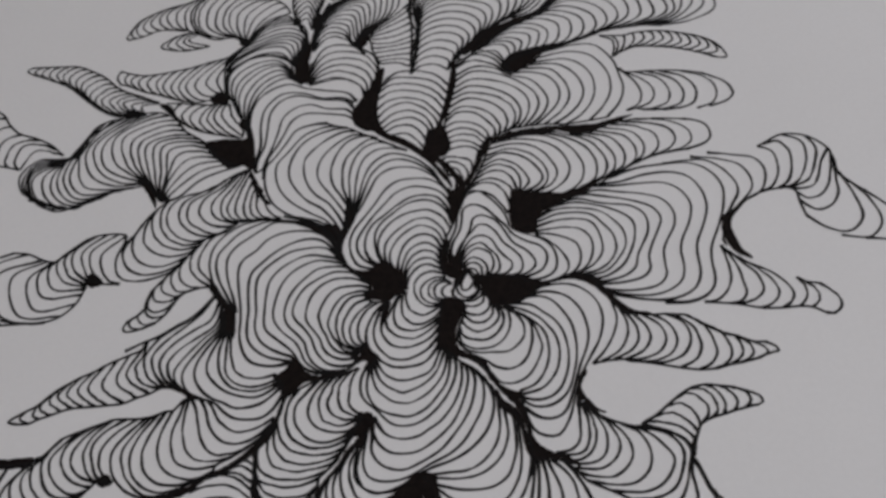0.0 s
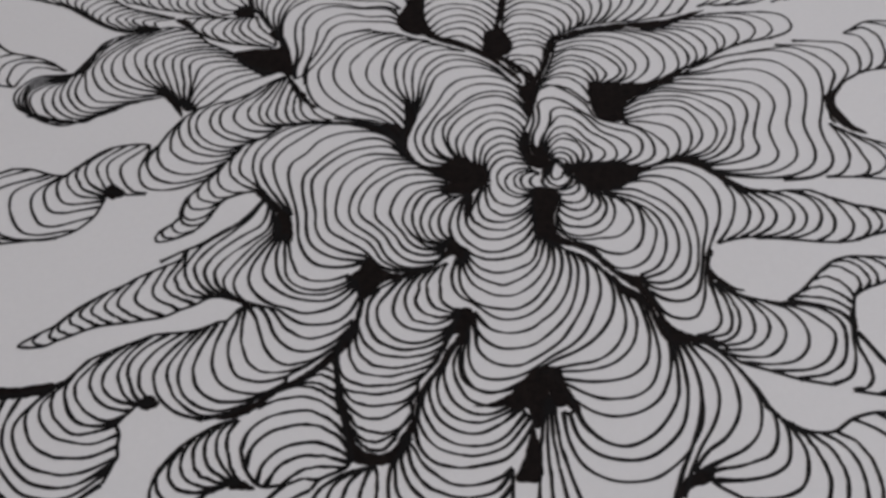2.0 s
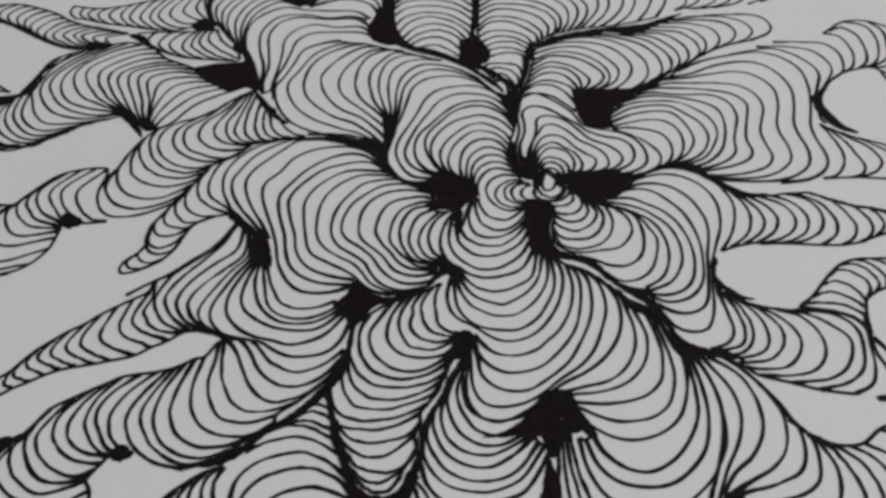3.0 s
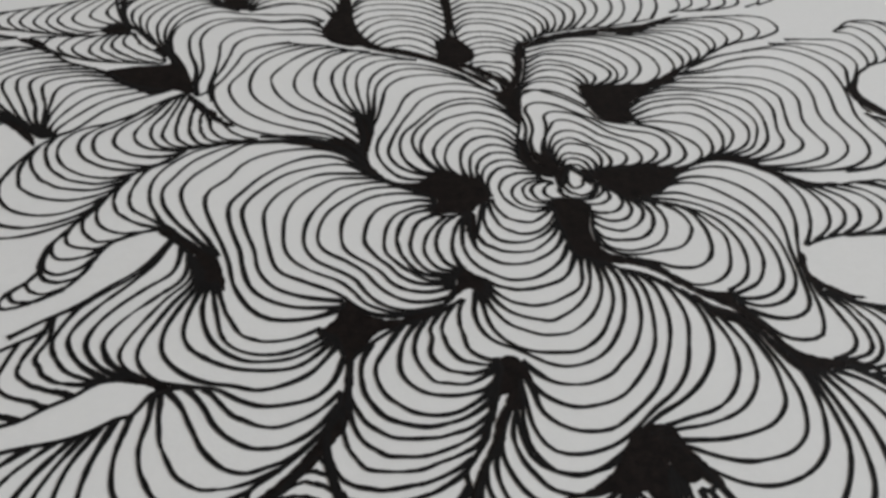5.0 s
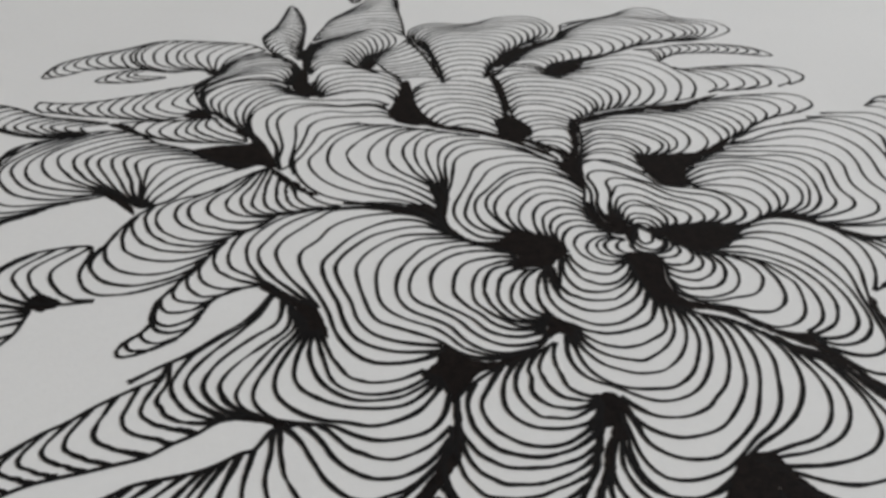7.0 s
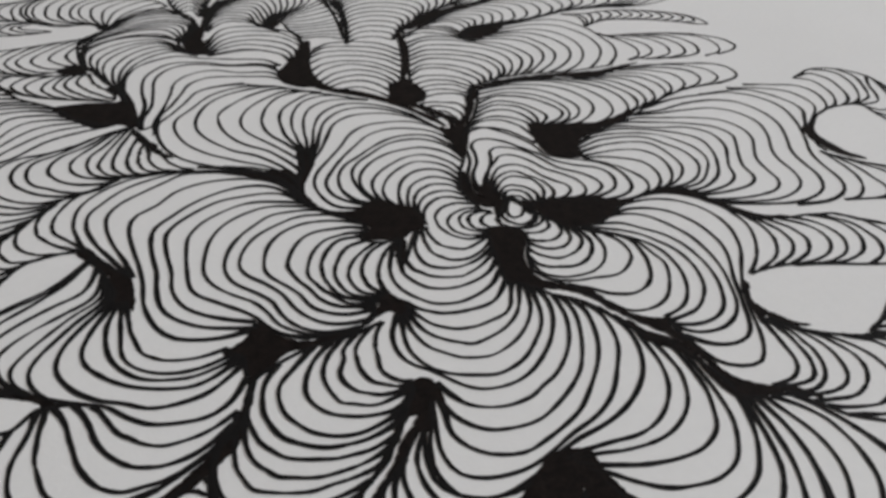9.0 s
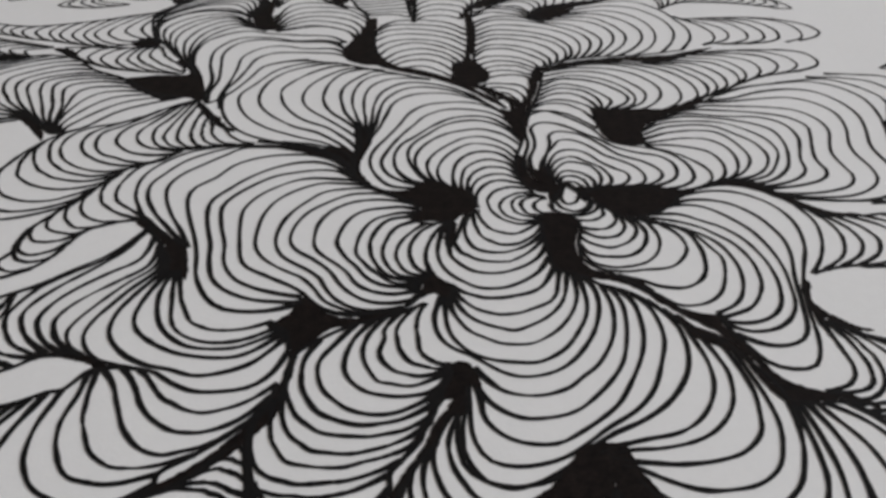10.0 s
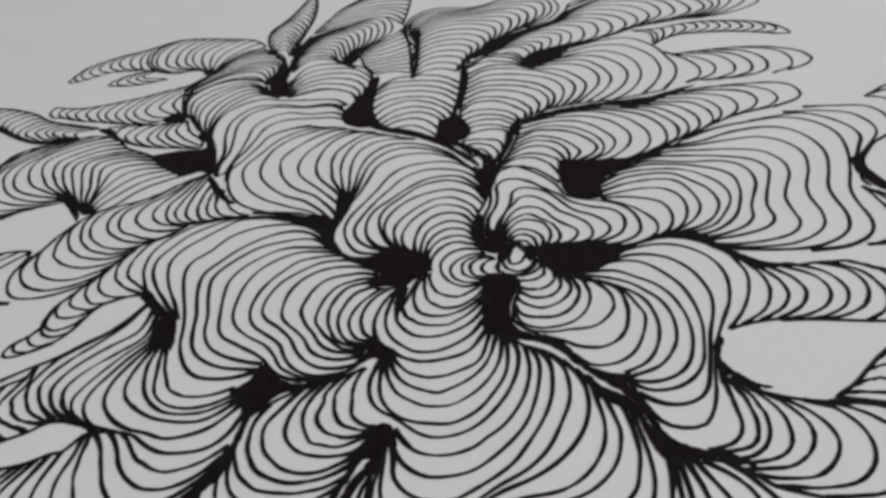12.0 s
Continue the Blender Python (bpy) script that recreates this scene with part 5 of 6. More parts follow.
rib(left_arm, (-54.8, 113.4), (-58.8, 111.4), (-61.6, 109.3), (-62.3, 106.7), (-61.3, 103.5), (-59.2, 101.3), (-56.3, 99.7), (-52.8, 99.4))
rib(left_arm, (-58.2, 111.9), (-62.0, 111.1), (-64.6, 108.4), (-64.9, 104.9), (-63.8, 102.2), (-61.3, 99.7), (-58.3, 98.4), (-55.1, 98.6))
rib(left_arm, (-65.2, 110.2), (-66.5, 107.3), (-66.1, 103.6), (-64.6, 100.6), (-61.9, 98.3), (-58.5, 97.4), (-55.6, 98.1))
rib(left_arm, (-67.5, 108.2), (-68.4, 105.7), (-68.0, 102.5), (-66.7, 99.9), (-64.0, 97.5), (-60.5, 96.3), (-56.7, 96.9))
rib(left_arm, (-68.5, 107.0), (-69.7, 102.8), (-69.5, 99.8), (-68.0, 97.2), (-65.2, 95.3), (-61.9, 94.7), (-58.9, 95.2), (-57.1, 96.1))
rib(left_arm, (-70.5, 104.0), (-71.9, 100.3), (-71.4, 96.5), (-69.8, 94.1), (-67.1, 92.5), (-64.4, 92.2), (-61.5, 93.0), (-58.6, 94.4))
rib(left_arm, (-72.2, 100.7), (-73.8, 97.1), (-73.2, 94.1), (-71.2, 91.7), (-68.2, 90.4), (-65.2, 90.4), (-61.6, 91.6), (-59.2, 93.3))
rib(left_arm, (-73.7, 99.5), (-75.0, 95.2), (-74.7, 92.4), (-73.4, 90.1), (-70.8, 89.0), (-67.4, 88.9), (-63.8, 89.8), (-61.0, 90.9))
rib(left_arm, (-73.8, 101.2), (-78.7, 96.1), (-76.3, 90.0), (-73.1, 88.3))
rib(left_arm, (-75.7, 101.8), (-81.3, 97.1), (-79.2, 91.0), (-77.0, 88.7))
rib(left_arm, (-78.4, 101.9), (-83.2, 97.3), (-81.5, 92.0), (-79.7, 89.5))
rib(left_arm, (-81.0, 101.6), (-85.4, 97.5), (-84.4, 93.0), (-80.7, 89.6))
rib(left_arm, (-83.1, 100.7), (-87.0, 96.1), (-85.3, 91.6), (-81.0, 88.8))
rib(left_arm, (-85.2, 99.0), (-88.6, 94.8), (-86.2, 90.1), (-80.6, 88.2))
rib(left_arm, (-87.2, 97.2), (-90.2, 93.5), (-88.1, 88.3), (-80.8, 87.6))
rib(left_arm, (-88.6, 95.6), (-92.3, 92.3), (-90.0, 86.4), (-81.2, 86.3))
rib(left_arm, (-89.8, 95.4), (-94.4, 91.1), (-90.9, 83.1), (-82.1, 84.0))
rib(left_arm, (-91.1, 95.7), (-98.3, 92.1), (-94.4, 82.1), (-84.9, 81.2))
rib(left_arm, (-92.4, 96.2), (-102.0, 92.8), (-98.6, 82.4), (-91.3, 79.9), (-87.9, 80.1))
rib(left_arm, (-96.1, 98.0), (-102.8, 95.7), (-104.5, 89.9), (-100.1, 82.2), (-93.0, 80.0))
rib(left_arm, (-99.6, 98.6), (-106.2, 95.9), (-107.8, 90.2), (-103.7, 82.5), (-98.0, 80.0))
shoulder_arm = arm("shoulder_arm")
rib(shoulder_arm, (-49.0, 119.5), (-58.0, 116.1), (-63.1, 111.2), (-65.8, 110.2))
rib(shoulder_arm, (-51.3, 120.2), (-58.3, 118.7), (-63.5, 114.2), (-66.7, 110.2))
rib(shoulder_arm, (-54.5, 122.2), (-61.3, 121.7), (-65.7, 116.1), (-67.2, 110.3))
rib(shoulder_arm, (-56.3, 124.3), (-64.2, 123.8), (-66.5, 117.1), (-67.4, 110.5))
rib(shoulder_arm, (-57.9, 126.7), (-67.1, 125.9), (-67.0, 118.0), (-67.7, 110.8))
rib(shoulder_arm, (-60.9, 129.2), (-70.1, 128.0), (-69.4, 119.1), (-68.0, 111.2))
rib(shoulder_arm, (-64.5, 132.0), (-73.6, 128.4), (-72.2, 120.3), (-68.4, 112.2))
rib(shoulder_arm, (-66.3, 135.0), (-76.5, 129.6), (-75.2, 122.3), (-69.9, 114.7))
rib(shoulder_arm, (-68.2, 136.8), (-79.4, 130.9), (-77.2, 122.5), (-70.8, 115.8))
rib(shoulder_arm, (-71.1, 138.3), (-81.7, 131.2), (-80.1, 122.9), (-72.0, 116.6))
rib(shoulder_arm, (-73.9, 138.8), (-83.8, 129.6), (-82.4, 122.2), (-72.7, 116.4))
rib(shoulder_arm, (-76.6, 138.1), (-86.0, 129.8), (-84.8, 122.5), (-79.5, 117.6), (-72.6, 115.5))
rib(shoulder_arm, (-79.9, 137.6), (-87.9, 128.2), (-86.1, 120.9), (-81.4, 117.0), (-73.8, 115.1))
rib(shoulder_arm, (-82.9, 137.3), (-89.4, 130.2), (-89.3, 122.7), (-86.4, 116.5), (-76.4, 114.7))
rib(shoulder_arm, (-85.2, 136.6), (-90.7, 124.0), (-90.9, 118.8), (-87.2, 114.2), (-79.5, 114.1))
rib(shoulder_arm, (-88.2, 134.1), (-93.2, 121.7), (-92.5, 117.0), (-88.4, 112.5), (-81.8, 112.7))
rib(shoulder_arm, (-89.0, 128.7), (-96.0, 120.2), (-94.3, 114.1), (-89.3, 110.8), (-84.2, 111.8))
rib(shoulder_arm, (-89.9, 126.3), (-98.5, 120.5), (-96.9, 114.4), (-91.7, 110.3), (-86.5, 110.9))
rib(shoulder_arm, (-91.0, 125.5), (-100.8, 120.8), (-98.7, 113.8), (-94.2, 110.2), (-88.9, 110.1))
rib(shoulder_arm, (-92.8, 125.2), (-100.1, 125.7), (-103.7, 121.6), (-103.3, 118.1), (-100.0, 113.6))
shoulder_tip = arm("shoulder_tip", 4.5)
rib(shoulder_tip, (-94.3, 126.7), (-101.6, 128.9), (-104.5, 123.1))
rib(shoulder_tip, (-97.5, 129.9), (-104.9, 130.7), (-106.5, 123.8))
rib(shoulder_tip, (-102.6, 133.0), (-108.0, 131.3), (-109.1, 124.6))
rib(shoulder_tip, (-107.7, 135.2), (-111.3, 132.7), (-111.7, 125.2))
rib(shoulder_tip, (-110.8, 138.3), (-114.2, 135.3), (-114.6, 126.1))
rib(shoulder_tip, (-113.2, 141.8), (-118.0, 138.5), (-117.8, 127.3))
rib(shoulder_tip, (-116.6, 144.1), (-121.6, 140.7), (-121.8, 128.6))
thin_arm = arm("thin_arm")
rib(thin_arm, (-109.7, 158.4), (-110.8, 157.4), (-108.8, 155.7))
rib(thin_arm, (-107.1, 158.3), (-108.4, 156.5), (-105.5, 154.3))
rib(thin_arm, (-103.8, 158.1), (-105.0, 155.2), (-101.2, 152.1))
rib(thin_arm, (-100.4, 157.9), (-102.3, 154.9), (-98.0, 150.4))
rib(thin_arm, (-96.6, 157.4), (-99.5, 153.9), (-94.9, 147.6))
rib(thin_arm, (-92.4, 155.2), (-95.6, 151.4), (-91.5, 144.4))
rib(thin_arm, (-88.3, 152.4), (-92.6, 147.9), (-88.1, 141.4))
rib(thin_arm, (-85.6, 149.6), (-89.6, 144.6), (-84.3, 139.0))
rib(thin_arm, (-83.6, 147.9), (-87.6, 144.3), (-81.4, 138.1))
rib(thin_arm, (-81.2, 146.4), (-85.3, 144.1), (-83.3, 140.9), (-78.7, 138.4))
rib(thin_arm, (-78.1, 145.0), (-83.1, 143.6), (-79.9, 138.9))
rib(thin_arm, (-75.1, 143.4), (-80.8, 142.3), (-77.6, 138.6))
rib(thin_arm, (-72.3, 141.9), (-76.9, 141.1), (-75.6, 138.4))
wrist_arm = arm("wrist_arm")
rib(wrist_arm, (-70.3, 141.5), (-70.1, 139.9), (-68.1, 137.9))
rib(wrist_arm, (-67.2, 141.3), (-68.3, 138.3), (-66.4, 135.4))
rib(wrist_arm, (-63.8, 140.7), (-66.0, 136.9), (-63.9, 133.4))
rib(wrist_arm, (-61.0, 140.2), (-63.8, 136.3), (-61.0, 131.6))
rib(wrist_arm, (-58.7, 139.9), (-61.0, 135.0), (-57.7, 130.3))
rib(wrist_arm, (-57.2, 140.1), (-58.8, 135.1), (-54.2, 129.3))
rib(wrist_arm, (-56.0, 140.2), (-57.2, 135.3), (-51.5, 128.5))
rib(wrist_arm, (-55.0, 140.1), (-55.5, 135.7), (-49.5, 128.2))
rib(wrist_arm, (-53.8, 139.7), (-52.7, 135.4), (-49.4, 130.8))
lower_left_finger = arm("lower_left_finger", 0)
rib(lower_left_finger, (-89.6, 58.4), (-90.3, 57.8), (-88.9, 57.2))
rib(lower_left_finger, (-87.3, 59.7), (-88.1, 58.3), (-85.9, 57.2))
rib(lower_left_finger, (-85.1, 60.8), (-85.5, 59.0), (-84.3, 57.9))
rib(lower_left_finger, (-83.5, 62.3), (-84.4, 60.3), (-82.0, 58.6))
rib(lower_left_finger, (-81.5, 64.0), (-82.8, 61.7), (-80.0, 59.3))
rib(lower_left_finger, (-79.2, 65.4), (-81.2, 62.7), (-77.8, 59.8))
rib(lower_left_finger, (-77.2, 66.5), (-79.4, 63.1), (-75.8, 59.9))
rib(lower_left_finger, (-74.9, 67.4), (-77.3, 63.6), (-73.1, 59.9))
rib(lower_left_finger, (-72.7, 68.7), (-75.2, 64.0), (-70.7, 60.0))
rib(lower_left_finger, (-70.3, 69.8), (-72.3, 64.3), (-67.2, 60.2))
rib(lower_left_finger, (-67.8, 70.8), (-69.5, 65.3), (-64.6, 61.2))
rib(lower_left_finger, (-65.3, 71.9), (-67.6, 66.3), (-62.2, 61.9))
rib(lower_left_finger, (-64.5, 73.6), (-64.7, 70.6), (-65.9, 68.3), (-65.6, 66.4), (-64.5, 64.7), (-62.5, 63.5), (-59.9, 63.0))
rib(lower_left_finger, (-61.7, 74.7), (-63.6, 71.9), (-64.4, 70.0), (-64.0, 67.5), (-62.9, 65.4), (-60.8, 63.8), (-58.2, 63.0))
rib(lower_left_finger, (-51.0, 83.7), (-53.4, 79.8), (-56.4, 76.9), (-59.6, 74.3), (-61.7, 72.1), (-62.7, 70.2), (-62.3, 67.7), (-61.3, 65.6), (-59.3, 63.4))
rib(lower_left_finger, (-50.0, 82.0), (-51.4, 77.8), (-54.5, 75.8), (-57.9, 73.4), (-60.0, 71.2), (-61.0, 68.9), (-60.6, 66.8), (-59.4, 64.7), (-57.5, 62.9))
rib(lower_left_finger, (-49.3, 80.5), (-50.3, 76.5), (-53.4, 74.1), (-56.4, 72.0), (-58.5, 69.9), (-59.3, 68.0), (-58.8, 66.0), (-57.0, 63.1))
rib(lower_left_finger, (-48.9, 79.4), (-49.6, 76.1), (-52.5, 73.4), (-54.9, 70.7), (-56.9, 68.1), (-57.7, 66.3), (-57.2, 64.3), (-55.6, 62.4))
rib(lower_left_finger, (-48.5, 78.4), (-49.0, 75.7), (-51.9, 72.4), (-53.9, 69.7), (-55.3, 67.5), (-55.9, 65.5), (-55.4, 63.5), (-53.8, 61.4), (-51.0, 60.1), (-48.3, 59.0), (-46.4, 57.2), (-43.8, 55.5), (-41.1, 55.0), (-38.5, 55.4), (-36.5, 56.9), (-34.8, 59.7))
rib(lower_left_finger, (-48.1, 77.2), (-48.5, 75.3), (-51.0, 71.8), (-52.8, 68.8), (-53.4, 66.0), (-52.9, 64.0), (-51.2, 61.6), (-49.1, 60.1), (-46.9, 59.1), (-44.3, 57.7), (-41.5, 57.7), (-38.7, 58.5), (-36.5, 60.2), (-34.9, 61.8))
rib(lower_left_finger, (-48.1, 74.9), (-50.3, 70.3), (-51.0, 67.4), (-50.5, 65.4), (-49.3, 63.6), (-47.1, 61.8), (-44.8, 60.6), (-41.9, 59.8), (-39.1, 60.0), (-36.4, 61.6), (-35.0, 62.7))
rib(lower_left_finger, (-47.6, 74.8), (-48.7, 70.5), (-48.5, 67.0), (-47.5, 64.4), (-45.4, 62.3), (-42.8, 61.3), (-39.9, 61.1), (-37.2, 62.0), (-35.3, 63.0))
rib(lower_left_finger, (-47.2, 74.7), (-47.2, 70.3), (-47.0, 66.2), (-46.2, 64.4), (-44.5, 62.9), (-41.8, 62.0), (-39.3, 62.1), (-35.9, 63.4))
rib(lower_left_finger, (-46.6, 74.9), (-46.4, 71.1), (-45.7, 67.7), (-44.7, 65.5), (-42.5, 64.2), (-39.6, 63.7), (-36.4, 64.4))
lower_left_arm = arm("lower_left_arm", 0)
rib(lower_left_arm, (-49.5, 59.5), (-48.2, 57.1), (-46.5, 54.6), (-43.6, 52.9), (-40.9, 52.9), (-38.5, 53.7), (-36.1, 55.3))
rib(lower_left_arm, (-51.4, 60.1), (-49.9, 57.6), (-49.2, 55.0), (-47.7, 52.5), (-45.7, 50.8), (-43.9, 50.4), (-41.7, 50.6), (-39.6, 51.4), (-36.7, 53.7))
rib(lower_left_arm, (-53.1, 60.2), (-51.8, 57.3), (-50.9, 53.6), (-50.1, 51.4), (-48.5, 49.3), (-46.7, 48.4), (-44.8, 48.4), (-42.2, 49.0), (-39.2, 50.7))
rib(lower_left_arm, (-53.8, 60.1), (-54.2, 56.3), (-53.9, 52.5), (-53.0, 49.8), (-51.4, 48.1), (-49.2, 47.3), (-46.9, 47.3), (-43.6, 47.9))
rib(lower_left_arm, (-54.5, 60.2), (-55.3, 56.6), (-56.3, 53.3), (-55.9, 50.1), (-55.0, 47.8), (-52.8, 46.4), (-50.0, 45.9), (-46.8, 46.3))
rib(lower_left_arm, (-56.7, 58.0), (-58.5, 53.0), (-58.5, 49.2), (-57.2, 46.5), (-54.2, 44.5), (-50.5, 44.0), (-47.2, 45.1))
rib(lower_left_arm, (-58.1, 57.9), (-60.8, 52.7), (-61.5, 49.0), (-60.4, 45.8), (-57.8, 43.7), (-54.1, 43.0), (-50.5, 43.6))
rib(lower_left_arm, (-59.5, 57.4), (-62.8, 52.9), (-63.9, 49.2), (-63.2, 46.1), (-61.0, 43.4), (-57.6, 41.8), (-53.5, 42.1))
rib(lower_left_arm, (-60.8, 57.0), (-64.2, 53.0), (-65.7, 50.0), (-64.8, 46.3), (-62.3, 43.0), (-59.3, 41.2), (-55.7, 41.1))
rib(lower_left_arm, (-61.9, 56.8), (-65.7, 53.2), (-67.6, 50.2), (-67.3, 47.0), (-65.7, 44.3), (-63.1, 42.1), (-59.5, 40.7))
rib(lower_left_arm, (-63.6, 56.7), (-67.7, 53.9), (-69.9, 50.9), (-70.0, 48.8), (-69.3, 46.7), (-67.0, 44.2))
rib(lower_left_arm, (-66.0, 56.8), (-70.1, 54.2), (-71.8, 51.6), (-71.3, 48.5), (-69.9, 45.8), (-68.0, 44.3))
rib(lower_left_arm, (-68.7, 56.8), (-72.0, 53.8), (-73.3, 50.7), (-72.5, 47.5), (-70.4, 45.1), (-68.4, 44.1))
rib(lower_left_arm, (-70.5, 56.2), (-73.8, 53.5), (-75.6, 50.5), (-75.5, 48.4), (-73.8, 46.2), (-69.8, 44.4))
rib(lower_left_arm, (-72.5, 55.6), (-76.5, 52.7), (-77.6, 50.1), (-76.9, 47.5), (-74.5, 44.9), (-70.6, 43.6))
rib(lower_left_arm, (-75.2, 54.7), (-78.2, 51.8), (-79.8, 49.3), (-79.2, 46.7), (-77.0, 44.0), (-74.0, 42.4), (-71.4, 42.9))
rib(lower_left_arm, (-78.4, 53.4), (-80.8, 50.5), (-81.3, 47.9), (-80.2, 44.8), (-78.1, 42.6), (-75.2, 41.7), (-72.1, 42.1))
rib(lower_left_arm, (-80.2, 51.4), (-82.7, 48.6), (-83.0, 46.1), (-81.3, 43.0), (-78.6, 40.9), (-75.0, 40.9), (-72.5, 41.6))
rib(lower_left_arm, (-80.6, 50.5), (-84.7, 46.0), (-82.3, 41.3), (-75.8, 39.0), (-71.9, 40.0))
rib(lower_left_arm, (-82.5, 49.9), (-86.5, 45.1), (-83.6, 38.9), (-76.3, 36.9), (-71.9, 38.1))
rib(lower_left_arm, (-83.8, 49.1), (-88.0, 43.2), (-85.1, 37.1), (-77.6, 34.5), (-71.7, 36.3))
rib(lower_left_arm, (-87.8, 48.8), (-89.6, 43.2), (-87.7, 38.0), (-83.2, 33.7), (-77.5, 32.8), (-72.2, 35.4))
rib(lower_left_arm, (-90.4, 48.8), (-91.2, 42.5), (-88.7, 36.8), (-84.1, 32.2), (-78.0, 31.2), (-72.5, 34.5))
rib(lower_left_arm, (-93.4, 48.9), (-93.1, 41.8), (-89.3, 34.4), (-84.1, 30.0), (-78.5, 29.7), (-73.4, 32.5))
bottom_dome = arm("bottom_dome", 0)
rib(bottom_dome, (-41.4, 47.5), (-40.2, 48.2), (-39.2, 47.4))
rib(bottom_dome, (-42.8, 46.5), (-40.9, 46.9), (-39.1, 45.8))
rib(bottom_dome, (-44.1, 45.5), (-41.6, 45.9), (-39.1, 44.4))
rib(bottom_dome, (-45.9, 44.6), (-42.7, 44.7), (-39.2, 42.7))
rib(bottom_dome, (-48.6, 43.9), (-45.4, 44.4), (-42.1, 43.5), (-39.3, 41.2))
rib(bottom_dome, (-51.2, 41.6), (-49.0, 42.3), (-45.3, 42.6), (-42.0, 41.6), (-38.7, 38.9))
rib(bottom_dome, (-53.6, 35.0), (-52.6, 37.7), (-50.1, 39.6), (-46.1, 40.2), (-43.3, 39.9), (-40.0, 37.8), (-38.0, 35.1))
rib(bottom_dome, (-52.9, 32.2), (-51.9, 35.3), (-49.4, 37.3), (-45.9, 37.9), (-42.7, 37.6), (-40.0, 35.9), (-37.7, 33.2))
rib(bottom_dome, (-51.3, 29.7), (-50.3, 32.4), (-47.8, 34.4), (-44.8, 35.0), (-41.7, 34.5), (-38.9, 32.8), (-37.4, 31.3))
rib(bottom_dome, (-50.0, 29.0), (-48.1, 31.7), (-45.5, 32.8), (-42.4, 32.7), (-37.7, 31.1))
rib(bottom_dome, (-47.8, 28.8), (-45.4, 30.5), (-42.8, 31.0), (-38.4, 30.3))
rib(bottom_dome, (-49.9, 26.7), (-47.5, 28.5), (-45.1, 29.4), (-42.3, 29.0))
rib(bottom_dome, (-49.1, 25.0), (-46.3, 26.7), (-43.5, 27.7))
bottom_side = arm("bottom_side")
rib(bottom_side, (-53.6, 29.9), (-55.3, 33.7), (-55.7, 37.3), (-54.2, 40.0))
rib(bottom_side, (-54.1, 30.0), (-56.7, 33.9), (-57.2, 37.2), (-55.9, 39.8))
rib(bottom_side, (-54.6, 30.1), (-58.0, 33.7), (-58.5, 36.8), (-57.2, 39.5))
rib(bottom_side, (-55.4, 29.9), (-59.6, 32.6), (-60.4, 35.7), (-59.2, 38.6))
rib(bottom_side, (-56.8, 29.5), (-61.1, 31.7), (-62.1, 34.2), (-61.2, 37.6))
rib(bottom_side, (-58.2, 29.1), (-62.7, 30.7), (-63.8, 33.1), (-63.1, 36.1))
rib(bottom_side, (-59.4, 28.1), (-64.1, 29.2), (-65.5, 32.1), (-64.6, 34.5))
rib(bottom_side, (-60.5, 25.7), (-64.9, 26.9), (-66.4, 30.1), (-65.8, 32.8))
bottom_finger = arm("bottom_finger")
rib(bottom_finger, (-34.1, 30.0), (-34.0, 27.5), (-35.6, 20.1))
rib(bottom_finger, (-34.9, 29.9), (-36.3, 27.2), (-38.1, 20.5))
rib(bottom_finger, (-36.2, 29.8), (-38.6, 27.4), (-40.4, 20.8))
rib(bottom_finger, (-37.8, 29.6), (-40.7, 27.4), (-42.7, 21.1))
rib(bottom_finger, (-39.4, 29.2), (-42.6, 27.2), (-45.0, 21.4))
bottom_middle = arm("bottom_middle")
rib(bottom_middle, (-28.6, 33.7), (-27.5, 30.0), (-24.3, 26.5), (-21.2, 25.4), (-17.1, 25.8), (-14.6, 27.0))
rib(bottom_middle, (-29.0, 34.2), (-28.5, 28.9), (-25.2, 25.2), (-21.4, 24.0), (-17.3, 24.4), (-14.8, 25.6))
rib(bottom_middle, (-29.4, 34.4), (-30.0, 29.9), (-28.7, 26.2), (-25.4, 23.4), (-20.0, 22.3), (-15.3, 23.0))
rib(bottom_middle, (-29.8, 34.1), (-31.1, 29.2), (-30.5, 24.8), (-27.2, 21.6), (-20.4, 20.1), (-15.5, 21.0))
rib(bottom_middle, (-30.3, 33.2), (-32.2, 28.5), (-32.5, 24.3), (-30.5, 20.1), (-24.5, 18.0), (-16.8, 18.1))
folded_arm = arm("folded_arm", 0)
rib(folded_arm, (-19.5, 64.6), (-20.8, 62.1), (-21.2, 59.2), (-21.2, 57.3), (-20.4, 55.7), (-18.6, 54.8))
rib(folded_arm, (-20.8, 64.1), (-22.9, 61.6), (-23.4, 59.7), (-23.3, 57.5), (-22.5, 55.9), (-20.6, 54.8), (-18.8, 54.5))
rib(folded_arm, (-22.5, 63.6), (-24.6, 61.0), (-24.7, 59.9), (-25.5, 57.9), (-25.3, 56.3), (-24.1, 54.8), (-22.0, 53.8), (-19.0, 54.2))
rib(folded_arm, (-24.1, 63.2), (-26.5, 60.3), (-27.3, 57.9), (-27.1, 55.8), (-26.0, 53.9), (-23.3, 52.7), (-20.7, 53.2), (-18.7, 54.0))
rib(folded_arm, (-25.7, 62.7), (-28.0, 60.1), (-29.2, 57.4), (-29.2, 55.0), (-28.0, 53.1), (-25.7, 51.8), (-23.0, 51.4), (-20.6, 51.9), (-19.1, 53.2))
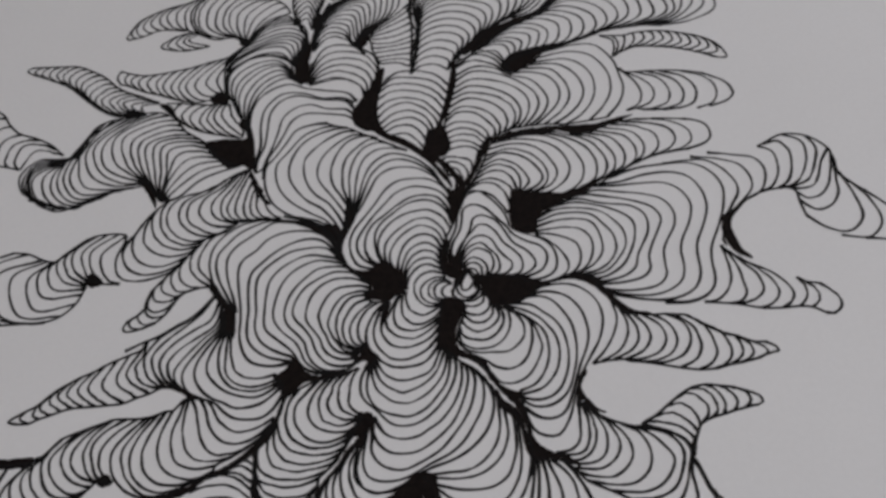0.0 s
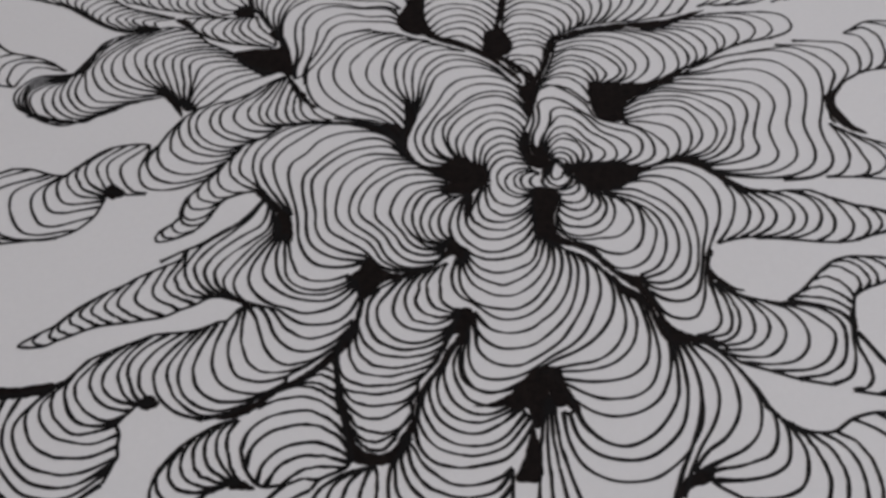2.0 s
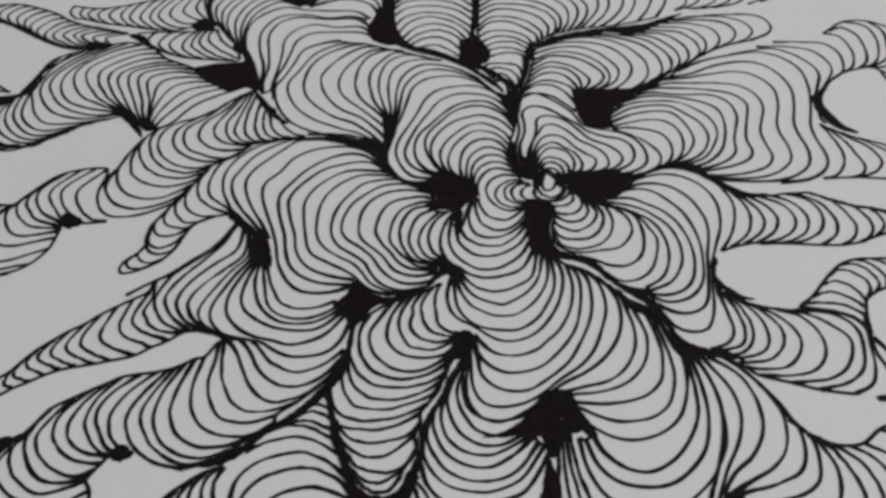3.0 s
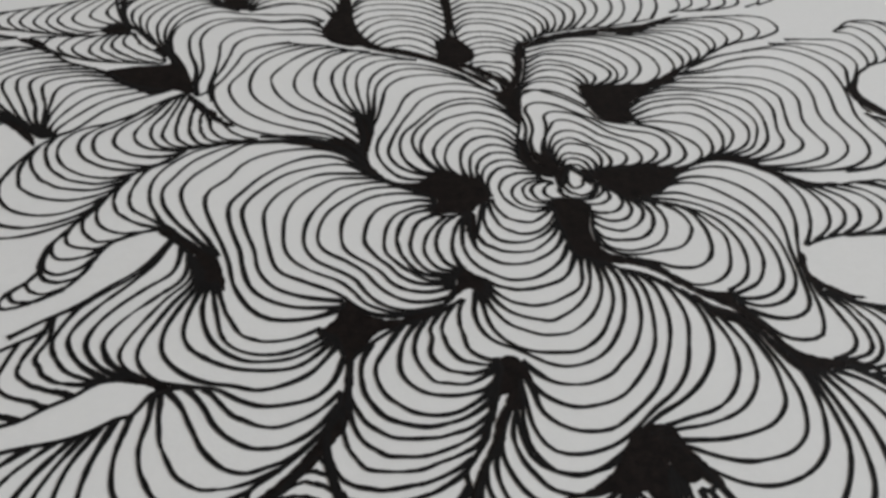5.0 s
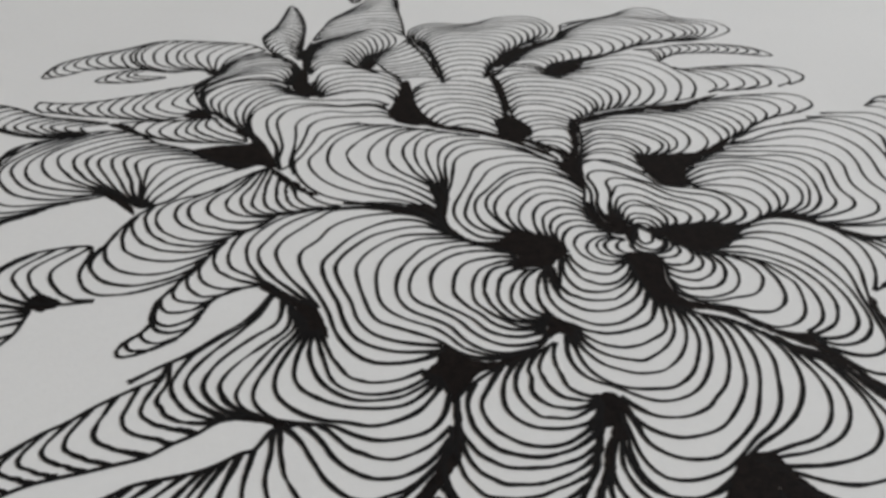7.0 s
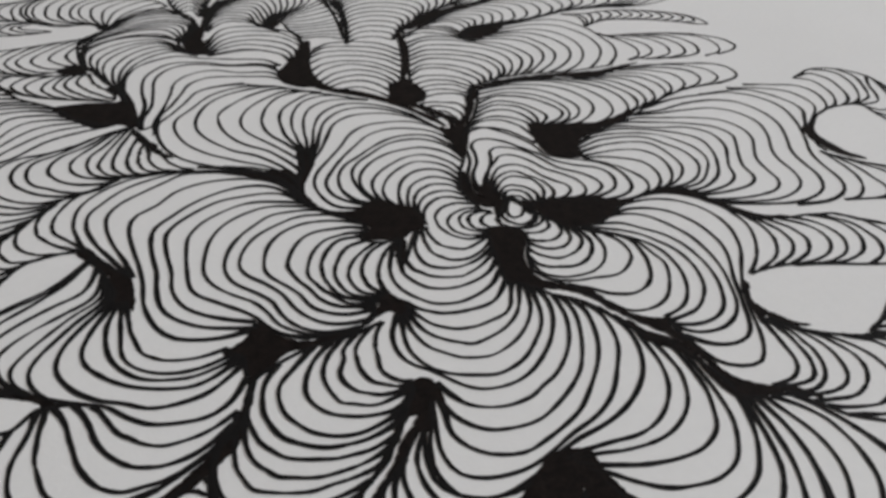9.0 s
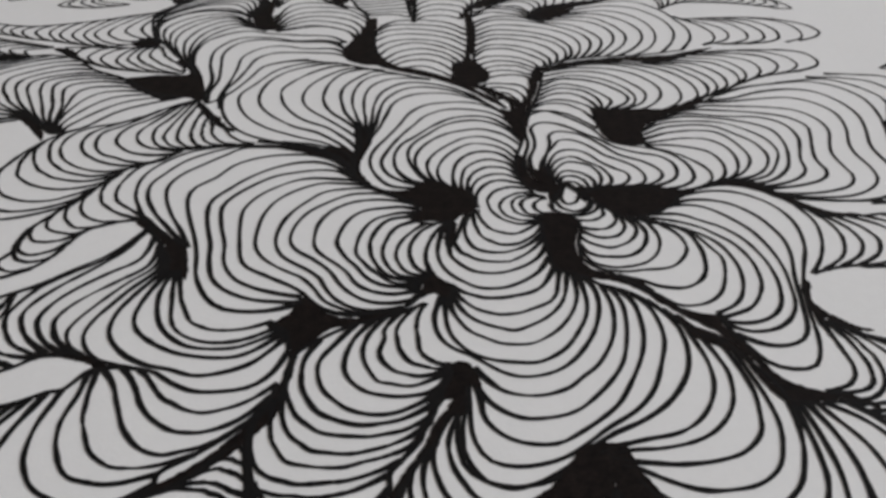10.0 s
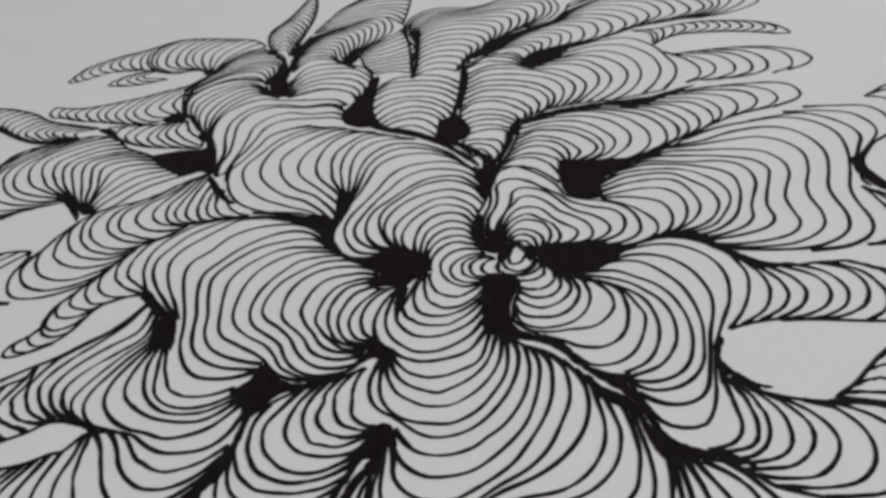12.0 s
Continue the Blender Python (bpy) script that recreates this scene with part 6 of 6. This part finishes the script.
rib(folded_arm, (-27.5, 62.5), (-29.8, 60.0), (-31.8, 57.5), (-32.1, 55.2), (-31.4, 52.8), (-28.7, 50.3), (-26.1, 49.6), (-23.3, 50.0), (-20.0, 51.7))
rib(folded_arm, (-31.5, 60.8), (-33.2, 58.2), (-33.7, 55.9), (-33.5, 53.3), (-32.4, 50.9), (-30.4, 49.5), (-27.9, 48.6), (-24.6, 48.7), (-21.7, 49.8), (-20.3, 51.0))
rib(folded_arm, (-34.3, 58.8), (-35.2, 54.7), (-34.9, 52.1), (-33.8, 49.8), (-31.6, 48.0), (-28.3, 47.2), (-24.9, 47.3), (-21.7, 48.5))
rib(folded_arm, (-35.7, 54.1), (-35.8, 50.9), (-34.9, 48.0), (-32.8, 46.3), (-30.3, 45.6), (-27.8, 45.6), (-25.1, 46.1), (-22.6, 47.3))
rib(folded_arm, (-36.5, 52.9), (-36.9, 50.1), (-36.7, 47.7), (-35.4, 45.5), (-33.0, 44.6), (-31.0, 44.2), (-28.5, 44.4), (-25.3, 45.0), (-23.3, 45.9))
rib(folded_arm, (-38.5, 50.7), (-38.8, 47.8), (-38.3, 45.5), (-36.9, 44.0), (-34.5, 43.1), (-31.7, 42.7), (-28.7, 42.9), (-25.4, 43.9))
rib(folded_arm, (-39.1, 48.5), (-39.3, 46.1), (-38.7, 43.5), (-36.1, 42.1), (-32.8, 41.4), (-29.9, 41.6), (-26.6, 42.7))
rib(folded_arm, (-38.7, 43.9), (-37.0, 40.9), (-33.3, 39.5), (-29.2, 39.7), (-26.9, 41.1))
rib(folded_arm, (-38.4, 41.3), (-36.9, 39.0), (-34.6, 37.5), (-31.9, 37.5), (-28.0, 39.5))
rib(folded_arm, (-37.9, 38.9), (-36.4, 36.5), (-33.7, 35.1), (-30.5, 35.2), (-28.1, 37.3))
rib(folded_arm, (-37.6, 36.6), (-35.9, 34.6), (-33.7, 33.7), (-30.4, 34.9))
rib(folded_arm, (-36.8, 34.7), (-35.0, 32.6), (-32.8, 32.4), (-31.0, 33.8))
swirl_eye = arm("swirl_eye", 0)
rib(swirl_eye, (4.2, 85.8), (5.1, 84.6), (5.0, 82.9), (4.0, 81.2), (2.8, 81.0), (2.4, 82.1), (3.0, 84.0), (3.9, 85.6))
rib(swirl_eye, (1.9, 83.3), (1.4, 81.6), (1.9, 80.0), (3.4, 79.1), (5.0, 79.7), (6.2, 81.3))
rib(swirl_eye, (0.5, 81.2), (0.6, 79.8), (2.1, 78.7), (4.1, 78.2), (6.0, 79.0), (6.9, 80.1))
branch_top = arm("branch_top", 0)
rib(branch_top, (4.4, 146.4), (8.6, 148.4), (13.4, 146.8), (16.4, 144.1))
rib(branch_top, (5.0, 148.6), (9.5, 150.4), (13.6, 149.0), (16.2, 145.8))
rib(branch_top, (5.7, 150.9), (10.3, 152.0), (14.4, 150.0), (16.8, 146.7))
neck_foot = arm("neck_foot", 12)
rib(neck_foot, (-37.5, 103.5), (-31.6, 101.4), (-26.5, 97.8), (-24.3, 92.9))
rib(neck_foot, (-33.9, 102.8), (-29.2, 101.5), (-25.5, 98.8), (-23.9, 94.0))
finger_border = arm("finger_border", 0)
rib(finger_border, (-50.6, 84.4), (-52.6, 81.9), (-55.3, 79.1), (-58.8, 77.0), (-62.1, 74.9), (-65.6, 73.4), (-68.9, 71.8))
rib(finger_border, (-50.7, 83.9), (-52.5, 81.4), (-55.2, 78.6), (-58.7, 76.5), (-62.0, 74.4))
pool((-1.5, 92.3), (-0.0, 94.2), (-0.4, 89.0), (0.8, 86.9), (2.1, 89.2), (2.8, 86.9), (1.2, 84.0), (-1.1, 85.1), (-2.0, 87.9))
pool((-16.0, 145.2), (-14.8, 143.6), (-16.5, 136.9), (-16.0, 128.3), (-18.4, 127.3), (-21.9, 130.6), (-20.9, 135.9), (-18.1, 140.0))
pool((-3.4, 126.3), (-1.3, 125.7), (0.4, 119.0), (-1.7, 117.2), (-4.8, 118.2), (-4.3, 122.4))
pool((-58.7, 127.4), (-54.5, 128.2), (-48.4, 127.9), (-50.7, 133.7), (-48.6, 133.6), (-45.9, 117.6), (-48.8, 119.3), (-51.3, 118.6), (-55.6, 122.4))
pool((-36.9, 146.5), (-37.8, 151.6), (-36.5, 157.5), (-35.3, 160.4), (-34.6, 157.2), (-34.9, 151.3), (-33.3, 147.7), (-34.9, 145.5))
pool((16.2, 145.8), (18.6, 149.7), (25.9, 151.7), (33.8, 152.5), (25.8, 148.6), (23.2, 145.3), (18.4, 145.1))
pool((-22.6, 105.9), (-21.3, 105.1), (-20.9, 101.2), (-22.6, 97.3), (-23.6, 92.9), (-22.5, 89.4), (-23.7, 90.8), (-24.5, 95.7), (-23.4, 100.6))
pool((25.7, 124.2), (36.8, 124.4), (46.3, 126.4), (35.1, 121.9), (28.7, 122.6))
pool((-59.1, 141.9), (-56.6, 144.4), (-54.3, 142.4), (-54.8, 139.5), (-58.2, 140.5))
pool((-81.2, 89.6), (-80.0, 91.8), (-77.0, 89.0), (-79.2, 87.9))
pool((-69.5, 44.6), (-68.4, 46.0), (-66.4, 44.1), (-68.7, 43.5))
pool((-58.9, 63.3), (-56.8, 63.5), (-53.8, 61.4), (-51.7, 60.1), (-53.8, 60.3), (-55.6, 61.7))
pool((-80.6, 140.2), (-77.0, 139.7), (-76.2, 138.3), (-79.6, 137.5))
pool((-72.3, 141.5), (-69.6, 140.8), (-67.0, 136.3), (-69.8, 138.5))
pool((-73.8, 117.5), (-71.6, 116.3), (-68.3, 110.6), (-68.1, 108.5), (-71.0, 113.3))
pool((-46.6, 117.8), (-45.6, 114.7), (-43.0, 111.7), (-43.0, 109.9), (-45.3, 112.8), (-46.6, 116.3))
pool((60.6, 93.9), (60.9, 92.7), (59.7, 89.2), (60.0, 87.3), (59.3, 88.4))
pool((43.8, 45.6), (44.6, 46.0), (43.1, 41.5), (42.6, 41.0))
pool((9.0, 119.8), (10.5, 121.8), (19.8, 124.0), (11.7, 121.3), (9.4, 116.6))
pool((-21.0, 160.9), (-18.4, 163.2), (-18.7, 157.8), (-21.0, 155.6))
pool((5.5, 151.6), (13.1, 158.8), (17.0, 162.1), (11.9, 155.1), (7.1, 150.7))
pool((-36.4, 153.7), (-35.2, 156.6), (-34.6, 154.9), (-34.1, 152.6), (-33.5, 148.3), (-32.6, 144.9), (-34.7, 144.9), (-36.6, 146.4), (-37.3, 150.4))
pool((15.8, 146.3), (21.6, 149.1), (25.7, 149.6), (22.6, 145.6), (18.8, 143.4), (16.3, 144.6))
pool((-39.1, 168.9), (-37.3, 169.3), (-37.6, 166.9), (-39.0, 166.8))
pool((-53.3, 164.4), (-52.0, 162.2), (-52.1, 160.3), (-53.3, 161.5))
pool((-32.3, 170.7), (-31.5, 170.5), (-33.3, 160.0), (-34.3, 152.6), (-35.4, 152.9), (-33.5, 162.6))
pool((-7.3, 176.3), (-6.9, 171.9), (-6.6, 154.7), (-7.5, 148.5), (-7.0, 156.1), (-7.4, 171.2))
pool((3.1, 144.5), (3.6, 144.9), (3.0, 136.5), (1.0, 131.0), (-0.7, 126.3), (0.5, 131.1), (2.3, 136.6))
pool((-16.2, 126.5), (-10.3, 123.8), (-4.0, 118.3), (0.7, 111.5), (1.8, 108.0), (0.2, 110.5), (-4.7, 117.5), (-11.0, 122.8))
pool((9.8, 120.4), (15.8, 123.5), (26.4, 124.3), (23.6, 123.4), (14.4, 122.1))
pool((8.4, 116.4), (6.1, 109.5), (4.0, 104.1), (2.2, 99.7), (2.9, 103.1), (5.1, 109.0), (6.9, 113.1))
pool((1.4, 84.8), (3.2, 86.0), (3.4, 84.6), (2.2, 82.4), (1.0, 81.4), (0.8, 83.2))
pool((5.5, 84.7), (6.4, 84.2), (6.7, 82.5), (5.3, 81.2), (5.0, 82.9))
pool((9.1, 22.3), (11.6, 23.3), (13.5, 22.7), (13.0, 21.6), (10.1, 21.1), (7.8, 19.7), (6.9, 19.1))
pool((-95.1, 50.6), (-88.1, 50.0), (-83.3, 50.0), (-83.3, 48.6), (-86.8, 48.1), (-94.7, 49.0))
pool((-54.1, 30.4), (-52.4, 29.9), (-51.4, 28.9), (-53.1, 29.0), (-55.1, 29.4))
pool((-35.1, 101.6), (-30.3, 100.2), (-26.1, 97.3), (-23.6, 92.9), (-22.8, 89.9), (-24.2, 92.1), (-26.5, 96.2), (-30.7, 99.2))
pool((11.4, 120.6), (15.7, 122.6), (20.4, 123.7), (27.0, 124.1), (26.8, 122.5), (20.9, 122.2), (16.3, 121.5), (12.9, 120.5))
pool((5.8, 151.2), (11.4, 157.9), (18.8, 161.8), (26.1, 164.9), (29.5, 167.4), (24.7, 162.1), (18.2, 158.9), (13.0, 155.0), (8.9, 151.8))
pool((-46.1, 116.4), (-44.3, 113.2), (-42.5, 109.7), (-40.8, 107.0), (-41.7, 107.1), (-43.8, 110.2), (-45.6, 113.7))
pool((-28.7, 100.2), (-25.1, 99.9), (-24.4, 97.9), (-24.4, 93.6), (-25.4, 95.3), (-26.7, 98.3))
pool((6.5, 84.2), (7.8, 84.4), (11.2, 84.1), (15.3, 83.7), (19.1, 82.0), (22.1, 82.1), (25.1, 83.2), (28.8, 83.0), (31.7, 81.4), (32.2, 79.4), (33.5, 77.6), (35.2, 75.5), (37.6, 73.6), (41.2, 72.6), (40.1, 72.1), (36.4, 72.8), (34.6, 74.2), (33.0, 76.3), (31.7, 78.1), (30.2, 79.8), (27.5, 81.5), (24.2, 81.9), (21.4, 81.2), (19.1, 80.2), (17.0, 78.7), (13.6, 76.9), (11.9, 76.8), (9.9, 76.7), (8.1, 77.9), (7.3, 79.7), (6.5, 81.9))
pool((-1.8, 78.5), (-0.2, 79.4), (1.7, 78.8), (2.7, 77.3), (2.3, 75.4), (1.2, 73.6), (0.5, 70.3), (1.0, 68.0), (2.9, 66.3), (5.3, 65.0), (6.8, 63.3), (7.2, 61.0), (6.1, 62.0), (4.7, 63.9), (3.0, 64.9), (-0.1, 66.1), (-1.4, 67.4), (-2.9, 67.9), (-3.0, 71.0), (-2.8, 74.5))
pool((6.4, 63.5), (7.9, 60.5), (9.6, 58.6), (11.5, 57.7), (12.9, 57.2), (12.3, 56.1), (12.6, 54.8), (13.4, 52.9), (13.9, 50.2), (14.5, 47.9), (15.1, 46.7), (17.0, 45.6), (18.6, 44.8), (20.7, 43.8), (22.6, 42.2), (22.4, 41.9), (20.2, 43.3), (17.7, 44.2), (15.1, 44.9), (13.9, 45.7), (13.5, 47.9), (13.1, 50.2), (12.3, 52.8), (11.2, 55.1), (9.6, 57.0), (8.0, 58.9), (6.5, 61.4))
pool((7.9, 58.3), (8.8, 56.8), (9.1, 54.8), (8.6, 54.3), (8.0, 55.4))
pool((25.7, 61.7), (26.1, 61.0), (24.9, 58.5), (24.8, 56.6), (25.3, 55.3), (26.7, 53.5), (28.8, 52.0), (26.6, 52.5), (25.3, 53.5), (24.5, 54.8), (23.4, 53.8), (23.5, 55.5), (24.3, 58.6))
pool((-32.8, 67.9), (-31.8, 66.5), (-30.2, 64.7), (-27.9, 63.5), (-25.8, 63.9), (-22.1, 64.0), (-19.5, 64.8), (-22.1, 63.2), (-25.7, 62.7), (-28.6, 62.5), (-30.4, 62.2), (-31.8, 61.2), (-33.3, 59.7), (-34.2, 58.6), (-34.8, 55.8), (-35.9, 53.5), (-37.3, 51.4), (-36.0, 54.8), (-35.0, 58.0), (-34.8, 60.6), (-35.2, 62.5), (-37.0, 63.8), (-34.6, 65.3), (-33.6, 66.8))
pool((-15.8, 89.0), (-14.1, 89.0), (-12.0, 87.6), (-10.0, 86.3), (-9.4, 83.4), (-10.0, 81.2), (-11.7, 80.7), (-13.4, 79.4), (-14.6, 79.7), (-17.5, 80.3), (-18.3, 81.5), (-16.8, 82.7), (-17.8, 84.6), (-19.4, 86.2), (-22.0, 88.0), (-23.7, 90.1), (-21.1, 88.1), (-18.5, 87.5), (-16.3, 88.0))
pool((-13.2, 80.4), (-12.9, 79.0), (-13.6, 76.2), (-14.3, 74.5), (-14.9, 75.8), (-14.5, 78.2))
pool((-18.7, 69.3), (-17.7, 69.6), (-16.8, 68.4), (-15.7, 67.1), (-16.2, 65.4), (-17.1, 64.4), (-17.5, 65.4), (-18.4, 66.1), (-19.9, 65.4), (-22.1, 64.3), (-20.5, 66.0), (-19.3, 67.3))
pool((-52.6, 86.1), (-51.1, 85.8), (-49.2, 82.7), (-47.5, 80.7), (-46.2, 78.9), (-45.9, 75.9), (-46.0, 73.0), (-46.8, 75.0), (-48.0, 75.1), (-48.2, 77.5), (-48.7, 80.0), (-50.1, 82.3), (-51.5, 83.8))
pool((-17.6, 55.0), (-16.5, 54.1), (-16.8, 53.2), (-17.5, 53.0), (-17.9, 51.1), (-18.5, 48.5), (-18.9, 47.9), (-19.1, 50.1), (-20.3, 50.3), (-21.6, 47.9), (-23.5, 46.1), (-24.7, 44.4), (-22.9, 47.7), (-21.0, 50.5), (-19.7, 52.2), (-19.2, 53.6), (-18.7, 54.5))
pool((-9.2, 42.1), (-6.8, 42.7), (-4.7, 41.9), (-4.3, 40.1), (-3.5, 37.0), (-3.3, 34.4), (-4.3, 34.9), (-5.1, 37.2), (-6.1, 38.3), (-6.8, 38.7), (-7.7, 37.0), (-9.0, 33.3), (-10.1, 32.5), (-10.3, 35.3), (-11.0, 37.3), (-12.8, 37.3), (-15.6, 37.0), (-18.8, 37.4), (-15.1, 37.9), (-11.8, 39.4), (-9.8, 41.0))
pool((-10.5, 33.0), (-10.1, 29.7), (-11.0, 24.9), (-14.3, 25.3), (-12.5, 28.3))
pool((7.9, 57.3), (9.6, 55.6), (11.6, 53.8), (12.7, 51.1), (13.1, 47.7), (14.0, 45.4), (17.3, 44.8), (20.4, 43.8), (17.6, 43.8), (14.2, 43.9), (12.9, 45.3), (12.4, 47.8), (11.7, 51.0), (10.1, 53.0), (8.7, 54.3))
pool((60.9, 95.5), (62.6, 95.9), (66.5, 99.2), (70.4, 101.0), (66.1, 98.2), (63.4, 95.5), (62.0, 92.9), (62.0, 89.7), (63.1, 86.4), (64.5, 83.8), (61.7, 85.5), (60.2, 88.0), (59.8, 91.1))
pool((-57.4, 40.5), (-55.3, 41.6), (-51.7, 42.6), (-49.1, 44.4), (-45.5, 45.8), (-41.9, 48.0), (-39.2, 50.4), (-37.3, 53.0), (-35.3, 55.7), (-36.5, 51.4), (-38.7, 49.0), (-41.4, 46.9), (-43.7, 45.6), (-47.3, 44.3), (-49.9, 42.7), (-52.5, 41.0), (-55.1, 40.2))
pool((-39.3, 48.8), (-38.7, 47.2), (-38.9, 44.1), (-38.2, 40.1), (-37.5, 36.1), (-35.8, 32.5), (-32.7, 31.6), (-30.1, 33.4), (-27.8, 36.6), (-27.7, 35.2), (-29.5, 32.6), (-31.4, 30.5), (-35.8, 30.5), (-37.7, 31.6), (-38.1, 35.3), (-39.0, 40.1), (-39.5, 45.2))
pool((-18.8, 54.9), (-17.0, 55.0), (-16.4, 53.6), (-16.3, 51.3), (-17.2, 52.0), (-18.3, 49.3), (-20.1, 47.9), (-22.1, 45.5), (-24.0, 43.6), (-25.9, 41.3), (-27.4, 39.0), (-27.9, 35.7), (-28.4, 37.1), (-27.3, 39.9), (-25.0, 42.9), (-23.0, 45.1), (-21.5, 47.5), (-19.5, 50.0), (-18.4, 52.6))
pool((-22.2, 131.8), (-20.6, 137.0), (-18.1, 141.0), (-17.0, 143.9), (-15.6, 147.8), (-14.2, 148.3), (-14.6, 144.2), (-15.9, 138.8), (-16.1, 133.0), (-15.2, 129.1), (-13.7, 126.0), (-16.8, 127.1), (-20.1, 129.3))
pool((4.1, 150.6), (4.3, 144.4), (3.2, 137.5), (1.5, 130.9), (0.0, 127.7), (1.0, 125.0), (1.9, 121.3), (0.9, 118.3), (-1.7, 117.5), (-3.7, 118.4), (-4.4, 121.3), (-3.0, 124.6), (-1.6, 126.3), (-0.2, 129.2), (1.0, 133.8), (2.1, 138.6), (2.9, 144.5))
pool((-16.8, 127.3), (-11.6, 125.2), (-7.7, 122.6), (-4.6, 119.6), (-0.8, 117.1), (2.1, 113.7), (4.6, 109.0), (4.0, 107.5), (1.4, 112.1), (-1.5, 115.8), (-5.3, 118.3), (-9.0, 121.5), (-12.9, 123.9))
pool((14.6, 103.9), (15.5, 106.4), (16.6, 105.7), (21.9, 105.1), (27.6, 104.5), (32.1, 106.3), (36.0, 107.6), (32.0, 104.5), (26.5, 102.6), (23.8, 101.0), (20.2, 98.1), (19.2, 94.3), (17.2, 94.3), (14.8, 95.8), (14.1, 98.5))
pool((0.5, 108.3), (1.9, 107.2), (3.0, 109.1), (3.2, 106.5), (2.8, 102.5), (2.1, 99.3), (1.2, 97.7), (1.0, 102.1))
pool((8.3, 118.1), (9.1, 116.9), (8.3, 114.1), (6.5, 110.6), (4.6, 108.0), (3.0, 103.7), (2.9, 106.9), (4.1, 109.4), (5.9, 111.8), (7.1, 114.4))
pool((0.3, 91.4), (1.1, 89.7), (2.1, 90.3), (2.2, 88.3), (1.0, 86.6), (-0.0, 87.9))
pool((-8.9, 41.9), (-7.1, 41.5), (-5.7, 40.0), (-4.8, 38.3), (-4.1, 36.2), (-6.3, 35.6), (-6.8, 37.3), (-7.0, 38.4), (-8.3, 36.6), (-11.1, 36.0), (-13.9, 36.9), (-11.7, 39.4), (-10.1, 40.9))

for k, (name, ribs, step) in enumerate(ARMS):
    draw_arm(name, ribs, step, 0.00004 + 0.000001 * k)
for k, points in enumerate(POOLS):
    draw_pool(points, 0.00001 + 0.0000015 * k)
